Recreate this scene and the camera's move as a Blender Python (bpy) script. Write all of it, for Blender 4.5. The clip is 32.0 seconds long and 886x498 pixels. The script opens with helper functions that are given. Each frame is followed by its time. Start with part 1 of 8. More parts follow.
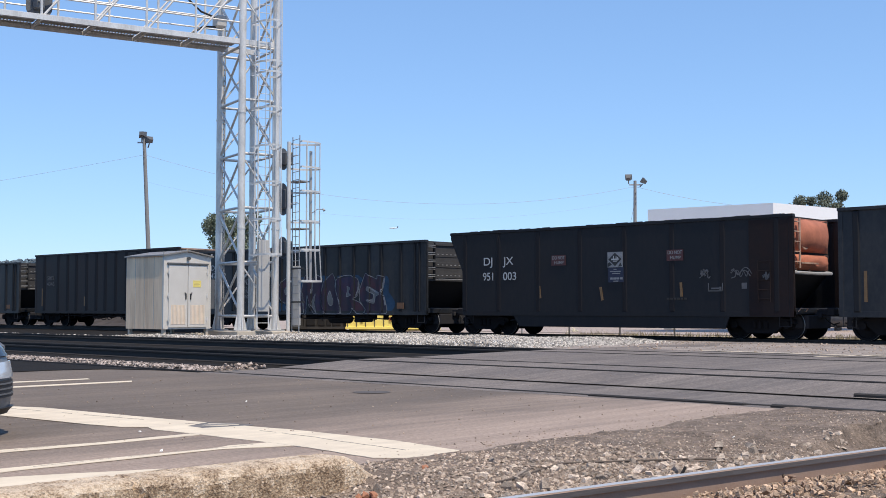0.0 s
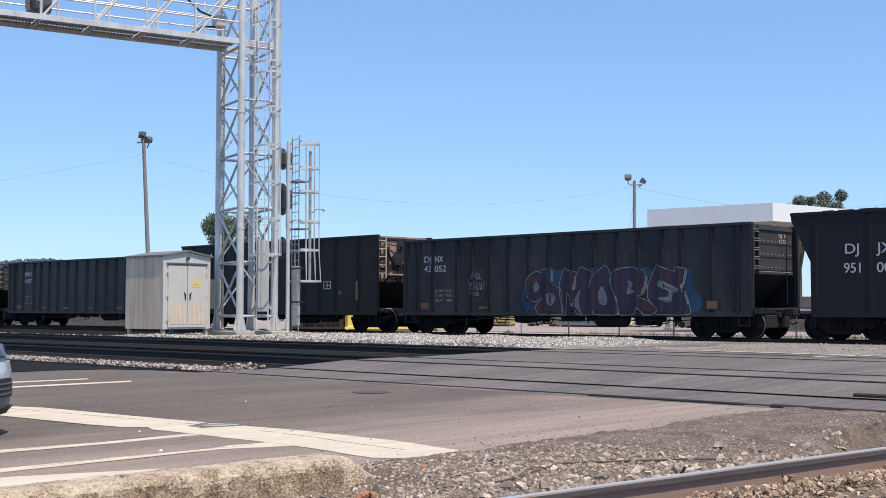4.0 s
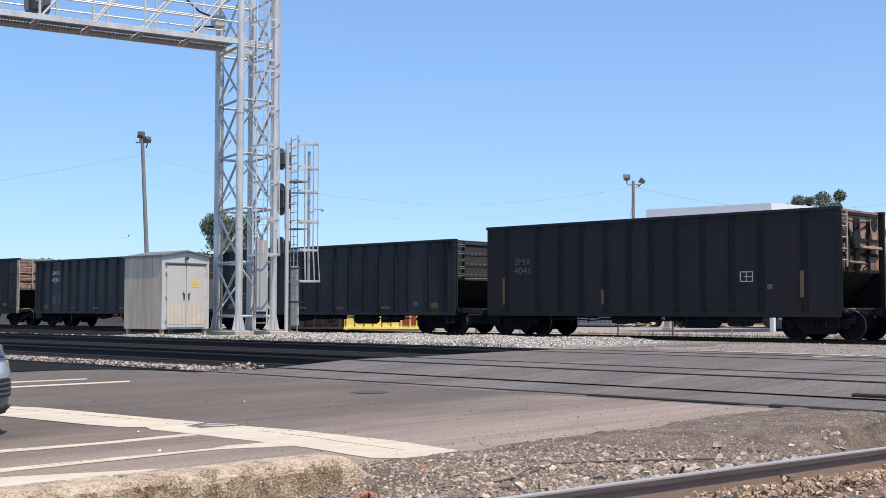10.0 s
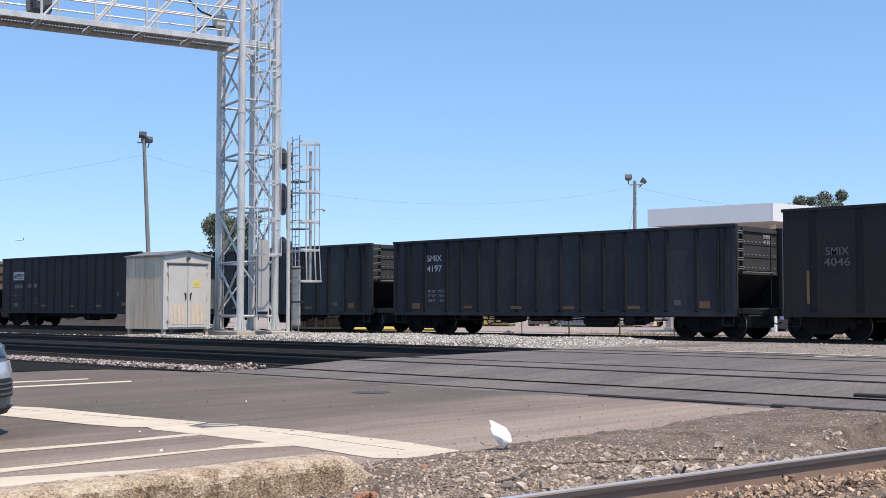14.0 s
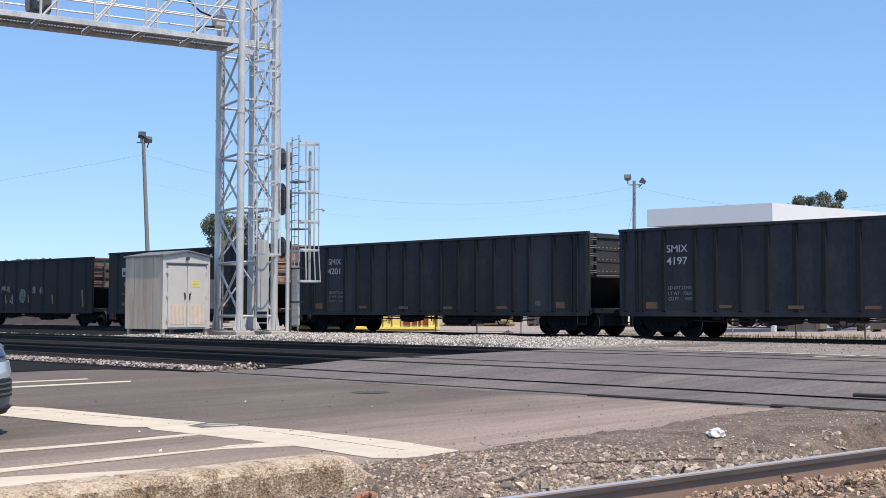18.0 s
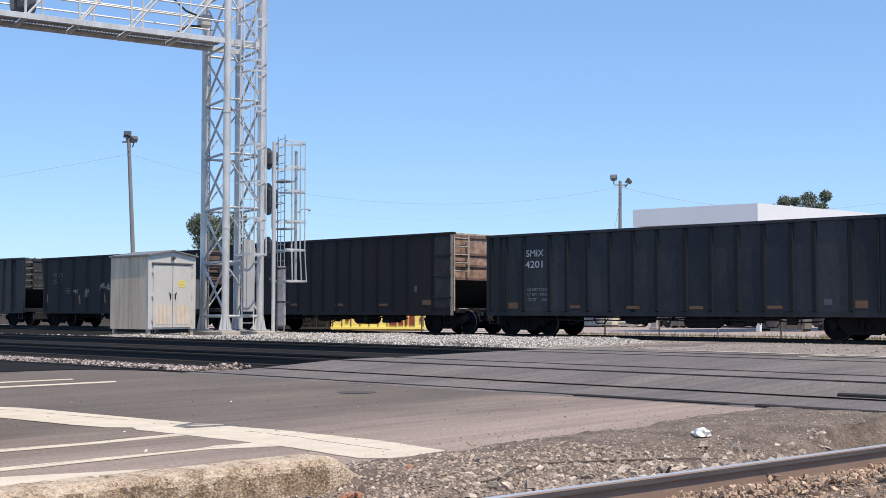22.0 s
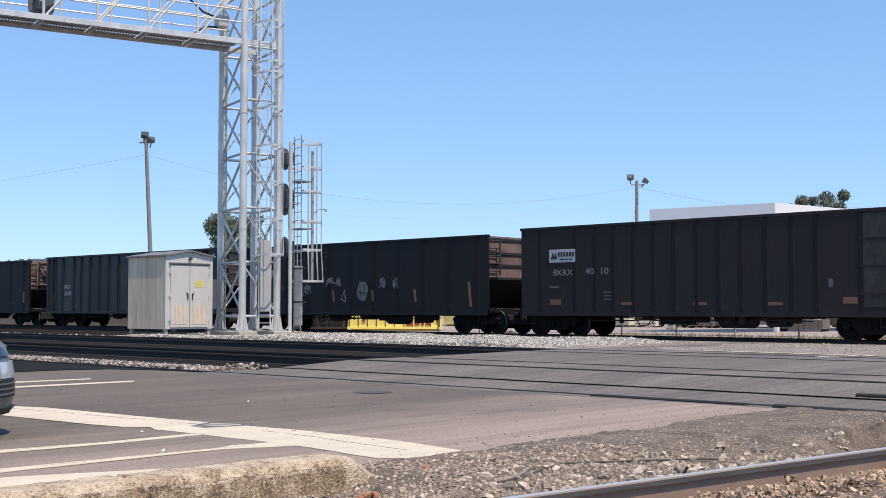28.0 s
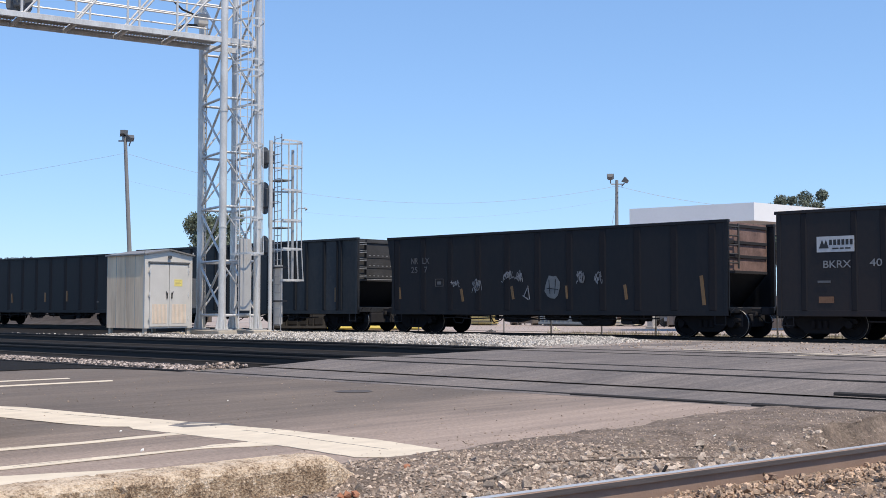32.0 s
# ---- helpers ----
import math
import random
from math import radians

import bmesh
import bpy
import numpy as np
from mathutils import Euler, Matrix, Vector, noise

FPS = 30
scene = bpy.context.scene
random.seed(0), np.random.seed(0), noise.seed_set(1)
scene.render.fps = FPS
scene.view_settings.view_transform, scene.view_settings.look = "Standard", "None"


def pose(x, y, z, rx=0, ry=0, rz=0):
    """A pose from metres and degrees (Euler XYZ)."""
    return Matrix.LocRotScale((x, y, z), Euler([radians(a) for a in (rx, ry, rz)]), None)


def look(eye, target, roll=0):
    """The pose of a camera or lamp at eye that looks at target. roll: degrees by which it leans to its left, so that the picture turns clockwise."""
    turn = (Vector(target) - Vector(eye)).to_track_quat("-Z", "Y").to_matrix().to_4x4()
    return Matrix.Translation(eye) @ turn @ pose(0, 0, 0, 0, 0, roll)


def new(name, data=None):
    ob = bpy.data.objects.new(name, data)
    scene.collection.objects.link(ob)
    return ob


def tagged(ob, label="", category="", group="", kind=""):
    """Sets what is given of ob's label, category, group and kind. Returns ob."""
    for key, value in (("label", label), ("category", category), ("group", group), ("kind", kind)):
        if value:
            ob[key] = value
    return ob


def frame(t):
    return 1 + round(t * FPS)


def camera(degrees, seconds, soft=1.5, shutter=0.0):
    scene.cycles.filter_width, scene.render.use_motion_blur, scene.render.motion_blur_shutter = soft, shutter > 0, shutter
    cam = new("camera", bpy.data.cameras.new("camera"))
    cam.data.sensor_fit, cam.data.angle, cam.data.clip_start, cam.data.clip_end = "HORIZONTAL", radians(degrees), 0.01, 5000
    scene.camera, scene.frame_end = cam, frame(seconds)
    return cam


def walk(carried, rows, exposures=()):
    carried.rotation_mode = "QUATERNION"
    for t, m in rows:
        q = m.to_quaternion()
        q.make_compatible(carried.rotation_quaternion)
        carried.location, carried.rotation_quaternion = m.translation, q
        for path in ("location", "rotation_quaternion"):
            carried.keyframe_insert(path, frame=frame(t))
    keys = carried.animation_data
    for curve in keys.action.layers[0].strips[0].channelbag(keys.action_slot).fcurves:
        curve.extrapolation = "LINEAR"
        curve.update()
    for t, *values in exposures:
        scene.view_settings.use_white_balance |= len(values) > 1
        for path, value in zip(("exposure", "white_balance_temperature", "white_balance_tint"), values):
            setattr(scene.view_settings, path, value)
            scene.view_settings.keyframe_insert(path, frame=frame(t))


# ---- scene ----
cam = camera(40.94, 32.0, soft=0.6)
EYE = (0.0, 0.0, 1.12)
# seconds, turn to the right and lift of the hand-held camera in degrees
walk(cam, [(t, pose(*EYE, 92.89 + lift, 0, 43.1 - turn)) for t, turn, lift in [(0.0, -0.041, 0.0), (3.0, -0.041, 0.0), (3.5, -0.032, 0.0), (4.5, 0.0, 0.0), (5.5, 0.056, 0.0), (6.0, 0.167, 0.0),
        (6.5, 0.21, 0.0), (7.0, 0.21, 0.0), (7.5, 0.149, 0.0), (8.0, 0.126, 0.0), (8.5, 0.085, 0.0), (9.0, 0.085, 0.0),
        (9.5, 0.042, 0.0), (10.5, 0.042, 0.0), (11.0, 0.023, 0.0), (11.5, 0.0, 0.0), (13.0, 0.0, 0.0), (13.5, -0.014, 0.0),
        (14.0, -0.032, 0.0), (14.5, -0.041, 0.0), (16.5, -0.041, 0.0), (17.0, -0.032, 0.0), (17.5, -0.009, 0.0),
        (18.5, 0.0, 0.0), (19.0, 0.0, 0.0), (19.5, 0.042, 0.0), (20.0, 0.085, 0.0), (20.5, 0.307, -0.004), (21.0, 0.52, 0.0),
        (21.5, 0.614, -0.004), (22.0, 0.664, 0.0), (22.5, 0.715, -0.005), (23.0, 0.739, -0.01), (23.5, 0.632, -0.012),
        (24.0, 0.437, -0.015), (24.5, 0.311, -0.036), (25.0, 0.345, -0.042), (25.5, 0.404, -0.042), (26.5, 0.13, -0.02),
        (27.5, -0.125, 0.0), (28.0, -0.125, 0.0), (28.5, -0.083, 0.0), (29.0, -0.045, 0.0), (29.5, 0.0, -0.004),
        (30.0, 0.21, -0.034), (30.5, 0.46, -0.034), (31.0, 0.646, -0.035), (31.5, 0.734, -0.048), (32.0, 0.822, -0.044)]], exposures=[(0.0, 0.0), (32.0, 0.0)])

# ---- light ----
SUN_TURN, SUN_LIFT = -9.5, 62.0     # from +x towards +y, and above the horizon
world = bpy.data.worlds.new("sky")
scene.world = world
world.use_nodes = True
wn = world.node_tree.nodes
sky = wn.new("ShaderNodeTexSky")
sky.sky_type, sky.sun_disc = "NISHITA", False
sky.sun_elevation, sky.sun_rotation = radians(SUN_LIFT), radians(90 - SUN_TURN)
sky.air_density, sky.dust_density, sky.ozone_density, sky.altitude = 1.0, 0.1, 6.0, 200.0
tint = wn.new("ShaderNodeMix")
tint.data_type, tint.blend_type = "RGBA", "MULTIPLY"
tint.inputs[0].default_value = 1.0
tint.inputs[7].default_value = (1.195, 1.51, 1.925, 1)
soften = wn.new("ShaderNodeGamma")
soften.inputs[1].default_value = 0.63
world.node_tree.links.new(sky.outputs[0], soften.inputs[0])
world.node_tree.links.new(soften.outputs[0], tint.inputs[6])
world.node_tree.links.new(tint.outputs[2], wn["Background"].inputs[0])
wn["Background"].inputs[1].default_value = 0.168
sun = new("sun", bpy.data.lights.new("sun", "SUN"))
sun.data.energy, sun.data.angle, sun.data.color = 4.3, radians(0.53), (1.0, 0.875, 0.695)
sun.matrix_world = look((math.cos(radians(SUN_TURN)) * 50, math.sin(radians(SUN_TURN)) * 50, math.tan(radians(SUN_LIFT)) * 50), (0, 0, 0))


# ---- materials ----
def mat(name, col, col2=None, rough=0.7, metal=0.0, scale=6.0, fine=60.0, bump=0.15, mix=0.6, spread=0.0, stretch=(1, 1, 1), spec=0.5, dist=0.02, grit=0.0, dust=None, streak=0.0, hard=0.0):
    """A surface of two colours, blotched at a coarse and a fine scale, with relief."""
    m = bpy.data.materials.new(name)
    m.use_nodes = True
    nt = m.node_tree
    N, L = nt.nodes, nt.links
    bs = N["Principled BSDF"]
    bs.inputs["Metallic"].default_value = metal
    bs.inputs["Specular IOR Level"].default_value = spec
    col2 = col2 or tuple(c * 0.7 for c in col)
    tc = N.new("ShaderNodeTexCoord")
    mp = N.new("ShaderNodeMapping")
    mp.inputs["Scale"].default_value = stretch
    L.new(tc.outputs["Object"], mp.inputs[0])
    n1, n2 = N.new("ShaderNodeTexNoise"), N.new("ShaderNodeTexNoise")
    for n, s, d in ((n1, scale, 5), (n2, fine, 3)):
        n.inputs["Scale"].default_value, n.inputs["Detail"].default_value = s, d
        L.new(mp.outputs[0], n.inputs[0])
    add = N.new("ShaderNodeMath")
    add.operation = "MULTIPLY_ADD"
    add.inputs[1].default_value = 0.45
    L.new(n2.outputs[0], add.inputs[0])
    L.new(n1.outputs[0], add.inputs[2])
    ramp = N.new("ShaderNodeMapRange")
    ramp.inputs[1].default_value, ramp.inputs[2].default_value = 0.5 + 0.12 * hard, 0.95 - 0.11 * hard
    ramp.inputs[4].default_value = mix
    L.new(add.outputs[0], ramp.inputs[0])
    mx = N.new("ShaderNodeMix")
    mx.data_type = "RGBA"
    mx.inputs[6].default_value, mx.inputs[7].default_value = (*col, 1), (*col2, 1)
    L.new(ramp.outputs[0], mx.inputs[0])
    out = mx.outputs[2]
    if dust:
        sx, mr, mn = N.new("ShaderNodeSeparateXYZ"), N.new("ShaderNodeMapRange"), N.new("ShaderNodeMath")
        L.new(tc.outputs["Object"], sx.inputs[0])
        mn.operation = "MULTIPLY_ADD"
        mn.inputs[1].default_value = 3.5
        L.new(n1.outputs[0], mn.inputs[0])
        L.new(sx.outputs[0], mn.inputs[2])
        mr.interpolation_type = "SMOOTHSTEP"
        mr.inputs[1].default_value, mr.inputs[2].default_value = dust[1] + 1.75, dust[2] + 1.75
        L.new(mn.outputs[0], mr.inputs[0])
        my, mm = N.new("ShaderNodeMapRange"), N.new("ShaderNodeMath")
        my.interpolation_type = "SMOOTHSTEP"
        my.inputs[1].default_value, my.inputs[2].default_value = 1.0, 5.0
        L.new(sx.outputs[1], my.inputs[0])
        mm.operation = "MULTIPLY"
        L.new(mr.outputs[0], mm.inputs[0])
        L.new(my.outputs[0], mm.inputs[1])
        dm = N.new("ShaderNodeMix")
        dm.data_type = "RGBA"
        dm.inputs[7].default_value = (*dust[0], 1)
        L.new(mm.outputs[0], dm.inputs[0])
        L.new(out, dm.inputs[6])
        out = dm.outputs[2]
    if grit:
        n3, gm, gr = N.new("ShaderNodeTexNoise"), N.new("ShaderNodeHueSaturation"), N.new("ShaderNodeMapRange")
        n3.inputs["Scale"].default_value, n3.inputs["Detail"].default_value = 26, 7
        n3.inputs["Roughness"].default_value = 0.85
        L.new(tc.outputs["Object"], n3.inputs[0])
        gr.inputs[1].default_value, gr.inputs[2].default_value = 0.38, 0.62
        gr.inputs[3].default_value, gr.inputs[4].default_value = 1 - grit, 1 + grit
        L.new(n3.outputs[0], gr.inputs[0])
        L.new(gr.outputs[0], gm.inputs["Value"])
        L.new(out, gm.inputs["Color"])
        out = gm.outputs[0]
    if streak:
        n4, sm4, sr, sv = N.new("ShaderNodeTexNoise"), N.new("ShaderNodeMapping"), N.new("ShaderNodeMapRange"), N.new("ShaderNodeHueSaturation")
        sm4.inputs["Scale"].default_value = (5.0, 0.22, 1.0)
        sm4.inputs["Rotation"].default_value = (0, 0, 0.12)
        n4.inputs["Scale"].default_value, n4.inputs["Detail"].default_value, n4.inputs["Roughness"].default_value = 1.1, 5, 0.58
        L.new(tc.outputs["Object"], sm4.inputs[0])
        L.new(sm4.outputs[0], n4.inputs[0])
        sr.inputs[1].default_value, sr.inputs[2].default_value = 0.32, 0.68
        sr.inputs[3].default_value, sr.inputs[4].default_value = 1 - streak, 1 + streak
        L.new(n4.outputs[0], sr.inputs[0])
        L.new(sr.outputs[0], sv.inputs["Value"])
        L.new(out, sv.inputs["Color"])
        out = sv.outputs[0]
    if spread:
        oi, hs, mr = N.new("ShaderNodeObjectInfo"), N.new("ShaderNodeHueSaturation"), N.new("ShaderNodeMapRange")
        geo = N.new("ShaderNodeNewGeometry")
        sm = N.new("ShaderNodeMath")
        sm.operation = "ADD"
        L.new(oi.outputs["Random"], sm.inputs[0])
        L.new(geo.outputs["Random Per Island"], sm.inputs[1])
        fr = N.new("ShaderNodeMath")
        fr.operation = "FRACT"
        L.new(sm.outputs[0], fr.inputs[0])
        mr.inputs[3].default_value, mr.inputs[4].default_value = 1 - spread, 1 + spread
        L.new(fr.outputs[0], mr.inputs[0])
        L.new(mr.outputs[0], hs.inputs["Value"])
        L.new(out, hs.inputs["Color"])
        out = hs.outputs[0]
    L.new(out, bs.inputs["Base Color"])
    rr = N.new("ShaderNodeMapRange")
    rr.inputs[3].default_value, rr.inputs[4].default_value = max(rough - 0.12, 0.03), min(rough + 0.12, 1)
    L.new(n1.outputs[0], rr.inputs[0])
    L.new(rr.outputs[0], bs.inputs["Roughness"])
    if bump:
        bp = N.new("ShaderNodeBump")
        bp.inputs["Strength"].default_value, bp.inputs["Distance"].default_value = bump, dist
        L.new(add.outputs[0], bp.inputs["Height"])
        L.new(bp.outputs[0], bs.inputs["Normal"])
    return m


M_GROUND = mat("dry_ground", (0.30, 0.25, 0.20), (0.20, 0.17, 0.14), 0.95, scale=1.2, fine=25, bump=0.4)
M_ASPHALT = mat("worn_asphalt", (0.126, 0.107, 0.096), (0.207, 0.175, 0.154), 0.9, scale=0.9, fine=22, bump=0.35, mix=1.0, stretch=(1, 0.3, 1), grit=0.45, streak=0.22)
M_LOTASPHALT = mat("dusty_lot_asphalt", (0.121, 0.0955, 0.0755), (0.177, 0.139, 0.109), 0.92, scale=0.9, fine=22, bump=0.35, mix=1.0, stretch=(1, 0.4, 1), grit=0.28, dust=((0.345, 0.265, 0.214), -10.6, -6.6), streak=0.15)
M_DIRT = mat("stony_dirt", (0.245, 0.187, 0.145), (0.092, 0.069, 0.054), 0.95, scale=3.5, fine=60, bump=1.0, mix=0.85, dist=0.03, grit=0.45)
M_BED = mat("oily_track_bed", (0.0165, 0.0153, 0.015), (0.031, 0.028, 0.026), 0.95, scale=2, fine=40, bump=0.5, spec=0.08)
M_GRAVEL = mat("pale_gravel", (0.55, 0.50, 0.445), (0.31, 0.28, 0.245), 0.9, scale=9, fine=50, bump=0.3, spread=0.62)
M_GRAVELBED = mat("dusty_gravel_bed", (0.145, 0.13, 0.116), (0.06, 0.054, 0.048), 0.95, scale=6, fine=40, bump=0.6, mix=1.0, grit=0.5)
M_GRIT = mat("dirt_grit", (0.40, 0.31, 0.24), (0.24, 0.18, 0.14), 0.95, scale=8, fine=60, bump=0.3, spread=0.45)
M_SPOIL = mat("brown_spoil", (0.075, 0.06, 0.052), (0.036, 0.029, 0.025), 0.95, scale=1.5, fine=12, bump=0.6, mix=1.0)
M_ROCK = mat("broken_rock", (0.53, 0.43, 0.345), (0.28, 0.22, 0.17), 0.9, scale=14, fine=90, bump=0.8, spread=0.5, grit=0.35)
M_TRACKROCK = mat("mixed_track_ballast", (0.46, 0.385, 0.34), (0.12, 0.082, 0.07), 0.9, scale=9, fine=60, bump=0.4, spread=0.75)
M_RUSTROCK = mat("rust_dusted_ballast", (0.52, 0.375, 0.265), (0.26, 0.17, 0.115), 0.9, scale=14, fine=90, bump=0.8, spread=0.5, grit=0.35)
M_SAND = mat("sandy_gravel", (0.36, 0.305, 0.265), (0.20, 0.168, 0.148), 0.95, scale=1.5, fine=14, bump=0.4, mix=1.0, grit=0.5)
M_LOT = mat("concrete_lot", (0.42, 0.34, 0.30), (0.33, 0.27, 0.23), 0.9, scale=0.3, fine=12, bump=0.1)
M_CONCRETE = mat("weathered_concrete", (0.60, 0.48, 0.345), (0.115, 0.073, 0.043), 0.92, scale=9, fine=70, bump=0.6, mix=1.0, dist=0.015, grit=0.35)


def stained_concrete(name, tones, spread):
    """Worn concrete in five tones with sharp chips, pits and dark stains."""
    m = bpy.data.materials.new(name)
    m.use_nodes = True
    N, L = m.node_tree.nodes, m.node_tree.links
    bs = N["Principled BSDF"]
    bs.inputs["Roughness"].default_value = 0.92
    tc = N.new("ShaderNodeTexCoord")
    big, small, pits = N.new("ShaderNodeTexNoise"), N.new("ShaderNodeTexNoise"), N.new("ShaderNodeTexVoronoi")
    for n, s, d, r in ((big, 6.0, 9, 0.72), (small, 60, 6, 0.75)):
        n.inputs["Scale"].default_value, n.inputs["Detail"].default_value, n.inputs["Roughness"].default_value = s, d, r
        L.new(tc.outputs["Object"], n.inputs[0])
    pits.inputs["Scale"].default_value = 70
    L.new(tc.outputs["Object"], pits.inputs[0])
    wide, both = N.new("ShaderNodeMath"), N.new("ShaderNodeMath")
    wide.operation = both.operation = "MULTIPLY_ADD"
    wide.inputs[1].default_value, wide.inputs[2].default_value = spread, 0.5 - 0.5 * spread - 0.75
    both.inputs[1].default_value = 1.5
    L.new(big.outputs[0], wide.inputs[0])
    L.new(small.outputs[0], both.inputs[0])
    L.new(wide.outputs[0], both.inputs[2])
    ramp = N.new("ShaderNodeValToRGB")
    e = ramp.color_ramp.elements
    e[0].position, e[0].color = 0.22, (*tones[0], 1)
    e[1].position, e[1].color = 0.76, (*tones[4], 1)
    for pos, c in zip((0.36, 0.48, 0.60), tones[1:4]):
        k = e.new(pos)
        k.color = (*c, 1)
    L.new(both.outputs[0], ramp.inputs[0])
    L.new(ramp.outputs[0], bs.inputs["Base Color"])
    bp = N.new("ShaderNodeBump")
    bp.inputs["Strength"].default_value, bp.inputs["Distance"].default_value = 0.9, 0.02
    mix = N.new("ShaderNodeMath")
    mix.operation = "MULTIPLY_ADD"
    mix.inputs[1].default_value = 0.5
    L.new(pits.outputs[0], mix.inputs[0])
    L.new(small.outputs[0], mix.inputs[2])
    L.new(mix.outputs[0], bp.inputs["Height"])
    L.new(bp.outputs[0], bs.inputs["Normal"])
    return m


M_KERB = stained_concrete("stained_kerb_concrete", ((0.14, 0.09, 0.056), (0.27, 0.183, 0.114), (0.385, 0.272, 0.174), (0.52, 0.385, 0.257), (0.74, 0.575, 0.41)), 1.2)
M_KERBPALE = stained_concrete("paler_kerb_concrete", ((0.20, 0.13, 0.082), (0.46, 0.335, 0.225), (0.64, 0.485, 0.34), (0.76, 0.60, 0.44), (0.86, 0.71, 0.54)), 1.5)
M_TAR = mat("streaky_tar", (0.20, 0.185, 0.175), (0.13, 0.12, 0.113), 0.85, scale=5, fine=40, bump=0.3, mix=1.0, streak=0.5)
M_PAINT = mat("road_paint", (0.75, 0.645, 0.495), (0.54, 0.455, 0.355), 0.8, scale=3, fine=50, bump=0.12, mix=0.6, streak=0.06)
M_RAILTOP = mat("polished_rail_steel", (0.80, 0.75, 0.70), (0.60, 0.55, 0.50), 0.36, 0.5, scale=3, fine=60, bump=0.02, stretch=(0.25, 20, 1), mix=0.8)
M_HEADSIDE = mat("worn_rail_head_steel", (0.17, 0.155, 0.155), (0.10, 0.088, 0.085), 0.4, 0.4, scale=5, fine=40, bump=0.04, stretch=(0.3, 1, 8), mix=1.0)
M_RAIL = mat("rusty_rail_steel", (0.31, 0.215, 0.165), (0.235, 0.16, 0.12), 0.8, 0.1, scale=3, fine=50, bump=0.25)
M_RAILDARK = mat("greasy_rail_steel", (0.024, 0.021, 0.020), (0.038, 0.032, 0.029), 0.85, 0.0, scale=3, fine=50, bump=0.2)
M_RAILWORN = mat("dull_rail_top", (0.046, 0.042, 0.040), (0.030, 0.027, 0.026), 0.8, 0.0, scale=2, fine=40, bump=0.1, stretch=(0.3, 4, 1), spec=0.15)
M_WOOD = mat("creosoted_tie_wood", (0.030, 0.026, 0.024), (0.021, 0.0185, 0.017), 0.9, scale=3, fine=30, bump=0.5, stretch=(1, 6, 6))
M_BLACK = mat("black_car_paint", (0.0205, 0.0235, 0.0295), (0.053, 0.052, 0.053), 0.44, scale=0.65, fine=9, bump=0.05, stretch=(1, 1, 0.6), spec=0.27, spread=0.22, hard=0.8)
M_BLACK2 = mat("sooty_car_paint", (0.0096, 0.0113, 0.0155), (0.0195, 0.018, 0.0202), 0.55, scale=0.7, fine=9, bump=0.06, stretch=(1, 1, 0.35), spec=0.25, hard=0.8)
M_BROWN = mat("dark_brown_car_paint", (0.0095, 0.0082, 0.0104), (0.0245, 0.0158, 0.0148), 0.6, scale=0.7, fine=9, bump=0.08, stretch=(1, 1, 0.6), spec=0.4, spread=0.15, hard=0.8)
M_UNDER = mat("sooty_cast_steel", (0.034, 0.034, 0.039), (0.048, 0.045, 0.046), 0.9, 0.0, scale=4, fine=30, bump=0.2, spec=0.08)
M_SOOT = mat("black_sooty_steel", (0.0145, 0.0145, 0.0168), (0.021, 0.0195, 0.0205), 0.9, 0.0, scale=4, fine=30, bump=0.2, spec=0.06)
M_PLANK = mat("tarred_plank", (0.022, 0.020, 0.019), (0.042, 0.036, 0.033), 0.85, scale=3, fine=30, bump=0.5, stretch=(0.4, 5, 5))
M_TREAD = mat("bright_wheel_tread", (0.30, 0.29, 0.275), (0.19, 0.18, 0.17), 0.4, 0.6, scale=5, fine=40, bump=0.03)
M_RUST = mat("orange_rust", (0.50, 0.175, 0.10), (0.22, 0.085, 0.06), 0.85, scale=2.2, fine=18, bump=0.3)
M_RIB = mat("grimy_side_post", (0.0155, 0.018, 0.0225), (0.027, 0.027, 0.029), 0.7, scale=2, fine=12, bump=0.05, spec=0.15)
M_RIB2 = mat("sooty_side_post", (0.0118, 0.0122, 0.0155), (0.022, 0.0185, 0.0195), 0.7, scale=2, fine=12, bump=0.05, spec=0.2)
M_REDBROWN = mat("red_brown_rust_stain", (0.0135, 0.0105, 0.0118), (0.024, 0.0145, 0.0138), 0.75, scale=1.6, fine=12, bump=0.15, mix=1.0, spec=0.2)
M_SCUFF = mat("scuffed_side_plate", (0.05, 0.045, 0.041), (0.012, 0.011, 0.011), 0.75, scale=2.2, fine=12, bump=0.15, mix=1.0, stretch=(1, 1, 0.5))
M_LADDERW = mat("chipped_cream_ladder", (0.55, 0.47, 0.37), (0.25, 0.17, 0.12), 0.7, scale=5, fine=30, bump=0.1, mix=0.8)
M_TANRUST = mat("scuffed_tan_rust", (0.54, 0.36, 0.265), (0.14, 0.085, 0.07), 0.85, scale=2.5, fine=16, bump=0.3, mix=0.9)
M_PEEL = mat("peeling_white_over_red", (0.50, 0.36, 0.27), (0.17, 0.075, 0.058), 0.8, scale=3.4, fine=20, bump=0.3, mix=1.0)
M_MAUVE = mat("mauve_rusted_steel", (0.26, 0.165, 0.14), (0.10, 0.062, 0.055), 0.85, scale=2.0, fine=14, bump=0.3, mix=0.9)
M_GREYEND = mat("dusty_grey_steel", (0.052, 0.051, 0.052), (0.023, 0.022, 0.023), 0.8, scale=2, fine=16, bump=0.2)
M_GRABS = mat("worn_grab_iron", (0.30, 0.30, 0.30), (0.12, 0.115, 0.11), 0.6, 0.2, scale=6, fine=40, bump=0.05)
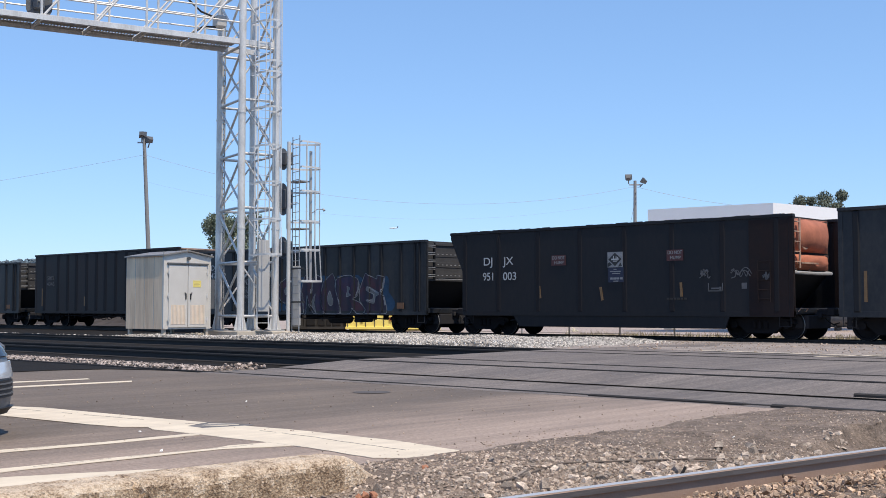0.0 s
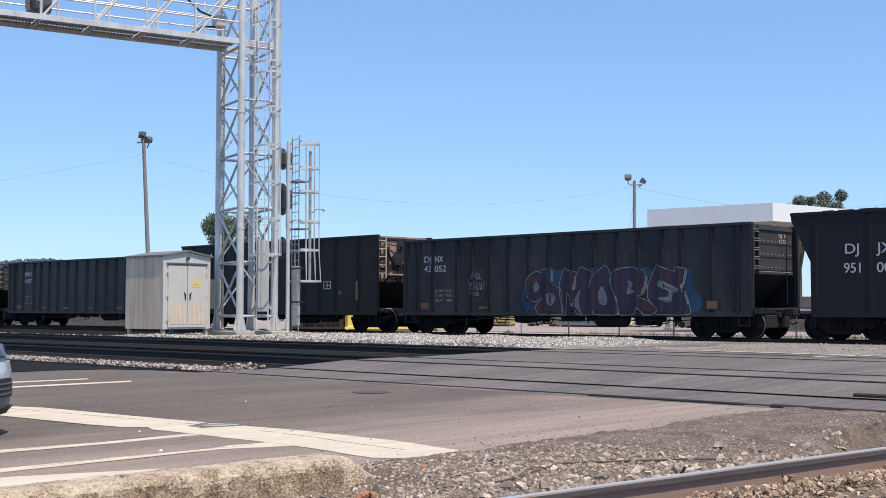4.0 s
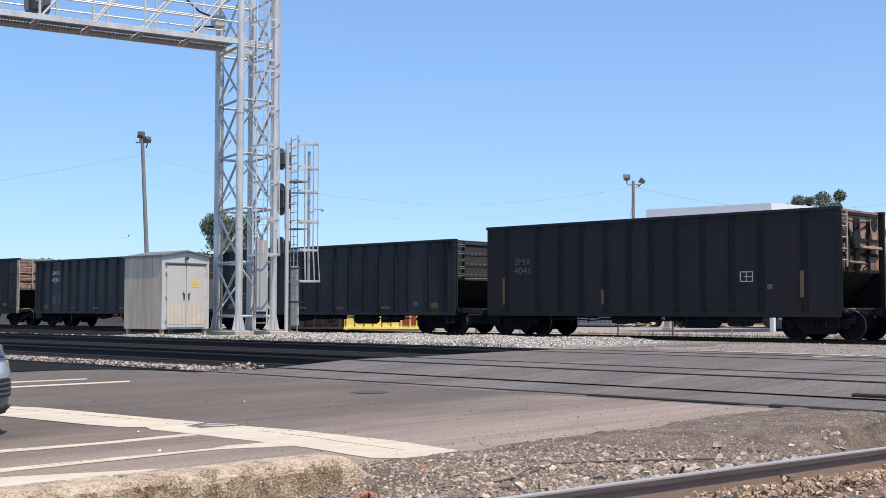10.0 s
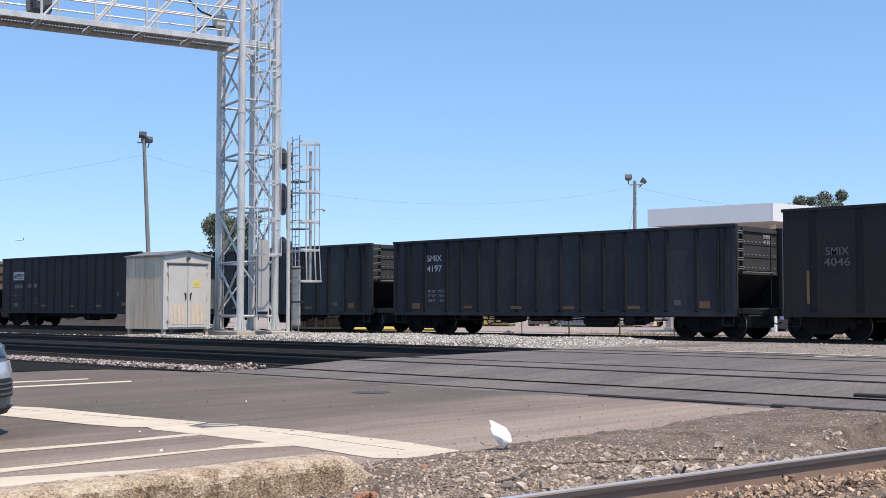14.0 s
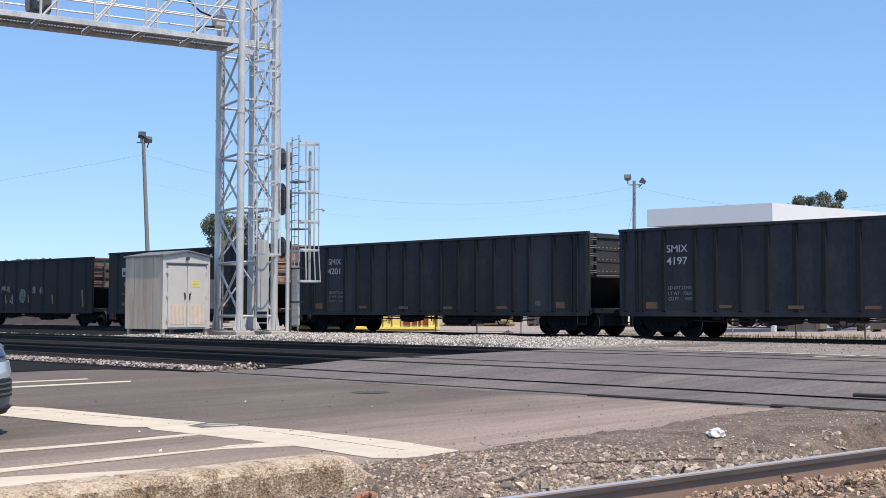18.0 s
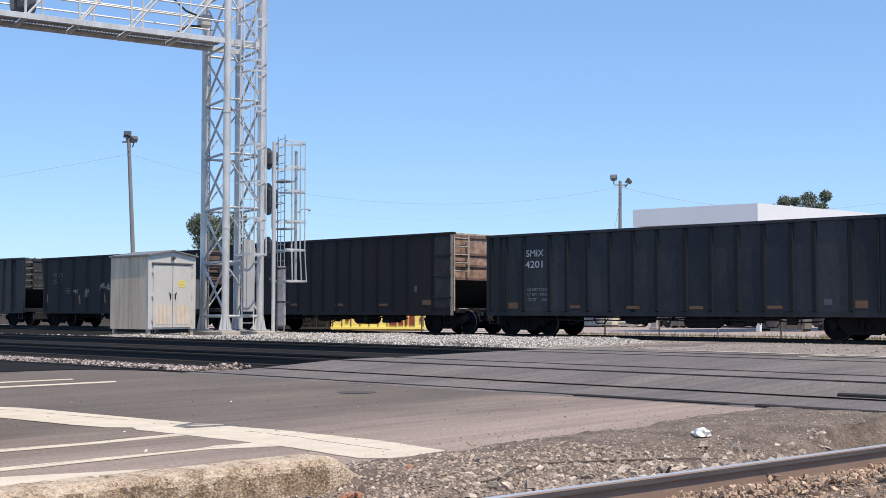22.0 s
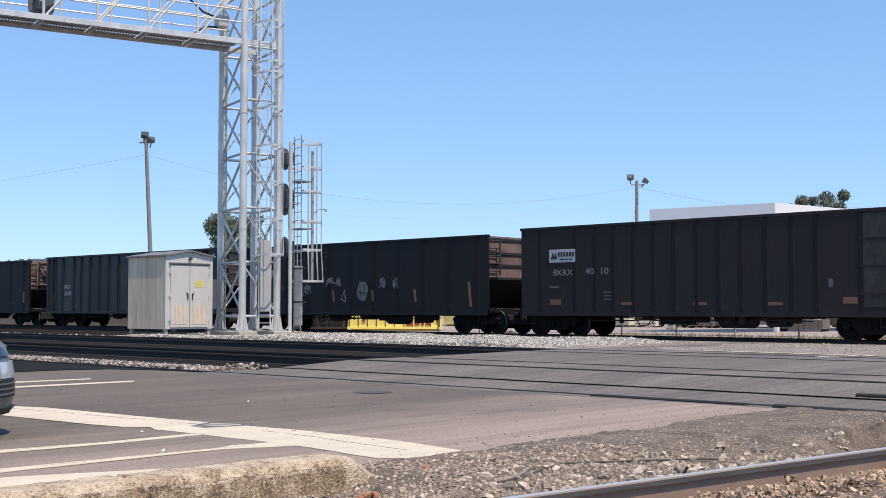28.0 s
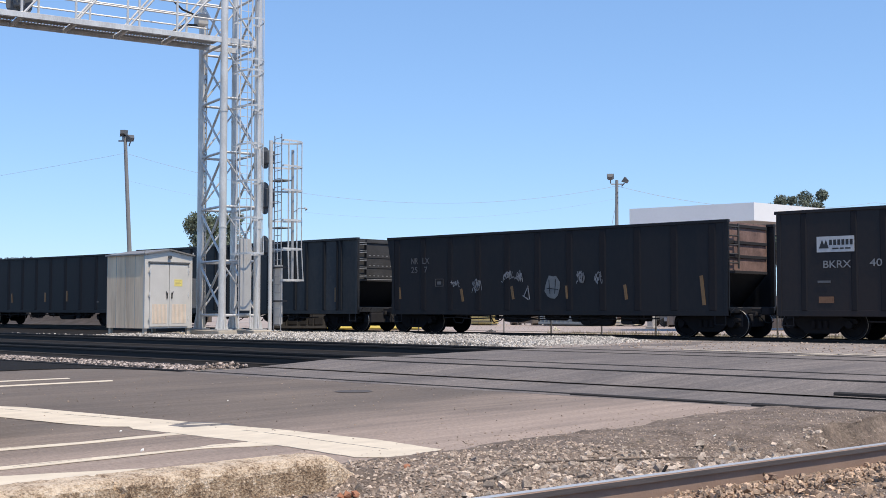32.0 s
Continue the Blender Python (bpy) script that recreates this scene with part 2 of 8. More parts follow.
M_LETTER = mat("stencil_white", (0.50, 0.51, 0.525), (0.33, 0.335, 0.345), 0.75, scale=6, fine=40, bump=0)
M_DIM = mat("dim_stencil", (0.27, 0.275, 0.285), (0.14, 0.145, 0.15), 0.8, scale=9, fine=40, bump=0)
M_FADED = mat("faded_stencil", (0.125, 0.125, 0.13), (0.065, 0.065, 0.07), 0.8, scale=6, fine=40, bump=0)
M_AMBER = mat("amber_reflector", (0.20, 0.115, 0.045), (0.10, 0.055, 0.025), 0.5, scale=8, fine=30, bump=0)
M_ORANGE = mat("dull_orange_reflector", (0.21, 0.105, 0.05), (0.11, 0.05, 0.028), 0.6, scale=8, fine=30, bump=0)
M_SIGNRED = mat("faded_red_sign", (0.095, 0.03, 0.032), (0.045, 0.022, 0.025), 0.7, scale=5, fine=30, bump=0)
M_SIGNBLUE = mat("faded_blue_sign", (0.018, 0.026, 0.06), (0.012, 0.017, 0.032), 0.7, scale=5, fine=30, bump=0)
M_SPRAY = [mat("spray_" + n, c, c2, 0.7, scale=1.1, fine=6, bump=0, mix=1.0, spec=0.3) for n, c, c2 in
           (("violet", (0.038, 0.040, 0.070), (0.085, 0.032, 0.044)), ("maroon", (0.085, 0.030, 0.042), (0.036, 0.042, 0.060)), ("plum", (0.030, 0.036, 0.052), (0.055, 0.034, 0.055)),
            ("navy", (0.034, 0.036, 0.078), (0.075, 0.032, 0.048)), ("rust", (0.085, 0.027, 0.034), (0.028, 0.034, 0.048)), ("teal", (0.030, 0.085, 0.165), (0.018, 0.040, 0.075)))]
M_SPRAYW = mat("spray_white", (0.32, 0.33, 0.355), (0.10, 0.105, 0.118), 0.8, scale=2.2, fine=25, bump=0, mix=1.0)
M_SPRAYG = mat("spray_grey", (0.16, 0.175, 0.185), (0.09, 0.095, 0.10), 0.8, scale=4, fine=25, bump=0)
M_GALV = mat("galvanised_steel", (0.80, 0.775, 0.735), (0.46, 0.45, 0.43), 0.36, 0.2, scale=3, fine=30, bump=0.05, mix=0.8, stretch=(1, 1, 0.4), spec=0.7)
M_GUARD = mat("dull_grey_panel", (0.50, 0.485, 0.46), (0.40, 0.385, 0.365), 0.55, 0.1, scale=2, fine=20, bump=0.04)
M_FOOT = mat("dusty_footing_steel", (0.56, 0.49, 0.40), (0.40, 0.345, 0.28), 0.85, scale=4, fine=30, bump=0.1)
M_GALVD = mat("dull_galvanised_steel", (0.40, 0.40, 0.40), (0.30, 0.30, 0.30), 0.55, 0.15, scale=5, fine=30, bump=0.05)
M_SIGNAL = mat("matt_black_signal", (0.085, 0.092, 0.105), (0.12, 0.128, 0.14), 0.6, scale=6, fine=30, bump=0.03)
M_CABINET = mat("grey_cabinet_aluminium", (0.68, 0.65, 0.60), (0.56, 0.53, 0.485), 0.5, 0.05, scale=2, fine=20, bump=0.04)
M_HUT = mat("cream_hut_aluminium", (0.97, 0.72, 0.485), (0.62, 0.42, 0.265), 0.55, 0.0, scale=2.4, fine=14, bump=0.06, mix=0.8, stretch=(1, 1, 0.13))
M_LOUVRE = mat("tan_louvre_metal", (0.86, 0.70, 0.54), (0.66, 0.52, 0.40), 0.5, 0.0, scale=4, fine=20, bump=0.03)
M_HUTROOF = mat("brown_grey_roof_metal", (0.28, 0.26, 0.24), (0.2, 0.185, 0.17), 0.5, 0.2, scale=2, fine=20, bump=0.04)
M_YELLOW = mat("bright_yellow_paint", (0.97, 0.83, 0.24), (0.90, 0.74, 0.18), 0.6, scale=2, fine=20, bump=0.05)
M_OCHRE = mat("dull_ochre_paint", (0.56, 0.45, 0.18), (0.36, 0.28, 0.12), 0.7, scale=2, fine=20, bump=0.05)
M_REDLET = mat("dark_red_lettering", (0.28, 0.05, 0.03), None, 0.7, bump=0)
M_WHITE = mat("white_fascia", (0.84, 0.84, 0.84), (0.76, 0.76, 0.76), 0.5, scale=0.6, fine=8, bump=0.02)
M_SOFFIT = mat("grey_soffit", (0.42, 0.40, 0.38), (0.34, 0.32, 0.3), 0.8, scale=1, fine=10, bump=0.05)
M_DARKWALL = mat("shaded_wall", (0.20, 0.17, 0.15), (0.13, 0.11, 0.10), 0.8, scale=1, fine=10, bump=0.1)
M_POLE = mat("grey_pole_wood", (0.27, 0.265, 0.26), (0.17, 0.165, 0.16), 0.9, scale=4, fine=40, bump=0.3, stretch=(6, 6, 0.4))
M_LAMP = mat("floodlight_housing", (0.15, 0.15, 0.15), (0.10, 0.10, 0.10), 0.5, 0.3, scale=6, fine=30, bump=0.03)
M_LENS = mat("floodlight_glass", (0.30, 0.33, 0.36), (0.24, 0.27, 0.3), 0.12, 0.0, scale=6, fine=30, bump=0)
M_WIRE = mat("grey_cable", (0.42, 0.44, 0.47), None, 0.7, bump=0)
M_LEAF = mat("dark_leaves", (0.15, 0.18, 0.12), (0.105, 0.13, 0.085), 0.7, scale=1.2, fine=9, bump=0, spread=0.4)
M_MIDLEAF = mat("dusty_green_leaves", (0.15, 0.17, 0.125), (0.11, 0.13, 0.095), 0.8, scale=1.2, fine=9, bump=0, spread=0.35)
# the blue haze of distance is put into this leaf colour
M_FARLEAF = mat("hazy_far_leaves", (0.11, 0.145, 0.17), (0.08, 0.11, 0.135), 0.9, scale=0.1, fine=1, bump=0, spread=0.3)
M_BARK = mat("bark", (0.13, 0.10, 0.08), (0.07, 0.055, 0.045), 0.95, scale=4, fine=30, bump=0.5)
M_GRASS = mat("dry_grass", (0.33, 0.29, 0.20), (0.22, 0.21, 0.13), 0.9, scale=1, fine=9, bump=0, spread=0.4)
M_SILVER = mat("silver_car_paint", (0.16, 0.163, 0.168), (0.13, 0.133, 0.138), 0.42, 0.25, scale=3, fine=50, bump=0)
M_TRIM = mat("black_plastic_trim", (0.02, 0.02, 0.022), None, 0.5, bump=0)
M_GLASS = mat("dark_car_glass", (0.02, 0.022, 0.025), None, 0.05, bump=0)
M_HEADLIGHT = mat("clear_headlight", (0.65, 0.68, 0.72), (0.5, 0.52, 0.55), 0.08, 0.3, bump=0)
M_RUBBER = mat("tyre_rubber", (0.025, 0.025, 0.025), None, 0.85, bump=0.1)
M_BAG = mat("white_plastic_bag", (0.95, 0.92, 0.86), (0.90, 0.87, 0.81), 0.6, scale=10, fine=40, bump=0.25, spec=0.2)
M_BRICK = mat("orange_brick", (0.42, 0.19, 0.105), (0.28, 0.12, 0.07), 0.9, scale=20, fine=80, bump=0.5)
M_PLANE = mat("white_aircraft", (0.8, 0.8, 0.82), (0.7, 0.7, 0.72), 0.4, scale=0.2, fine=2, bump=0)
M_RED = mat("red_vehicle_paint", (0.42, 0.03, 0.025), (0.3, 0.03, 0.025), 0.4, scale=2, fine=20, bump=0)
M_CREAMBOX = mat("cream_box_paint", (0.80, 0.74, 0.58), (0.66, 0.60, 0.46), 0.7, scale=3, fine=20, bump=0.05)
M_STICKER = mat("yellow_sticker", (0.85, 0.72, 0.22), (0.74, 0.6, 0.16), 0.5, bump=0)
M_BLUEGREY = mat("blue_grey_sheet", (0.22, 0.25, 0.27), (0.15, 0.17, 0.185), 0.6, scale=2, fine=20, bump=0.05)
M_DKGREY = mat("dark_grey_box_paint", (0.12, 0.125, 0.13), (0.09, 0.09, 0.095), 0.6, scale=3, fine=20, bump=0.03)
M_IRON = mat("dusty_cast_iron", (0.095, 0.083, 0.076), (0.135, 0.117, 0.105), 0.8, 0.2, scale=6, fine=40, bump=0.3)


# ---- mesh building ----
ICO = [(0, 0, 1)] + [(0.894 * math.cos(math.radians(72 * k)), 0.894 * math.sin(math.radians(72 * k)), 0.447) for k in range(5)] + \
      [(0.894 * math.cos(math.radians(72 * k + 36)), 0.894 * math.sin(math.radians(72 * k + 36)), -0.447) for k in range(5)] + [(0, 0, -1)]
ICO_F = [(0, 1 + k, 1 + (k + 1) % 5) for k in range(5)] + [(11, 6 + (k + 1) % 5, 6 + k) for k in range(5)] + \
        [(1 + k, 6 + k, 1 + (k + 1) % 5) for k in range(5)] + [(6 + k, 6 + (k + 1) % 5, 1 + (k + 1) % 5) for k in range(5)]


SHARD = [(x, y, z) for z in (-1, 1) for x, y in ((-1, -1), (1, -1), (1, 1), (-1, 1))]
SHARD_F = [(0, 2, 1), (0, 3, 2), (4, 5, 6), (4, 6, 7), (0, 1, 5), (0, 5, 4), (1, 2, 6), (1, 6, 5), (2, 3, 7), (2, 7, 6), (3, 0, 4), (3, 4, 7)]


class Shape:
    """Corners and faces of one mesh."""

    def __init__(self):
        self.v, self.f = [], []

    def poly(self, pts, faces):
        n = len(self.v)
        self.v += [tuple(p) for p in pts]
        self.f += [tuple(i + n for i in q) for q in faces]
        return self

    def box(self, x0, x1, y0, y1, z0, z1, c=0.0):
        """A box; c chamfers its upright and lengthwise edges."""
        if c <= 0:
            return self.poly([(x, y, z) for x in (x0, x1) for y in (y0, y1) for z in (z0, z1)],
                             [(0, 1, 3, 2), (4, 6, 7, 5), (0, 4, 5, 1), (2, 3, 7, 6), (0, 2, 6, 4), (1, 5, 7, 3)])
        bm = bmesh.new()
        bmesh.ops.create_cube(bm, size=1)
        for q in bm.verts:
            q.co = ((x0 + x1) / 2 + q.co.x * (x1 - x0), (y0 + y1) / 2 + q.co.y * (y1 - y0), (z0 + z1) / 2 + q.co.z * (z1 - z0))
        bmesh.ops.bevel(bm, geom=bm.edges[:], offset=c, segments=1, affect="EDGES")
        bm.verts.index_update()
        self.poly([q.co for q in bm.verts], [[q.index for q in f.verts] for f in bm.faces])
        bm.free()
        return self

    def rod(self, a, b, r, n=8, r2=None, cap=True):
        a, b = Vector(a), Vector(b)
        r2 = r if r2 is None else r2
        w = (b - a).normalized()
        u = w.orthogonal().normalized()
        k = w.cross(u)
        pts = []
        for c, rad in ((a, r), (b, r2)):
            pts += [c + (u * math.cos(2 * math.pi * i / n) + k * math.sin(2 * math.pi * i / n)) * rad for i in range(n)]
        faces = [(i, (i + 1) % n, n + (i + 1) % n, n + i) for i in range(n)]
        if cap:
            faces += [tuple(range(n))[::-1], tuple(range(n, 2 * n))]
        return self.poly(pts, faces)

    def bar(self, a, b, w, h):
        """A square bar from a to b, w wide and h high."""
        a, b = Vector(a), Vector(b)
        d = (b - a).normalized()
        up = Vector((0, 0, 1)) if abs(d.z) < 0.9 else Vector((1, 0, 0))
        s = d.cross(up).normalized()
        u = s.cross(d)
        pts = [p + s * (i * w / 2) + u * (j * h / 2) for p in (a, b) for i in (-1, 1) for j in (-1, 1)]
        return self.poly(pts, [(0, 1, 3, 2), (4, 6, 7, 5), (0, 4, 5, 1), (2, 3, 7, 6), (0, 2, 6, 4), (1, 5, 7, 3)])

    def path(self, pts, r, n=6):
        """One bent tube through the points."""
        pts = [Vector(p) for p in pts]
        base = len(self.v)
        u = (pts[1] - pts[0]).normalized().orthogonal().normalized()
        for i, p in enumerate(pts):
            w = (pts[min(i + 1, len(pts) - 1)] - pts[max(i - 1, 0)]).normalized()
            u = (u - w * u.dot(w)).normalized()
            k = w.cross(u)
            self.v += [tuple(p + (u * math.cos(2 * math.pi * j / n) + k * math.sin(2 * math.pi * j / n)) * r) for j in range(n)]
        self.f += [(base + i * n + j, base + i * n + (j + 1) % n, base + (i + 1) * n + (j + 1) % n, base + (i + 1) * n + j) for i in range(len(pts) - 1) for j in range(n)]
        self.f += [tuple(base + j for j in range(n))[::-1], tuple(base + (len(pts) - 1) * n + j for j in range(n))]
        return self

    def ribbon(self, pts, w, h):
        """One flat band through points at one height, w thick and h high."""
        pts = [Vector(p) for p in pts]
        base = len(self.v)
        for i, p in enumerate(pts):
            d = (pts[min(i + 1, len(pts) - 1)] - pts[max(i - 1, 0)]).normalized()
            s = Vector((-d.y, d.x, 0)).normalized() * w / 2
            z = Vector((0, 0, h / 2))
            self.v += [tuple(q) for q in (p - s - z, p + s - z, p + s + z, p - s + z)]
        self.f += [(base + i * 4 + j, base + i * 4 + (j + 1) % 4, base + (i + 1) * 4 + (j + 1) % 4, base + (i + 1) * 4 + j) for i in range(len(pts) - 1) for j in range(4)]
        n = base + (len(pts) - 1) * 4
        self.f += [(base, base + 3, base + 2, base + 1), (n, n + 1, n + 2, n + 3)]
        return self

    def slab(self, outline, z0, z1):
        """An upright prism over an outline in plan."""
        n = len(outline)
        pts = [(x, y, z0) for x, y in outline] + [(x, y, z1) for x, y in outline]
        return self.poly(pts, [tuple(range(n))[::-1], tuple(range(n, 2 * n))] + [(i, (i + 1) % n, n + (i + 1) % n, n + i) for i in range(n)])

    def prism(self, outline, y0, y1):
        """A prism over an outline in the xz plane, from y0 to y1."""
        n = len(outline)
        pts = [(x, y0, z) for x, z in outline] + [(x, y1, z) for x, z in outline]
        return self.poly(pts, [tuple(range(n)), tuple(range(n, 2 * n))[::-1]] + [(i, n + i, n + (i + 1) % n, (i + 1) % n) for i in range(n)])

    def strip(self, pts, y, half, closed=False):
        """A thin painted band along points in the xz plane, at the depth y."""
        base, n = len(self.v), len(pts)
        for i, (x, z) in enumerate(pts):
            a, b = (pts[i - 1], pts[(i + 1) % n]) if closed else (pts[max(i - 1, 0)], pts[min(i + 1, n - 1)])
            dx, dz = b[0] - a[0], b[1] - a[1]
            l = max(math.hypot(dx, dz), 1e-6)
            h = half * (1 + 0.3 * math.sin(i * 1.7) * math.sin(i * 0.6))
            ox, oz = -dz / l * h, dx / l * h
            d = y(x) if callable(y) else y
            self.v += [(x - ox, d, z - oz), (x + ox, d, z + oz), (x + ox, d + 0.002, z + oz), (x - ox, d + 0.002, z - oz)]
        for i in range(n if closed else n - 1):
            j = (i + 1) % n
            self.f += [(base + i * 4 + k, base + i * 4 + (k + 1) % 4, base + j * 4 + (k + 1) % 4, base + j * 4 + k) for k in range(4)]
        return self

    def lathe(self, prof, n=24, axis="y"):
        """Turns a profile of (radius, along) about an axis."""
        pts = []
        for r, y in prof:
            for i in range(n):
                a = 2 * math.pi * i / n
                p = (r * math.cos(a), y, r * math.sin(a)) if axis == "y" else (r * math.cos(a), r * math.sin(a), y) if axis == "z" else (y, r * math.cos(a), r * math.sin(a))
                pts.append(p)
        faces = [(j * n + i, j * n + (i + 1) % n, (j + 1) * n + (i + 1) % n, (j + 1) * n + i) for j in range(len(prof) - 1) for i in range(n)]
        faces += [tuple(range(n)), tuple(range((len(prof) - 1) * n, len(prof) * n))[::-1]]
        return self.poly(pts, faces)

    def stone(self, c, r, rnd, flat=0.7):
        """A broken stone of twelve corners."""
        e = Euler((rnd.uniform(0, 6.3), rnd.uniform(0, 6.3), rnd.uniform(0, 6.3))).to_matrix()
        sx, sy, sz = (r * rnd.uniform(0.5, 1.0) for _ in range(3))
        pts = []
        for x, y, z in ICO:
            k = rnd.uniform(0.55, 1.2)
            p = e @ Vector((x * sx * k, y * sy * k, z * sz * k))
            pts.append((c[0] + p.x, c[1] + p.y, c[2] + p.z * flat))
        return self.poly(pts, ICO_F)

    def shard(self, c, r, rnd, flat=0.75):
        """A sharp-edged chip of eight corners."""
        e = Euler((rnd.uniform(-0.5, 0.5), rnd.uniform(-0.5, 0.5), rnd.uniform(0, 6.3))).to_matrix()
        sx, sy, sz = r * rnd.uniform(0.7, 1.15), r * rnd.uniform(0.45, 0.8), r * rnd.uniform(0.3, 0.7) * flat
        top = rnd.uniform(0.45, 0.8)
        pts = []
        for x, y, z in SHARD:
            k = top if z > 0 else 1.0
            p = e @ Vector((x * sx * k * rnd.uniform(0.45, 1.15), y * sy * k * rnd.uniform(0.45, 1.15), z * sz * rnd.uniform(0.6, 1.2)))
            pts.append((c[0] + p.x, c[1] + p.y, c[2] + p.z))
        return self.poly(pts, SHARD_F)

    def mesh(self, name, material, smooth=False, fix=True):
        me = bpy.data.meshes.new(name)
        me.from_pydata(self.v, [], self.f)
        if fix and len(self.f) < 3000:
            bm = bmesh.new()
            bm.from_mesh(me)
            bmesh.ops.recalc_face_normals(bm, faces=bm.faces[:])
            bm.to_mesh(me)
            bm.free()
        if smooth:
            me.polygons.foreach_set("use_smooth", [True] * len(me.polygons))
            me.set_sharp_from_angle(angle=radians(40))
        me.materials.append(material)
        me.update()
        return me


def part(name, shape, material, parent, label="", smooth=False, at=None):
    """One mesh under a thing or a part."""
    ob = new(name, shape.mesh(name, material, smooth))
    ob.parent = parent
    if at is not None:
        ob.matrix_basis = at
    return tagged(ob, label)


def thing(name, at, label, category, group="", kind=""):
    ob = new(name)
    ob.empty_display_size = 0.2
    ob.matrix_basis = at
    return tagged(ob, label, category, group, kind)


def whole(name, shape, material, label, category="", kind="", group="", at=None, smooth=False, fix=True):
    ob = new(name, shape.mesh(name, material, smooth, fix))
    if at is not None:
        ob.matrix_basis = at
    return tagged(ob, label, category, group, kind)


def letters(text, size, material, parent, at, label="", name="lettering", wide=None):
    """Raised lettering, its middle at the pose at, facing -y."""
    cu = bpy.data.curves.new("glyphs", "FONT")
    cu.body, cu.size, cu.align_x, cu.align_y, cu.extrude = text, size * 1.38, "CENTER", "CENTER", 0.002
    cu.offset = size * 0.008
    tmp = bpy.data.objects.new("glyphs", cu)
    scene.collection.objects.link(tmp)
    me = bpy.data.meshes.new_from_object(tmp)
    bpy.data.objects.remove(tmp)
    if wide:
        xs = [q.co.x for q in me.vertices]
        k = wide / max(max(xs) - min(xs), 0.01)
        for q in me.vertices:
            q.co.x *= k
    me.materials.clear()
    me.materials.append(material)
    at = at @ pose(0, 0, 0, 90)
    if size < 0.15:
        ob = new(name, me)
        ob.parent, ob.matrix_basis = parent, at
        return tagged(ob, label, kind="stuff")
    # one mesh for each letter: gather the corners that faces join
    root = list(range(len(me.vertices)))

    def top(i):
        while root[i] != i:
            i = root[i]
        return i
    for f in me.polygons:
        a = top(f.vertices[0])
        for v in f.vertices[1:]:
            root[top(v)] = a
    piles = {}
    for f in me.polygons:
        piles.setdefault(top(f.vertices[0]), []).append(tuple(f.vertices))
    for faces in piles.values():
        s = Shape()
        place = {}
        for f in faces:
            for v in f:
                if v not in place:
                    place[v] = len(s.v)
                    s.v.append(tuple(me.vertices[v].co))
            s.f.append(tuple(place[v] for v in f))
        part("letter", s, material, parent, label, at=at)


# ---- ground ----
def lerp(x, pts):
    if x <= pts[0][0]:
        return pts[0][1]
    for (a, u), (b, v) in zip(pts, pts[1:]):
        if x <= b:
            return u + (v - u) * (x - a) / (b - a)
    return pts[-1][1]


def road_z(d):
    """Height of the paving above the near tracks, by distance across the tracks."""
    return lerp(d, [(13.8, 0.0), (16.0, 0.12), (18.0, 0.12), (21.0, 0.15), (33.0, 0.15), (38.0, 0.12), (46.0, 0.08)])


def hill(x, y, s):
    return noise.noise(Vector((x * s, y * s, 3.1)))


def ground_z(x, y):
    z = road_z(y)
    if x > -6.7 and 1 < y < 12.3:
        return -0.4
    if 12.2 < y < 36.5 and x < -17.6:
        k = min(1, (-17.6 - x) / 0.5)
        z -= 0.05 + 0.17 * k
        z += 0.175 * math.exp(-((y - 13.5) / 0.66) ** 4)
    elif 31 < y < 36.5:
        z -= 0.17
    else:
        z -= 0.05
    return z + 0.012 * hill(x, y, 0.9) if abs(x) < 100 else z


def steps(*spans):
    out = []
    for a, b, n in spans:
        out += [a + (b - a) * i / n for i in range(n)]
    return out + [spans[-1][1]]


def sheet(xs, ys, zf):
    s = Shape()
    nx = len(xs)
    s.v = [(x, y, zf(x, y)) for y in ys for x in xs]
    s.f = [(j * nx + i, j * nx + i + 1, (j + 1) * nx + i + 1, (j + 1) * nx + i) for j in range(len(ys) - 1) for i in range(nx - 1)]
    return s


whole("ground", sheet(steps((-4900, -300, 12), (-300, -90, 14), (-90, -20, 100), (-20, 10, 60), (10, 100, 15), (100, 4900, 12)),
                      steps((-4900, -100, 8), (-100, -10, 10), (-10, 40, 110), (40, 80, 30), (80, 400, 20), (400, 4900, 12)), ground_z),
      M_GROUND, "dry tan stony ground around the railway crossing", "ground", "structure", fix=False)


def edge(y):
    """Ragged border of the paving against the dirt of the near track."""
    return -6.32 + 0.10 * hill(0.3, y, 1.1) + 0.05 * hill(4.3, y, 4.0) + 0.05 * math.sin(y * 0.8)


lot = Shape()
ys = steps((-12, 3, 15), (3, 12.35, 80))
xs = steps((-95, -20, 20), (-20, 0, 40))
nx = len(xs)
lot.v = [(x, y, 0.004 * hill(x, y, 0.5)) if x < -6.6 else (edge(y) + 0.02 * x, y, 0.0) for y in ys for x in xs]
lot.f = [(j * nx + i, j * nx + i + 1, (j + 1) * nx + i + 1, (j + 1) * nx + i) for j in range(len(ys) - 1) for i in range(nx - 1)]
whole("parking_lot", lot, M_LOTASPHALT, "worn grey-brown asphalt parking lot beside the tracks", "pavement", "structure", fix=False)

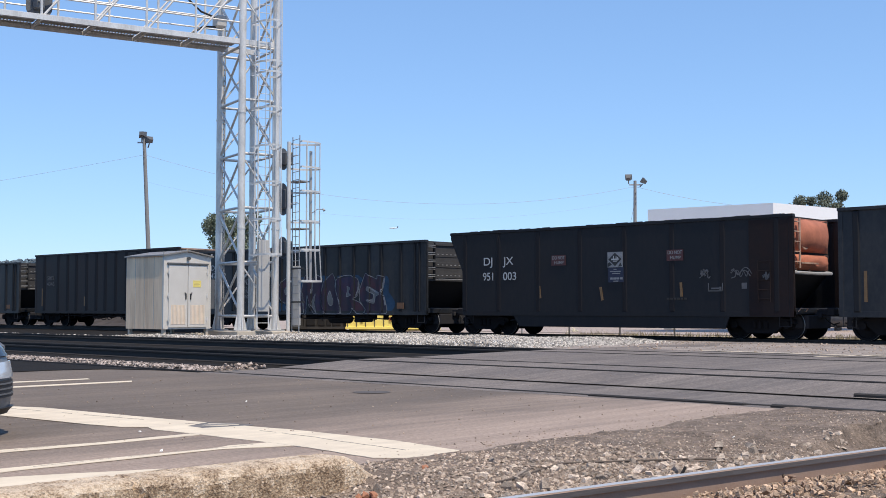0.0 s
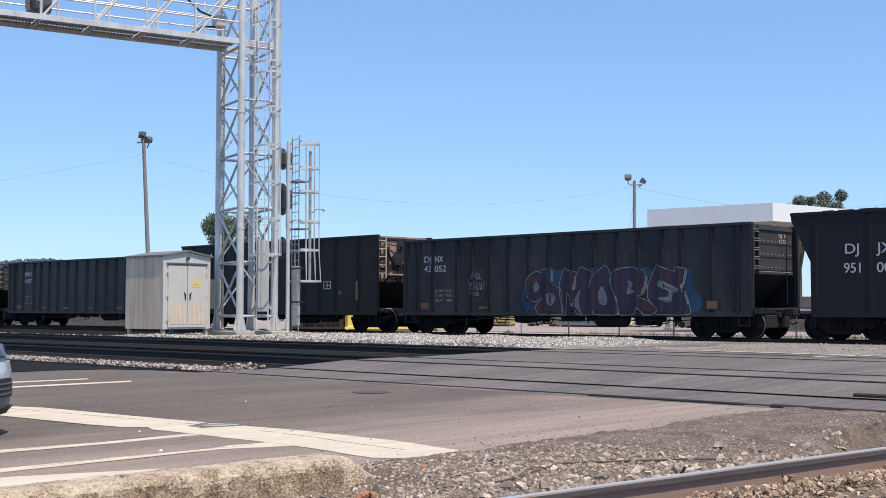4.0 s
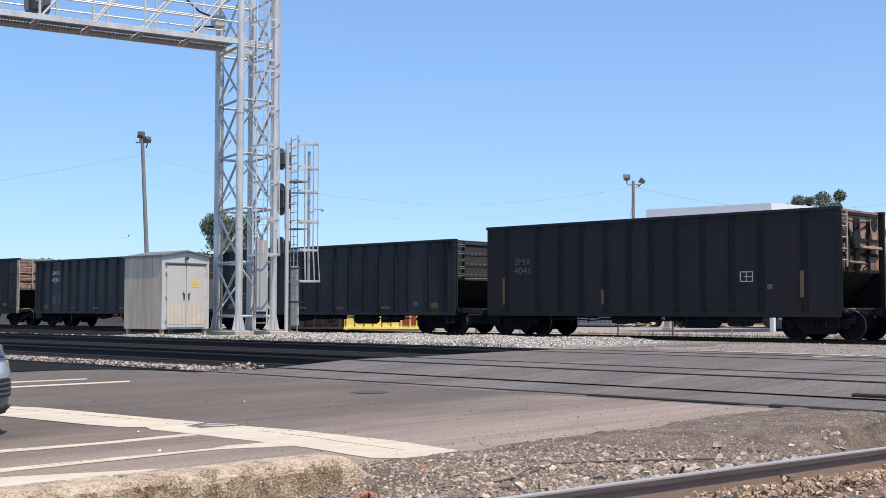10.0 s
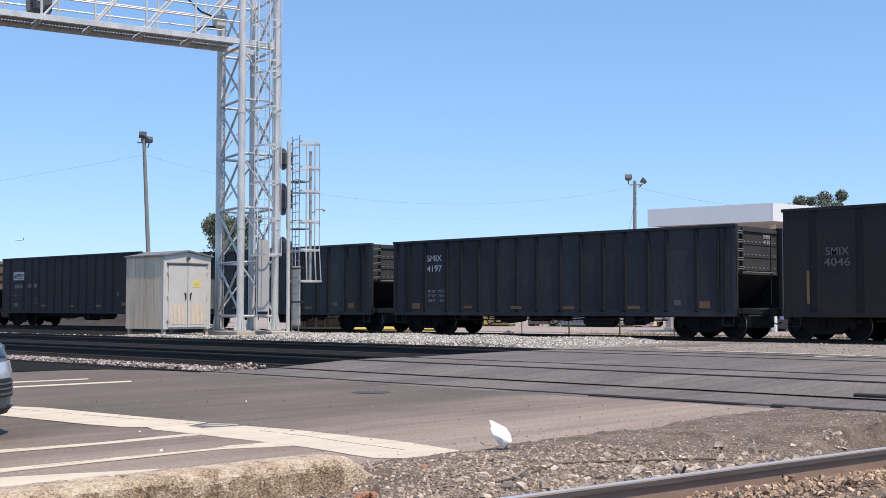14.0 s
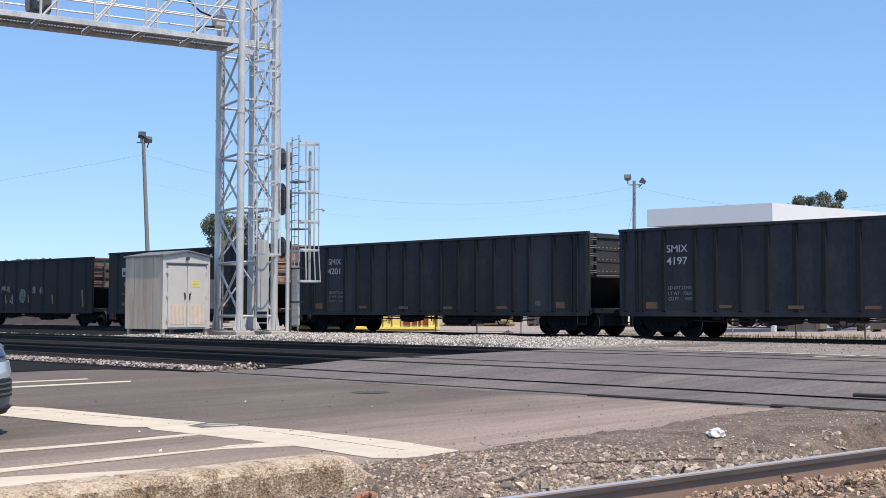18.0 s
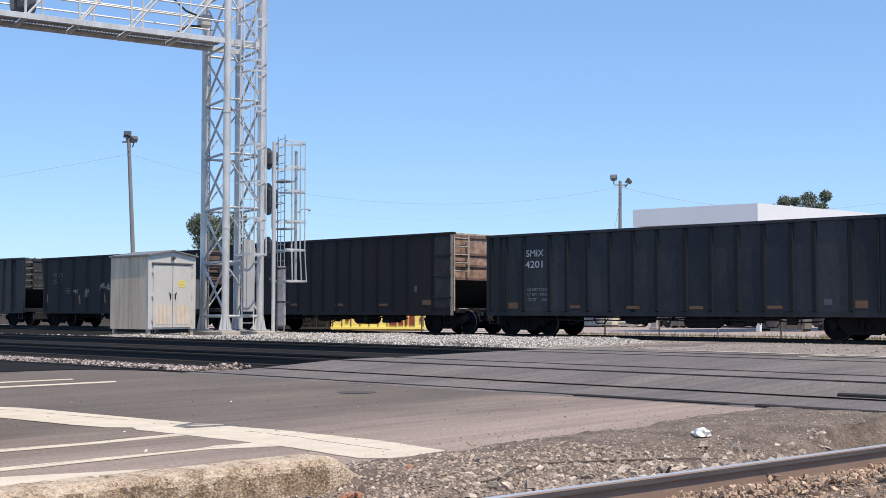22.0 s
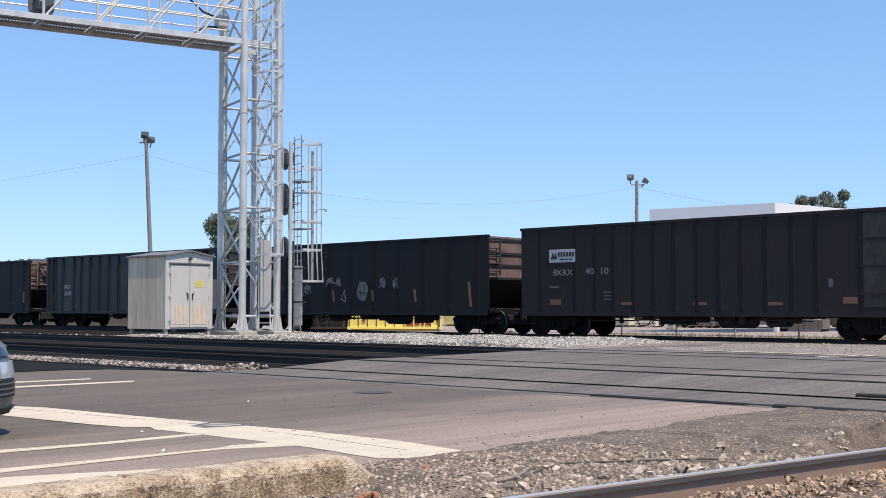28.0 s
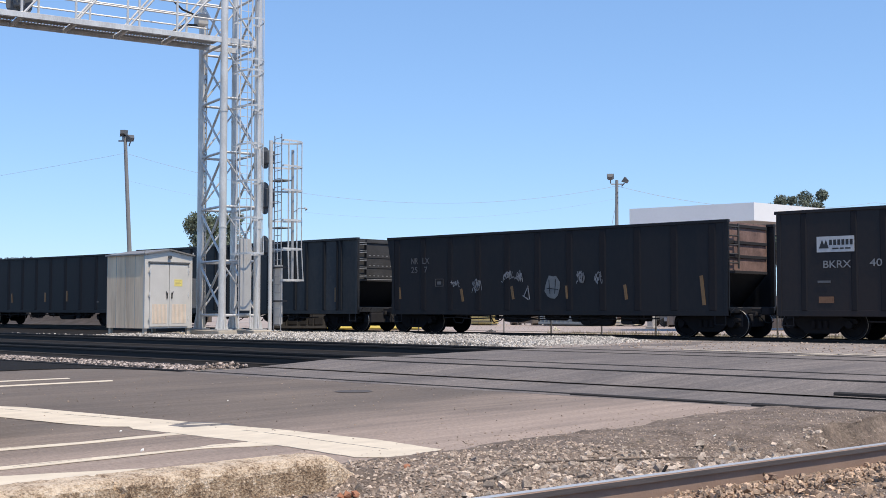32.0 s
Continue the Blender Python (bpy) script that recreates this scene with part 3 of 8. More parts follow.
road = Shape()
for a, b in ((12.35, 12.62), (12.78, 14.08), (14.24, 15.87), (16.03, 17.37), (17.53, 21.32), (21.48, 22.82), (22.98, 31.6)):
    base = len(road.v)
    ys = steps((a, b, max(1, int((b - a) / 0.4))))
    xs = steps((-17.5, -5, 70), (-5, 70, 25))
    nx = len(xs)
    road.v += [(x + (0.25 * hill(1.7, y, 0.6) + 0.08 * hill(7.7, y, 3.0) if i == 0 else 0), y + (0.045 * hill(x, y * 3, 1.1) + 0.03 * hill(x, y, 3.7) if y in (a, b) and y > 12.4 else 0), road_z(y)) for y in ys for i, x in enumerate(xs)]
    road.f += [(base + j * nx + i, base + j * nx + i + 1, base + (j + 1) * nx + i + 1, base + (j + 1) * nx + i) for j in range(len(ys) - 1) for i in range(nx - 1)]
whole("road", road, M_ASPHALT, "worn asphalt road laid flush between the rails of the crossing", "road", "structure", fix=False)

fill = Shape()
for y in (12.70, 14.16, 15.95, 17.45, 21.40, 22.90):
    base = len(fill.v)
    xs = steps((-17.4, -5, 60), (-5, 70, 20))
    fill.v += [(x, y + d, road_z(y) - 0.022 + 0.012 * hill(x, d, 2.1)) for d in (-0.13, 0.13) for x in xs]
    fill.f += [(base + i, base + i + 1, base + len(xs) + i + 1, base + len(xs) + i) for i in range(len(xs) - 1)]
whole("flangeway_dirt", fill, M_GRAVELBED, "dark dirt packed into the grooves beside the rails", "dirt", "structure", fix=False)

bed = sheet(steps((-140, -90, 5), (-90, -17.3, 90)), steps((12.3, 36.8, 62)), lambda x, y: ground_z(x, y) + 0.006 + (0.045 + 0.03 * hill(x, y, 1.5) if x < -19 else 0))
whole("track_bed", bed, M_BED, "dark oily ballast bed between the railway tracks", "track bed", "structure", fix=False)

whole("far_lot", sheet(steps((-140, 40, 40)), steps((37.2, 95, 20)), lambda x, y: road_z(y) - 0.035), M_LOT,
      "pinkish pale concrete yard behind the railway", "pavement", "structure", fix=False)


s = Shape()
pts = [(-19.9, 9.9), (-20.0, 10.8), (-19.87, 11.32), (-19.6, 11.85), (-18.9, 12.2), (-18.3, 12.34)]
rag = [(ax + (bx - ax) * k / 12 + 0.05 * hill(ax + bx + k, k, 3), ay + (by - ay) * k / 12) for (ax, ay), (bx, by) in zip(pts, pts[1:]) for k in range(12)]
s.slab(rag + [(-45, 12.34), (-45, 9.2), (-21.5, 9.4)], 0.002, 0.012)
whole("track_bed", s, M_BED, "dark oily ballast bed where the lot ends at the track", "track bed", "structure")


def dirt_z(x, y):
    out = (x - edge(y))
    z = 0.012 - 0.04 * min(max((-out + 0.02) / 0.12, 0), 1) + 0.012 * min(max(out / 0.5, 0), 1)
    z -= 0.10 * min(max((x + 5.95) / 0.2, 0), 1) * min(max((5.7 - y) / 0.6, 0), 1)
    z += 0.018 * hill(x, y, 2.2) + 0.012 * hill(x, y, 7) + 0.006 * hill(x, y, 17)
    z += -0.12 * min(max((out - 0.9) / 0.9, 0), 1) - 0.10 * min(max((x + 4.325 - (y - 7.6) * 0.146) / 0.1, 0), 1) + 0.045 * math.exp(-((x + 5.3) ** 2 + (y - 10.4) ** 2) / 1.2)
    z += 0.06 * math.exp(-((x + 4.6) ** 2 + (y - 11.2) ** 2) / 0.5)
    # the verge is washed out into a ragged bank above the far stretch of the rail
    far = min(max((y - 9.2) / 0.9, 0), 1)
    crest = -4.56 + 0.12 * hill(2.2, y, 1.6) + 0.05 * hill(8.1, y, 6)
    z += far * (0.12 * min(max((out - 0.9) / 0.9, 0), 1) * (1 if x < crest else 0.4) + 0.02 * math.exp(-((x - crest + 0.15) / 0.2) ** 2)
                - 0.12 * min(max((x - crest) / 0.14, 0), 1) - 0.04 * min(max((x - crest - 0.2) / 0.3, 0), 1))
    return z


whole("dirt_verge", sheet(steps((-6.75, -2.4, 96), (-2.4, 4, 30)), steps((2.0, 12.4, 210)), dirt_z), M_DIRT,
      "rough brown dirt verge along the near rail", "dirt", "structure", fix=False)


def mound_z(x, y):
    w = min(max((y - 23.1) / 0.8, 0), 1) * min(max((32.4 - y) / 1.6, 0), 1)
    w *= min(max((x + 41.5) / 3, 0), 1) * min(max((-14.0 - x) / 7, 0), 1)
    w *= 1 - 0.42 * math.exp(-(((x + 35.8) / 2.0) ** 2 + ((y - 26.7) / 1.3) ** 2) ** 2)
    return road_z(y) - 0.24 + (0.27 + 0.10 * hill(x, y, 0.35)) * w + 0.02 * hill(x, y, 2.5)


whole("gravel_mound", sheet(steps((-44, -12, 110)), steps((23.05, 32.6, 46)), mound_z), M_GRAVELBED,
      "low mound of pale crushed gravel between the tracks", "gravel", "structure", fix=False)


def shoulder_z(x, y):
    w = min(max((y - 23.6) / 1.0, 0), 1) * min(max((32.2 - y) / 1.2, 0), 1) * min(max((x + 20) / 5, 0), 1)
    return road_z(y) - 0.03 + (0.045 + 0.02 * hill(x, y, 0.5)) * w


whole("sandy_shoulder", sheet(steps((-24, 6, 60), (6, 70, 16)), steps((23.4, 32.4, 30)), shoulder_z), M_SAND,
      "sandy tan gravel shoulder beside the main track", "gravel", "structure", fix=False)


# ---- painted lines and patches ----
def stripe(label, outline, z=0.006):
    n = len(outline)
    s = Shape()
    mid = (sum(p[0] for p in outline) / n, sum(p[1] for p in outline) / n)
    pts = []
    for (x0, y0), (x1, y1) in zip(outline, outline[1:] + outline[:1]):
        for k in range(18):
            x, y = x0 + (x1 - x0) * k / 18, y0 + (y1 - y0) * k / 18
            pts.append((x + 0.013 * hill(x, y, 6) + 0.008 * hill(x, y, 19), y + 0.013 * hill(y, x, 6) + 0.008 * hill(y, x, 19)))
    s.slab(pts, z - 0.004, z)
    return whole("painted_line", s, M_PAINT, label, "road marking", "structure")


stripe("broad worn white painted line across the lot", [(-13.4, 6.1), (-12.9, 6.62), (-12.55, 6.76), (-10.95, 6.87), (-9.73, 6.98), (-9.57, 6.64), (-9.29, 6.62), (-9.19, 7.03), (-8.58, 7.11), (-7.24, 7.12), (-6.34, 6.97),
                                                        (-6.28, 6.4), (-6.52, 6.18), (-7.42, 6.29), (-8.14, 6.29), (-9.0, 6.27), (-9.54, 6.23), (-9.76, 6.33), (-9.98, 6.16), (-10.46, 6.08), (-11.95, 5.96)])
stripe("white painted parking line", [(-9.10, 3.6), (-9.03, 4.54), (-8.93, 5.37), (-8.97, 6.262), (-8.82, 6.262), (-8.80, 5.28), (-8.86, 4.44), (-8.92, 3.5)])
stripe("white painted parking line", [(-8.02, 3.0), (-7.97, 4.0), (-7.90, 5.78), (-7.96, 5.94), (-7.90, 6.284), (-7.56, 6.284), (-7.81, 5.72), (-7.80, 3.91), (-7.83, 2.9)])
stripe("white painted parking wedge", [(-7.66, 2.9), (-7.56, 3.79), (-7.14, 4.77), (-7.02, 4.29), (-7.06, 3.94), (-7.02, 3.72), (-7.15, 3.68), (-7.2, 2.9)])
stripe("white painted parking line", [(-17.35, 8.0), (-17.25, 10.06), (-17.05, 9.98), (-17.1, 7.9)])
stripe("white painted parking line", [(-16.28, 7.8), (-16.22, 10.22), (-15.98, 10.08), (-16.02, 7.7)])
stripe("thin white edge line on the crossing road", [(-14.5, 24.08), (-5.0, 23.20), (-5.0, 23.38), (-14.5, 24.28)], 0.162)
stripe("worn white line on the crossing road", [(-10.87, 22.60), (-10.23, 24.65), (-10.33, 24.68), (-10.98, 22.64)], 0.162)
for pts in ([(-12.7, 6.45), (-11.2, 6.62), (-10.0, 6.78), (-9.2, 6.8)], [(-8.7, 6.85), (-7.9, 6.82), (-7.2, 6.72), (-6.5, 6.68)], [(-8.95, 4.6), (-9.0, 5.5), (-9.02, 6.2)], [(-7.9, 4.2), (-7.9, 5.2), (-7.86, 6.1)]):
    s = Shape()
    for (ax, ay), (bx, by) in zip(pts, pts[1:]):
        for k in range(8):
            a, b = k / 8, (k + 1) / 8
            p, r = (ax + (bx - ax) * a, ay + (by - ay) * a), (ax + (bx - ax) * b, ay + (by - ay) * b)
            wob = lambda c: (c[0] + 0.03 * hill(c[0], c[1], 5), c[1] + 0.03 * hill(c[1], c[0], 5))
            (px, py), (rx, ry) = wob(p), wob(r)
            if hill(px, py, 2.3) > -0.12:
                s.slab([(px, py - 0.005), (rx, ry - 0.005), (rx, ry + 0.005), (px, py + 0.005)], 0.0045, 0.0075)
    whole("crack", s, M_TAR, "thin dark crack through the painted line", "crack", "structure")
cover = Shape()
cover.lathe([(0.0, 0.0), (0.42, 0.0), (0.44, 0.001), (0.43, 0.003), (0.37, 0.003), (0.36, 0.001), (0.0, 0.001)], 32, "z")
whole("manhole_cover", cover, M_IRON, "round dark iron manhole cover set in asphalt", "manhole", at=pose(-11.64, 11.02, 0.005) @ Matrix.Diagonal((0.58, 0.58, 1, 1)))
tar = Shape()
tar.slab([(-9.56, 6.63), (-9.74, 6.99), (-9.36, 7.15), (-9.2, 7.16), (-9.17, 7.02), (-9.21, 6.76), (-9.29, 6.615)], 0.001, 0.005)
whole("tar_patch", tar, M_TAR, "dark tar patch over the painted line", "patch", "structure")
for pts in ([(-9.52, 6.78), (-9.40, 6.84), (-9.28, 6.90), (-9.29, 6.93), (-9.42, 6.88), (-9.55, 6.81)], [(-9.60, 6.90), (-9.45, 6.97), (-9.30, 7.04), (-9.32, 7.07), (-9.48, 7.01), (-9.62, 6.93)]):
    smear = Shape()
    smear.slab(pts, 0.004, 0.0065)
    whole("paint_smear", smear, M_PAINT, "thin smear of white paint over the tar", "road marking", "structure")


# ---- railway tracks ----
def rail_piece(name, x0, x1, parent, side=M_RAILDARK, top_mat=None):
    """A rail along x: foot, web and head, with a polished running surface."""
    prof = [(-0.075, 0.0), (0.075, 0.0), (0.075, 0.012), (0.013, 0.035), (0.009, 0.138), (0.038, 0.146), (0.038, 0.180), (0.030, 0.186), (-0.030, 0.186),
            (-0.038, 0.180), (-0.038, 0.146), (-0.009, 0.138), (-0.013, 0.035), (-0.075, 0.012)]
    k = len(prof)
    s = Shape()
    s.poly([(x, y, z - 0.186) for x in (x0, x1) for y, z in prof], [tuple(range(k)), tuple(range(k, 2 * k))[::-1]] + [(i, k + i, k + (i + 1) % k, (i + 1) % k) for i in range(k)])
    ob = part(name, s, side, parent)
    top = Shape()
    top.box(x0, x1, -0.031, 0.031, 0.0005, 0.003)
    if top_mat:
        side_band = Shape()
        side_band.box(x0, x1, -0.0405, -0.037, -0.040, -0.006)
        part("rail_head_side", side_band, M_HEADSIDE, ob, "grey worn side of the rail head")
    part("running_surface", top, top_mat or M_RAILWORN, ob, "worn steel running surface")
    return ob


def track(label, y, z, x0, x1, turn=0.0, tie_from=None, tie_to=None, gauge=1.5):
    t = thing("railway_track", pose(0, y, z, 0, 0, turn), label, "railway track", "tracks of the crossing", "structure")
    for sgn in (-1, 1):
        r = rail_piece("rail", x0, x1, t)
        r.matrix_basis = pose(0, sgn * gauge / 2, 0)
    tie = Shape()
    tie.box(-0.115, 0.115, -1.3, 1.3, -0.36, -0.188, 0.01)
    me = tie.mesh("tie", M_WOOD)
    x = tie_from if tie_from is not None else x0
    while x < (tie_to if tie_to is not None else x1):
        o = new("tie", me)
        o.parent = t
        o.matrix_basis = pose(x + random.uniform(-0.03, 0.03), random.uniform(-0.04, 0.04), random.uniform(-0.052, -0.036), 0, 0, random.uniform(-1, 1))
        x += 0.52
    return t


track("railway track flush in the asphalt of the crossing, dark rails", 13.43, 0.006, -130, 70, 0.0, -48, -18)
track("railway track with dark rails running into the crossing", 16.7, 0.126, -130, 70, 0.0, -56, -18)
track("railway track with dark rails beside the gravel mound", 22.15, 0.156, -130, 70, 0.0, -60, -18)


def bend(x):
    """How far the main track swings aside, through an easy double curve, west of the crossing."""
    a, b = min(max(-54 - x, 0), 13), min(max(-67 - x, 0), 15)
    return -0.08 * (a * a / 26 + b - b * b / 30)


main = track("main railway track under the freight train, dark rails", 34.9, 0.17, -54, 90, 0.0, -54, 5)
for sgn in (-1, 1):
    for x0 in range(-84, -54, 2):
        turn = math.degrees(math.atan2(bend(x0 + 2) - bend(x0), 2))
        rail_piece("rail", 0, 2.004, main).matrix_basis = pose(x0, sgn * 0.75 + bend(x0), 0, 0, 0, turn)
    rail_piece("rail", -170, -84, main).matrix_basis = pose(0, sgn * 0.75 + bend(-84), 0)
tie_mesh = next(o for o in main.children if o.name.startswith("tie")).data
for k in range(32):
    x = -54.52 - 0.52 * k
    o = new("tie", tie_mesh)
    o.parent, o.matrix_basis = main, pose(x, bend(x), -0.044, 0, 0, math.degrees(math.atan2(bend(x + 0.5) - bend(x - 0.5), 1)))

near = thing("near_railway_track", pose(-4.285, 7.6, -0.005, 0, 0, 81.7), "single near rail with polished top and rusty web on broken ballast", "railway track", "", "structure")
rail_piece("rail", -7.0, 4.2, near, M_RAIL, M_RAILTOP)
for k in (1, 4):
    clip = Shape()
    clip.box(-0.05, 0.05, -0.16, -0.02, -0.184, -0.15, 0.01).rod((0, -0.05, -0.17), (0, -0.05, -0.11), 0.018, 6).box(-0.022, 0.022, -0.075, -0.025, -0.115, -0.10, 0.004)
    part("rail_spike", clip, M_RAIL, near, at=pose(-3.6 + k * 1.05, 0, 0))
guard = Shape()
guard.box(0, 2.1, -0.045, 0.045, -0.05, 0.032, 0.012)
for label, x, y, k in (("dark timber crossing plank by the rail", -9.15, 12.53, 1.06), ("dark timber crossing plank by the rail", -6.57, 12.50, 1.5), ("dark timber crossing plank by the far rail", -6.42, 14.36, 1.0)):
    whole("crossing_plank", guard, M_PLANK, label, "plank", group="crossing planks", at=pose(x, y, 0.03 if y > 14 else -0.005, 0, 0, 0) @ Matrix.Diagonal((k, 1.2 if x > -9 else 1, 1.3 if x > -9 else 1, 1)))

# ---- concrete kerb ----
def kerb_block():
    """A cast kerb with a chamfered top, worn arrises, broken-out chips and a sloping end."""
    s = Shape()
    n, q = 420, 34
    crack = 3.78
    for i in range(n + 1):
        y = -2.5 + 8.02 * i / n
        end = min(1.0, max(0.0, (5.56 - y) / 0.30))
        end = end * end * (3 - 2 * end)
        h = 0.156 * (0.10 + 0.90 * end) + 0.004 * hill(1, y, 2.5)
        wide = 0.55 + 0.45 * min(1.0, max(0.0, (5.60 - y) / 0.22)) ** 0.5
        x = -5.95 - 0.06 * (5.3 - y) + 0.05 * (1 - wide)
        prof = [(-0.20, -0.06), (-0.185, h - 0.04), (-0.145, h - 0.004), (0.085, h), (0.135, h - 0.012), (0.165, h - 0.05), (0.20, -0.16)]
        for k in range(q):
            u = 6 * k / (q - 1)
            a, b = lerp(u, [(m, c[0]) for m, c in enumerate(prof)]), lerp(u, [(m, c[1]) for m, c in enumerate(prof)])
            p = Vector((a, y, b))
            rough = 0.004 * noise.noise(p * 14) + 0.0035 * noise.noise(p * 46)
            chip = max(0.0, noise.noise(p * 7 + Vector((3, 0, 0))) - 0.32) * 0.05 + max(0.0, noise.noise(p * 21) - 0.38) * 0.02
            gap = 0.03 * math.exp(-((y - crack - 0.03 * math.sin(b * 40)) / 0.016) ** 2)
            s.v.append((x + a * wide + rough - (chip + gap if a > 0 else 0), y, b + rough - (chip + gap) * 0.6))
    s.f = [(i * q + j, i * q + j + 1, (i + 1) * q + j + 1, (i + 1) * q + j) for i in range(n) for j in range(q - 1)] + [tuple(n * q + j for j in range(q))]
    return s


kerb = whole("concrete_kerb", kerb_block(), M_KERB, "chipped, stained tan concrete kerb with a paler top and sloping end", "kerb", fix=False)
# faces above a ragged height, and the sloping end, take the paler concrete
kerb.data.materials.append(M_KERBPALE)
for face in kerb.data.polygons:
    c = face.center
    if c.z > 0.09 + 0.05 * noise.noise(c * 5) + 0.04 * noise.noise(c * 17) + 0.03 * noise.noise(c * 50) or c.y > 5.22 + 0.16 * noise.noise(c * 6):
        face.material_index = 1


# ---- the freight train ----
SIDE_Y, RAIL_Z, WIDE = 33.35, 0.17, 3.24
WHEEL = 0.457


def wheelset_mesh():
    s = Shape()
    for y0, f in ((0.78, 1), (2.28, -1)):
        s.lathe([(0.06, y0 - 0.075 * f), (0.13, y0 - 0.07 * f), (0.15, y0 - 0.02 * f), (0.36, y0 + 0.01 * f), (0.385, y0 - 0.05 * f), (0.44, y0 - 0.055 * f), (WHEEL, y0 - 0.045 * f),
                 (WHEEL + 0.004, y0 + 0.045 * f), (WHEEL + 0.026, y0 + 0.055 * f), (WHEEL + 0.026, y0 + 0.08 * f), (0.40, y0 + 0.08 * f), (0.06, y0 + 0.05 * f)], 28)
    s.rod((0, 0.5, 0), (0, 2.55, 0), 0.08, 10)
    return s.mesh("wheelset", M_SOOT, True)


def tread_mesh(y0, f):
    s = Shape()
    n = 28
    prof = [(0.449, y0 - 0.057 * f), (0.459, y0 - 0.047 * f), (0.460, y0 - 0.030 * f), (0.449, y0 - 0.028 * f)]
    for r, y in prof:
        s.v += [(r * math.cos(2 * math.pi * i / n), y, r * math.sin(2 * math.pi * i / n)) for i in range(n)]
    s.f += [(j * n + i, j * n + (i + 1) % n, (j + 1) * n + (i + 1) % n, (j + 1) * n + i) for j in range(3) for i in range(n)]
    return s.mesh("tread", M_TREAD, True)


def side_frame_mesh():
    s = Shape()
    top = [(-1.15, 0.50), (-1.12, 0.62), (-0.72, 0.66), (-0.45, 0.80), (0.45, 0.80), (0.72, 0.66), (1.12, 0.62), (1.15, 0.50), (0.78, 0.46), (0.46, 0.19), (-0.46, 0.19), (-0.78, 0.46)]
    s.prism(top, -0.09, 0.09)
    for q in (-0.89, 0.89):
        s.rod((q, -0.16, 0.457), (q, 0.12, 0.457), 0.12, 12)
    for q in (-0.2, 0, 0.2):
        s.rod((q, -0.11, 0.34), (q, -0.11, 0.56), 0.07, 8)
    return s.mesh("side_frame", M_SOOT)


WHEELSET, TREADS, FRAME = wheelset_mesh(), (tread_mesh(0.78, 1), tread_mesh(2.28, -1)), side_frame_mesh()
wheelsets = []


def shared(name, me, parent, at):
    o = new(name, me)
    o.parent, o.matrix_basis = parent, at
    return o


def truck(car, x):
    for q in (-0.89, 0.89):
        w = shared("wheelset", WHEELSET, car, pose(x + q, 0, WHEEL))
        for tr in TREADS:
            shared("tread", tr, w, pose(0, 0, 0))
        wheelsets.append((w, x + q))
    for y in (0.55, 2.50):
        shared("side_frame", FRAME, car, pose(x, y, 0))
    bol = Shape()
    bol.box(x - 0.2, x + 0.2, 0.6, 2.45, 0.45, 0.78, 0.03)
    part("bolster", bol, M_SOOT, car)


def ladder(parent, x, y0, y1, z0, z1, material, rungs, name="ladder"):
    """A ladder on the end of a car, across y."""
    s = Shape()
    for y in (y0, y1):
        s.box(x - 0.018, x + 0.018, y - 0.04, y + 0.04, z0, z1)
    ob = part(name, s, material, parent)
    for k in range(rungs):
        r = Shape()
        z = z0 + (z1 - z0) * (k + 0.6) / rungs
        r.rod((x, y0, z), (x, y1, z), 0.024, 6)
        part("rung", r, material, ob)
    return ob


def scrawl(parent, x, z, w, h, rnd, material=None, n=9, r=0.018, on=lambda x: 0.0, rise=0.0):
    """A sprayed tag: one wandering line on the side of a car."""
    s = Shape()
    pts = [(x + w * (-0.5 + k / n) + rnd.uniform(-0.1, 0.1) * w, -0.004, z + h * rnd.uniform(-0.5, 0.5)) for k in range(n + 1)]
    fine = []
    for a, b, c in zip(pts, pts[1:], pts[2:]):
        for k in range(5):
            t = k / 5
            p = [(1 - t) ** 2 * (a[i] + b[i]) / 2 + 2 * t * (1 - t) * b[i] + t * t * (b[i] + c[i]) / 2 for i in range(3)]
            fine.append(tuple(p))
    for k in range(0, len(fine) - 1, 5):
        lift = 0.006 + 0.0012 * (k // 5) + rise
        s.strip([(p[0], p[2]) for p in fine[k:k + 6]], lambda x: on(x) - lift, r)
    return part("graffiti_tag", s, material or M_SPRAYW, parent, "white sprayed graffiti tag")


def plate(name, parent, x, z, w, h, material, label="", tilt=0.0, y=-0.006, back=0.0):
    s = Shape()
    s.box(-w / 2, w / 2, y, 0.004, -h / 2, h / 2)
    return part(name, s, material, parent, label, at=pose(x - 0.8 * back, back, z, 0, tilt, 0))


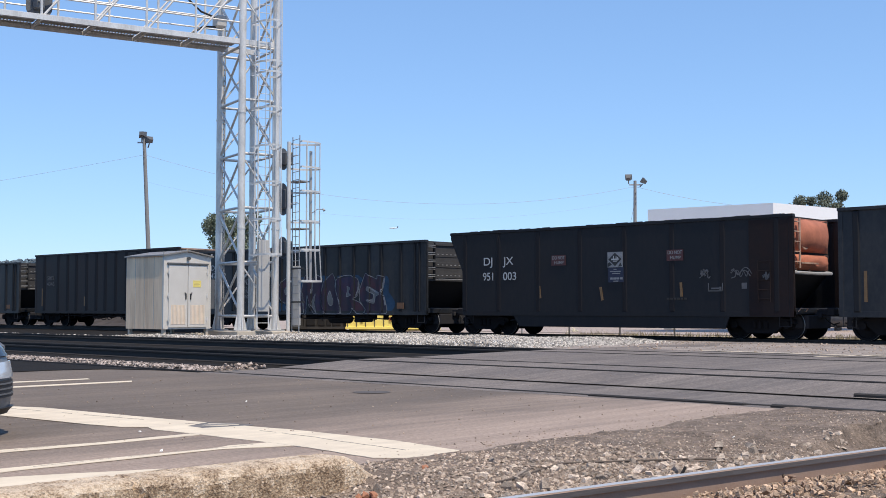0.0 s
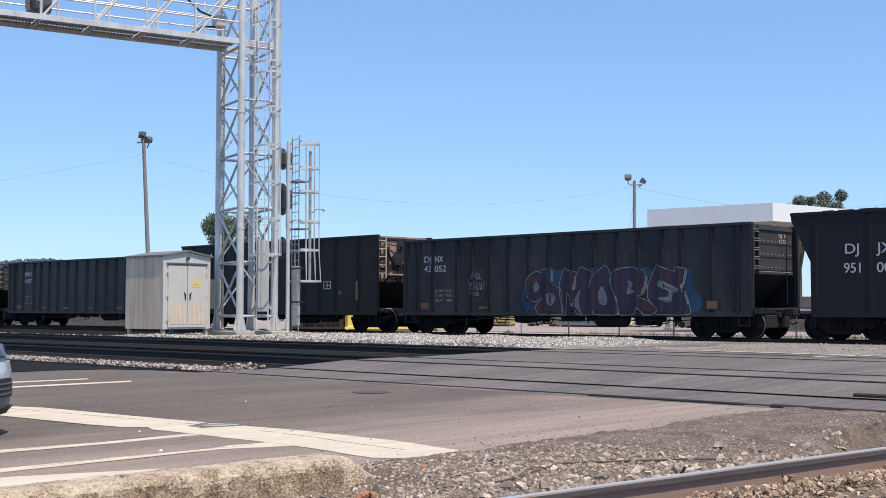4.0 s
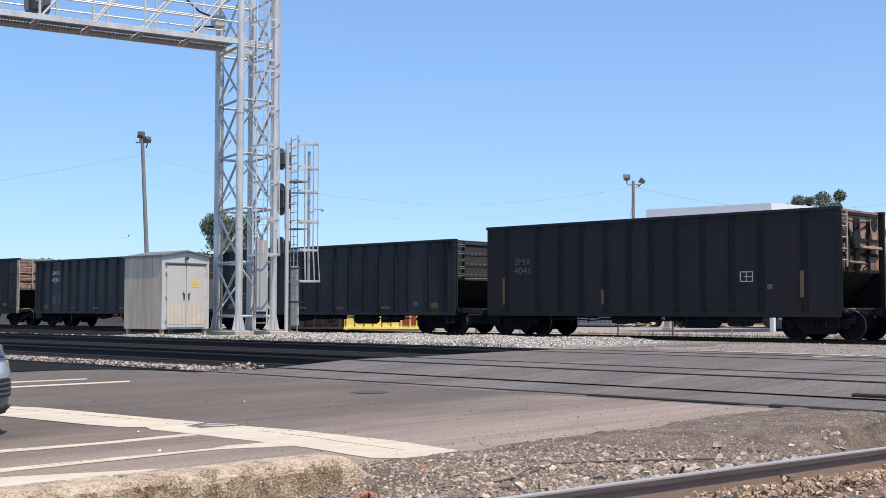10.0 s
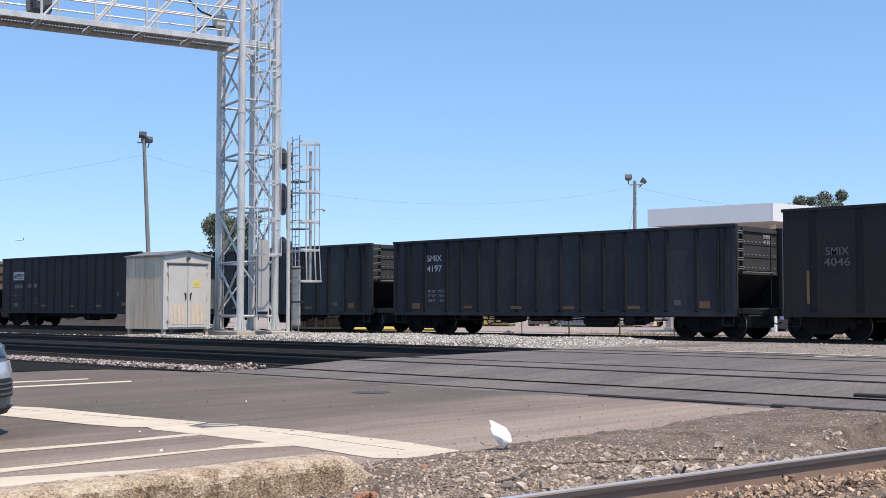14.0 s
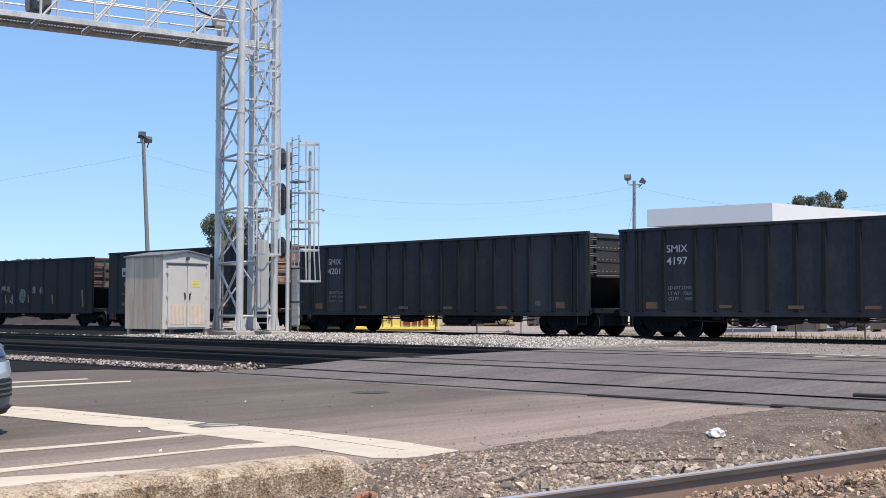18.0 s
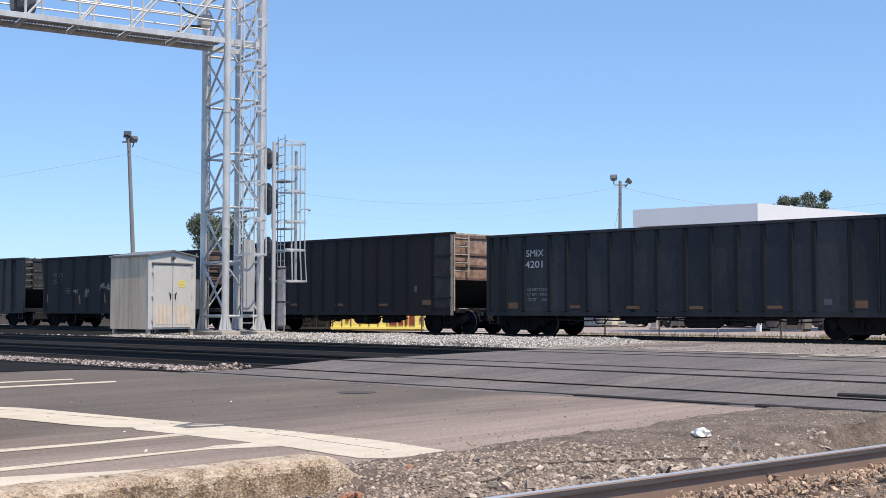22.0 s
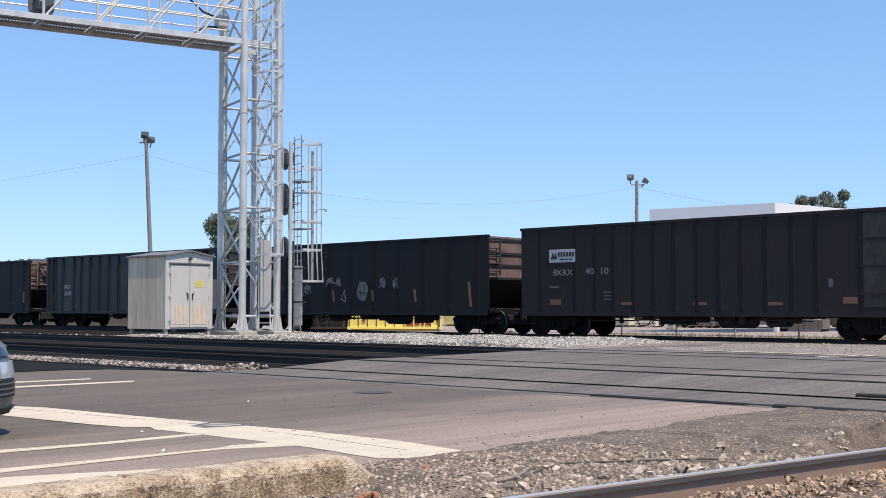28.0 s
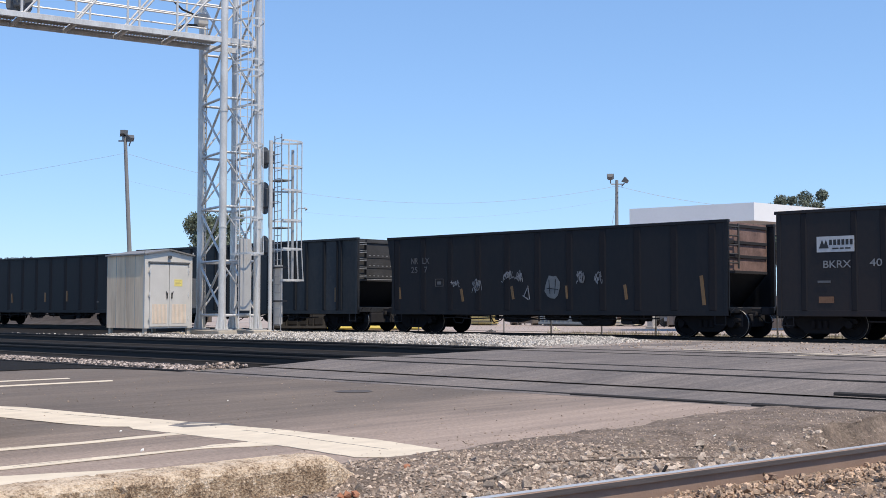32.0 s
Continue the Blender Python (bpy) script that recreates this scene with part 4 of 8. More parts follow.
def under_gear(car, L, z0, rnd):
    """Reservoirs, valves, levers and pipes of the air brake that hang between the trucks."""
    c = L * rnd.uniform(0.56, 0.66)
    s = Shape()
    s.lathe([(0.02, -0.70), (0.14, -0.66), (0.20, -0.55), (0.20, 0.55), (0.14, 0.66), (0.02, 0.70)], 14, "x")
    part("reservoir", s, M_UNDER, car, "", True, at=pose(c, 0.72, 0.53))
    s = Shape()
    s.box(c + 1.05, c + 1.75, 0.5, 1.0, 0.40, z0, 0.05).box(c + 1.8, c + 2.1, 0.55, 0.9, 0.50, z0 - 0.1, 0.04).rod((c + 1.2, 0.45, 0.46), (c + 1.6, 0.45, 0.46), 0.07, 8)
    part("brake_valve", s, M_UNDER, car)
    s = Shape()
    for k in range(7):
        x = 2.9 + (L - 5.8) * (k + rnd.uniform(0.2, 0.8)) / 7
        s.rod((x, 0.35, z0 - 0.1), (x + rnd.uniform(-0.1, 0.1), 0.36, rnd.uniform(0.42, 0.6)), 0.025, 6)
    part("pipe_hanger", s, M_UNDER, car)
    s = Shape()
    y = 0.34
    s.path([(2.7 + (L - 5.4) * k / 14, y, 0.57 + rnd.uniform(-0.035, 0.035)) for k in range(15)], 0.024, 6)
    part("train_line", s, M_UNDER, car)
    for k in range(4):
        x = 3.0 + (L - 6.5) * rnd.random()
        s = Shape()
        s.path([(x, 0.4, 0.60), (x + 0.12, 0.42, rnd.uniform(0.36, 0.46)), (x + 0.45, 0.42, rnd.uniform(0.38, 0.5)), (x + 0.6, 0.4, 0.62)], 0.022, 6)
        part("slack_hose", s, M_UNDER, car)
    s = Shape()
    x = L * rnd.uniform(0.3, 0.42)
    s.prism([(x, z0), (x + 0.1, 0.46), (x + 0.5, 0.42), (x + 1.15, 0.50), (x + 1.3, z0)], 0.55, 0.75)
    part("lever_bracket", s, M_UNDER, car)


def coal_end(car, x, high):
    """Grab irons, slotted tie plates and hand rail on the end of a ribbed coal car."""
    for k in range(5):
        z = 2.22 + (high - 2.5) * k / 4
        for dz in (0.0, 0.07):
            s = Shape()
            s.path([(x, 0.16, z + dz), (x + 0.14, 0.18, z + dz), (x + 0.14, 0.60, z + dz), (x, 0.62, z + dz)], 0.017, 6)
            part("grab_iron", s, M_GRABS, car, "worn grey grab iron")
    for y in (0.12, 0.66):
        s = Shape()
        s.box(x, x + 0.09, y - 0.03, y + 0.03, 2.05, high - 0.08, 0.006)
        part("end_post", s, M_RIB, car)
    for z in (2.28, 2.70, 3.12):
        if z > high - 0.3:
            continue
        s = Shape()
        s.box(x, x + 0.02, 0.75, WIDE - 0.2, z - 0.10, z + 0.10, 0.004)
        row = part("tie_plate", s, M_GREYEND, car)
        for q in range(9):
            y = 0.9 + q * 0.25
            s = Shape()
            s.box(x + 0.018, x + 0.028, y - 0.05, y + 0.05, z - 0.018, z + 0.018)
            part("slot", s, M_GRABS, row)
    s = Shape()
    s.path([(x + 0.05, 0.7, 2.1), (x + 0.22, 0.75, 2.12), (x + 0.22, WIDE - 0.7, 2.12), (x + 0.05, WIDE - 0.6, 2.1)], 0.02, 6)
    part("hand_rail", s, M_GRABS, car)
    s = Shape()
    s.rod((x + 0.18, WIDE - 0.9, 1.1), (x + 0.18, WIDE - 0.9, high - 0.3), 0.022, 6)
    part("end_rod", s, M_RIB, car)


def post_places(spec):
    """Where the side posts of a car stand, and how wide each is."""
    L, w = spec["len"], spec.get("rib_w", 0.21)
    xs = [x for x in spec.get("posts", ()) if x < L - 0.3] or [0.55 + (L - 1.1) * i / (spec["ribs"] - 1) for i in range(spec["ribs"])]
    low = spec.get("slope", 0.0)
    xs = [low + 0.12 if low and x < low + 0.3 else x for x in xs]
    near = lambda x: min([abs(x - o) for o in xs if o != x] + [9])
    return [(x, w if near(x) > 0.5 else 0.11) for x in xs]


def skin(spec):
    """How deep the side of a car lies behind its posts, at a place along it."""
    dep = 0.05 if spec["paint"] is M_BLACK else 0.02
    return lambda x: 0.0 if any(abs(x - p) < w * 0.38 for p, w in post_places(spec)) else dep


def freight_car(spec):
    L, H = spec["len"], spec["high"]
    paint, endmat, rnd = spec["paint"], spec["end"], random.Random(spec["seed"])
    z0 = spec.get("floor", 0.86)
    car = thing(spec.get("name", "gondola_car"), pose(spec["x"], SIDE_Y, RAIL_Z), spec["label"], "freight car", "cars of the freight train")
    slope = spec.get("slope", 0.0)
    dep = 0.05 if paint is M_BLACK else 0.02
    # sides
    if slope:
        outline = [(0.0, H), (0.02, H - 0.25), (slope, 2.35), (slope, z0 - 0.15), (L, z0 - 0.15), (L, H)]
    else:
        outline = [(0, H), (0, z0 - 0.15), (L, z0 - 0.15), (L, H)]
    posts = post_places(spec)
    cuts = [0.0] + [x for x, w in posts[1:-1]] + [L]
    for y in (dep, WIDE - 0.03 - dep):
        if y == dep and not slope:
            for a, b in zip(cuts, cuts[1:]):
                s = Shape()
                s.prism([(a, H), (a, z0 - 0.15), (b, z0 - 0.15), (b, H)], y, y + 0.03)
                part("side_panel", s, paint, car)
            continue
        s = Shape()
        s.prism(outline, y, y + 0.03)
        part("side_sheet", s, paint, car)
    for y0, y1 in ((-0.01, 0.16), (WIDE - 0.16, WIDE + 0.01)):
        s = Shape()
        s.box(-0.06 if spec.get("lip") else -0.01, L + 0.01, y0, y1, H - 0.10, H, 0.012)
        part("top_chord", s, paint, car)
        s = Shape()
        s.box(slope + 0.0, L, y0 + dep + 0.003, y1 - dep - 0.003, z0 - 0.156, z0 + 0.02, 0.003)
        part("side_sill", s, paint, car)
    # posts
    for y in (0.0, WIDE):
        f = 1 if y == 0 else -1
        for x, rw in posts:
            s = Shape()
            zt, zb = H - 0.10, z0 - 0.02
            a = y
            s.poly([(x - rw / 2, y + f * dep, zb), (x - rw * 0.32, a, zb + 0.05), (x + rw * 0.32, a, zb + 0.05), (x + rw / 2, y + f * dep, zb),
                    (x - rw / 2, y + f * dep, zt), (x - rw * 0.32, a, zt - 0.04), (x + rw * 0.32, a, zt - 0.04), (x + rw / 2, y + f * dep, zt)],
                   [(0, 1, 5, 4), (1, 2, 6, 5), (2, 3, 7, 6), (0, 3, 2, 1), (4, 5, 6, 7)])
            part("side_post", s, M_RIB if paint is M_BLACK else M_RIB2, car)
    # ends
    inset = spec.get("inset", 0.22)
    for e, x in ((0, slope + inset), (1, L - inset)):
        f = 1 if e else -1
        s = Shape()
        s.box(x - 0.02, x + 0.02, 0.13, WIDE - 0.13, 2.05, H - 0.03)
        # added dark sheet inside the end, so that its hollow reads as shade
        lo = Shape()
        lo.box(x - f * 0.95 - 0.02, x - f * 0.95 + 0.02, 0.10, WIDE - 0.10, z0 - 0.1, 2.08)
        part("added_end_backing", lo, M_RIB, car)
        w = part("end_wall", s, endmat if e else paint, car, spec.get("end_label", "") if e else "")
        for z in (2.1, H - 0.15) if paint is M_BLACK else (2.1, 2.6, 3.05, H - 0.15):
            q = Shape()
            q.box(x - 0.07 if not e else x + 0.02, x - 0.02 if not e else x + 0.07, 0.2, WIDE - 0.2, z - 0.05, z + 0.05, 0.008)
            part("end_stiffener", q, spec.get("stiff", endmat) if e else paint, w)
        s = Shape()
        s.poly([(x, 0.13, 2.05), (x, WIDE - 0.13, 2.05), (x - f * 1.1, WIDE - 0.13, z0), (x - f * 1.1, 0.13, z0), (x - f * 0.04, 0.13, 2.05), (x - f * 0.04, WIDE - 0.13, 2.05), (x - f * 1.14, WIDE - 0.13, z0), (x - f * 1.14, 0.13, z0)],
               [(0, 1, 2, 3), (7, 6, 5, 4), (0, 4, 5, 1), (1, 5, 6, 2), (2, 6, 7, 3), (3, 7, 4, 0)])
        part("slope_sheet", s, M_RIB, car)
        for y in (dep - 0.013, WIDE - 0.107 - dep):
            c = Shape()
            c.box(*((L - 0.14, L) if e else (slope, slope + 0.14)), y, y + 0.12, z0 - 0.152, H - 0.05, 0.004)
            part("corner_post", c, spec.get("corner", paint) if e else paint, car)
    if spec.get("bulge"):
        x, nn = L - inset + 0.03, 14
        for low, top, out in ((2.72, H - 0.08, 0.30), (2.16, 2.66, 0.24)):
            s = Shape()
            for j in range(nn + 1):
                y = 0.22 + (WIDE - 0.42) * j / nn
                for i in range(9):
                    dent = 0.05 * hill(y * 2, low + i, 1.3)
                    s.v.append((x + (out + dent) * math.sin(math.pi * j / nn) ** 0.5 * math.sin(math.pi * i / 8) ** 0.5, y, low + (top - low) * i / 8))
            s.f = [(j * 9 + i, j * 9 + i + 1, (j + 1) * 9 + i + 1, (j + 1) * 9 + i) for j in range(nn) for i in range(8)]
            part("bulged_end_sheet", s, spec["bulge"], car, "dented orange-red bulged end sheet", True)
        s = Shape()
        s.path([(x + 0.02, 0.3, 2.12), (x + 0.25, 0.4, 2.06), (x + 0.27, WIDE / 2, 2.05), (x + 0.25, WIDE - 0.5, 2.07), (x + 0.02, WIDE - 0.4, 2.12)], 0.055, 8)
        part("end_pipe", s, M_GALVD, car, "grey pipe across the end")
    # ladder at the near corner, brake wheel and end platform
    lm = spec.get("ladder", paint)
    if paint is M_BLACK:
        coal_end(car, L - inset + 0.02, H)
    else:
        ladder(car, L - 0.05, 0.12, spec.get("ladder_to", 0.55), 1.15 if spec.get("long_ladder") else 2.2, H - 0.1, lm, 7 if spec.get("long_ladder") else 5)
    ladder(car, slope + 0.05, 2.5, 2.93, 1.15, H - 0.1, paint, 7)
    bw = Shape()
    bw.lathe([(0.25, -0.012), (0.275, 0.0), (0.25, 0.012), (0.235, 0.0)], 20, "x")
    for a in range(5):
        bw.rod((0, 0, 0), (0, 0.25 * math.cos(a * 1.257), 0.25 * math.sin(a * 1.257)), 0.012, 5)
    bw.rod((-0.12, 0, 0), (0.03, 0, 0), 0.03, 8)
    if not spec.get("plain_end") and paint is not M_BLACK:
        part("brake_wheel", bw, spec.get("wheel", lm), car, at=pose(L - inset + 0.2, 1.15, 3.05))
    plat = Shape()
    plat.box(L - inset + 0.02, L - 0.02, 0.65, 1.75, 2.34, 2.39).box(L - inset + 0.04, L - inset + 0.1, 0.7, 0.78, 2.1, 2.36).box(L - inset + 0.04, L - inset + 0.1, 1.6, 1.68, 2.1, 2.36)
    if not spec.get("plain_end") and paint is not M_BLACK:
        part("brake_platform", plat, lm, car)
    for e, x in ((0, slope), (1, L)):
        f = 1 if e else -1
        es = Shape()
        es.box(min(x - f * 0.4, x), max(x - f * 0.4, x), 0.1, WIDE - 0.1, z0 - 0.08, z0 + 0.12, 0.012)
        part("end_sill", es, paint, car)
        gi = Shape()
        gi.path([(x + f * 0.02, 0.25, z0), (x + f * 0.10, 0.25, z0 + 0.1), (x + f * 0.10, 0.75, z0 + 0.1), (x + f * 0.02, 0.75, z0)], 0.014, 5)
        part("grab_iron", gi, lm, car)
        st = Shape()
        st.path([(x - f * 0.12, 0.06, z0 - 0.05), (x - f * 0.12, 0.06, 0.42), (x - f * 0.5, 0.06, 0.42), (x - f * 0.5, 0.06, z0 - 0.05)], 0.016, 5)
        part("stirrup_step", st, paint, car)
        dg = Shape()
        dg.box(min(x - f * 0.45, x + f * 0.1), max(x - f * 0.45, x + f * 0.1), 0.75, 2.3, 0.34, z0 - 0.1, 0.03)
        part("draft_gear", dg, M_UNDER, car)
        co = Shape()
        cy = WIDE / 2
        co.box(min(x - f * 0.5, x + f * 0.38), max(x - f * 0.5, x + f * 0.38), cy - 0.09, cy + 0.09, 0.76, 0.94, 0.02)
        co.box(min(x + f * 0.34, x + f * spec.get("reach", 0.66)), max(x + f * 0.34, x + f * spec.get("reach", 0.66)), cy - 0.17, cy + 0.17, 0.72, 0.99, 0.04)
        part("coupler", co, M_UNDER, car)
        ho = Shape()
        ho.path([(x + f * 0.05, cy + 0.25, 0.75), (x + f * 0.22, cy + 0.27, 0.55), (x + f * 0.40, cy + 0.22, 0.46), (x + f * 0.62, cy + 0.16, 0.52)], 0.022, 6)
        part("air_hose", ho, M_RUBBER, car)
    # floor, centre sill and brake gear
    s = Shape()
    s.box(slope + 0.3, L - 0.3, 0.12, WIDE - 0.12, z0 - 0.02, z0 + 0.04)
    part("floor_sheet", s, M_UNDER, car)
    s = Shape()
    s.box(slope - 0.2, L + 0.2, WIDE / 2 - 0.2, WIDE / 2 + 0.2, z0 - 0.19 if z0 > 0.8 else 0.5, z0 - 0.025, 0.02)
    part("centre_sill", s, M_UNDER, car)
    b1 = spec.get("belly", 0)
    if b1:
        for y in (0.05, WIDE - 0.12):
            s = Shape()
            s.prism([(3.0, z0), (3.35, b1), (L - 2.35, b1), (L - 2.15, z0)], y, y + 0.07)
            part("belly_plate", s, paint, car)
    s = Shape()
    c = L * rnd.uniform(0.44, 0.6)
    s.rod((c - 0.5, 0.8, 0.66), (c + 0.35, 0.8, 0.66), 0.16, 12)
    part("air_tank", s, M_UNDER, car)
    s = Shape()
    s.rod((c + 0.7, 0.7, 0.66), (c + 1.05, 0.7, 0.66), 0.13, 12).box(c + 1.1, c + 1.32, 0.55, 0.85, 0.52, 0.78, 0.03).rod((c + 1.0, 0.7, 0.66), (c + 1.9, 1.2, 0.6), 0.02, 6)
    part("brake_cylinder", s, M_UNDER, car)
    s = Shape()
    s.path([(3.3, 0.5, 0.68), (c - 1.5, 0.5, 0.62), (c, 0.55, 0.72), (L - 3.4, 0.5, 0.64)], 0.022, 6)
    part("brake_rod", s, M_UNDER, car)
    s = Shape()
    s.path([(2.6, 0.3, 0.74), (L * 0.4, 0.3, 0.76), (L - 2.6, 0.3, 0.74)], 0.03, 6)
    part("air_pipe", s, M_UNDER, car)
    under_gear(car, L, z0, rnd)
    for k in range(9):
        h = Shape()
        x = rnd.uniform(3.1, L - 3.1)
        w, y = rnd.uniform(0.05, 0.4), rnd.uniform(0.2, 1.1)
        zb = rnd.uniform(0.45, 0.72)
        h.box(x, x + w, y, y + 0.12, zb, z0, 0.01).rod((x, y, zb + 0.05), (x + rnd.uniform(0.3, 1.2), y + 0.05, zb + 0.12), 0.018, 5)
        part("brake_hanger", h, M_UNDER, car)
    for x in spec.get("trucks", (1.42 + slope, L - 1.38)):
        truck(car, x)
    # top edge wear
    if spec.get("ragged"):
        s = Shape()
        x = 0.0
        while x < L - 0.4:
            w = rnd.uniform(0.08, 0.5)
            s.box(x, min(x + w, L), 0.02, 0.09, H - 0.02, H + 0.028 * rnd.random() ** 2)
            x += w
        part("bent_top_edge", s, paint, car)
    on = skin(spec)
    for args in spec.get("amber", ()):
        plate("reflector", car, *args, M_AMBER, "amber reflector strip", y=-0.012, back=on(args[0]))
    for x, z, w, h, tilt in spec.get("strips", ()):
        plate("reflector", car, x, z, w, h, M_AMBER, "amber reflector strip", tilt, y=-0.012, back=on(x))
    for args in spec.get("orange", ()):
        plate("reflector", car, *args, M_ORANGE, "dull orange reflector plate", y=-0.012, back=on(args[0]))
    for args in spec.get("white", ()):
        plate("placard", car, *args, M_FADED, "small faded white placard", y=-0.010, back=on(args[0]))
    for text, x, z, w, h in spec.get("text", ()):
        letters(text, h, M_DIM if h < 0.15 else spec.get("ink", M_LETTER), car, pose(x, dep - 0.006, z) if paint is M_BLACK else pose(x, -0.006, z), "stencilled white lettering", wide=w)
    for x, z, w, h in spec.get("tags", ()):
        for i, (n, r) in enumerate(((13, 0.012), (9, 0.015), (15, 0.010))):
            scrawl(car, x + rnd.uniform(-0.03, 0.05), z, w * rnd.uniform(0.75, 1), h, rnd, spec.get("tag_paint"), n, r, on, 0.022 * i + 0.0006)
    return car


SMALL = lambda a, b, c, x=2.2: [("LD LMT " + a, x, 1.63, 0.9, 0.11), ("LT WT   " + b, x, 1.45, 0.9, 0.11), ("CU FT     " + c, x, 1.27, 0.9, 0.11)]
# where the side posts of the ribbed coal cars stand
COAL = (0.25, 0.68, 0.94, 1.74, 2.90, 3.65, 4.53, 5.45, 6.38, 7.30, 8.36, 9.28, 10.21, 11.09, 12.01, 12.74, 13.86, 14.66, 14.90)
SPECS = []
SPECS.append(dict(x=-15.36, len=14.9, high=3.92, paint=M_BLACK, end=M_GREYEND, ribs=11, seed=10, label="black steel gondola car with an amber reflector", amber=[(0.85, 1.6, 0.09, 0.9)]))
SPECS.append(dict(x=-30.87, len=14.1, trucks=(1.38, 12.75), high=3.84, paint=M_BLACK2, end=M_UNDER, corner=M_REDBROWN, ladder=M_TANRUST, ribs=8, rib_w=0.2, seed=11, tag_paint=M_FADED, slope=0.62, inset=0.36, bulge=M_RUST, belly=0.32,
                  ragged=True, end_label="dark end wall below an orange bulge", label="sooty black scrap gondola with slanted end and rusty orange end", reach=0.6,
                  text=[("DJ", 1.92, 2.69, 0.42, 0.30), ("JX", 2.90, 2.69, 0.5, 0.30), ("951", 1.95, 2.13, 0.5, 0.30), ("003", 2.97, 2.13, 0.62, 0.30)],
                  strips=[(4.36, 1.55, 0.09, 0.44, -6), (7.05, 1.47, 0.09, 0.46, -10), (10.2, 1.58, 0.09, 0.46, -3)], white=[(12.47, 1.67, 0.18, 0.19)], tags=[(11.07, 2.1, 0.36, 0.36), (12.32, 2.08, 0.8, 0.35), (13.2, 1.95, 0.3, 0.3)]))
SPECS.append(dict(x=-47.48, len=15.30, trucks=(1.44, 14.0), posts=COAL[:3] + (1.64,) + COAL[4:], high=3.66, paint=M_BLACK, end=M_GREYEND, ribs=13, rib_w=0.19, seed=12, label="black steel gondola car with large faded colourful graffiti",
                  text=[("DJ", 1.36, 2.86, 0.38, 0.25), ("NX", 1.95, 2.86, 0.42, 0.25), ("42", 1.36, 2.49, 0.38, 0.25), ("052", 2.03, 2.49, 0.6, 0.25)] + SMALL("212300", "73700", "4000"),
                  orange=[(1.21, 1.07, 0.5, 0.22), (4.3, 1.0, 0.5, 0.1), (13.9, 1.08, 0.38, 0.24)]))
SPECS.append(dict(x=-62.64, trucks=(1.08, 12.77), posts=(0.98, 2.42, 3.43, 4.33, 5.36, 6.31, 7.18, 8.15, 9.14, 10.16, 11.17, 12.59), len=13.7, high=3.98, paint=M_BROWN, end=M_TANRUST, ladder=M_LADDERW, wheel=M_UNDER, ribs=10, rib_w=0.3, seed=13, lip=True, inset=0.2, stiff=M_UNDER, floor=0.86, end_label="scuffed tan rusted end wall",
                  label="tall dark brown-black gondola car with scuffed tan end", ink=M_FADED, text=[("SMIX", 1.71, 2.64, 0.72, 0.24), ("4046", 1.71, 2.32, 0.8, 0.24)],
                  amber=[(0.8, 1.6, 0.09, 0.98), (5.22, 1.36, 0.12, 0.5), (12.48, 1.7, 0.11, 0.8)], white=[(11.43, 1.63, 0.18, 0.16)]))
SPECS.append(dict(x=-79.56, posts=COAL, len=15.3, high=3.63, paint=M_BLACK, end=M_GREYEND, ribs=14, rib_w=0.19, seed=14, label="black ribbed coal gondola car with white stencilled lettering",
                  text=[("SMIX", 2.25, 2.90, 0.78, 0.25), ("4197", 2.25, 2.50, 0.78, 0.25)] + SMALL("212400", "73600", "4000", 2.37),
                  orange=[(1.31, 1.07, 0.46, 0.22), (4.05, 1.02, 0.45, 0.1), (6.4, 1.0, 0.5, 0.1), (8.8, 0.99, 0.5, 0.1), (11.5, 1.0, 0.5, 0.1), (14.2, 1.08, 0.38, 0.22)], white=[(13.19, 1.15, 0.24, 0.17)]))
SPECS.append(dict(x=-96.25, posts=COAL, len=15.4, high=3.65, paint=M_BLACK, end=M_GREYEND, ribs=14, rib_w=0.19, seed=15, label="black ribbed coal gondola car with white stencilled lettering",
                  text=[("SMIX", 2.25, 2.92, 0.78, 0.25), ("4201", 2.25, 2.52, 0.78, 0.25)] + SMALL("212500", "73500", "4000", 2.37),
                  orange=[(1.31, 1.07, 0.46, 0.22), (4.05, 1.02, 0.45, 0.1), (6.4, 1.0, 0.5, 0.1), (8.8, 0.99, 0.5, 0.1), (11.5, 1.0, 0.5, 0.1), (14.2, 1.08, 0.38, 0.22)], white=[(13.19, 1.15, 0.24, 0.17)]))
SPECS.append(dict(x=-111.63, trucks=(1.15, 12.95), posts=(0.87, 2.41, 3.27, 4.03, 4.85, 5.65, 6.43, 7.26, 8.07, 8.85, 9.69, 10.56, 11.35, 12.72), len=13.75, high=3.87, paint=M_BROWN, end=M_PEEL, plain_end=True, stiff=M_MAUVE, ladder_to=0.95, corner=M_LADDERW, ladder=M_LADDERW, ribs=13, rib_w=0.2, seed=16, lip=True, inset=0.22, end_label="peeling white paint over red-brown end wall",
                  label="dark brown gondola car with a white placard and peeling end", ink=M_DIM, text=[("BKRX", 1.89, 2.22, 0.84, 0.22), ("40", 3.06, 2.24, 0.36, 0.22), ("10", 3.66, 2.24, 0.3, 0.22)],
                  orange=[(1.57, 1.19, 0.46, 0.19), (4.62, 1.13, 0.5, 0.1), (7.4, 1.12, 0.5, 0.1), (10.0, 1.11, 0.5, 0.1), (12.4, 1.2, 0.46, 0.19)], white=[(11.8, 1.72, 0.13, 0.24), (3.83, 1.52, 0.4, 0.04), (3.83, 1.40, 0.34, 0.04), (3.83, 1.28, 0.4, 0.04)]))
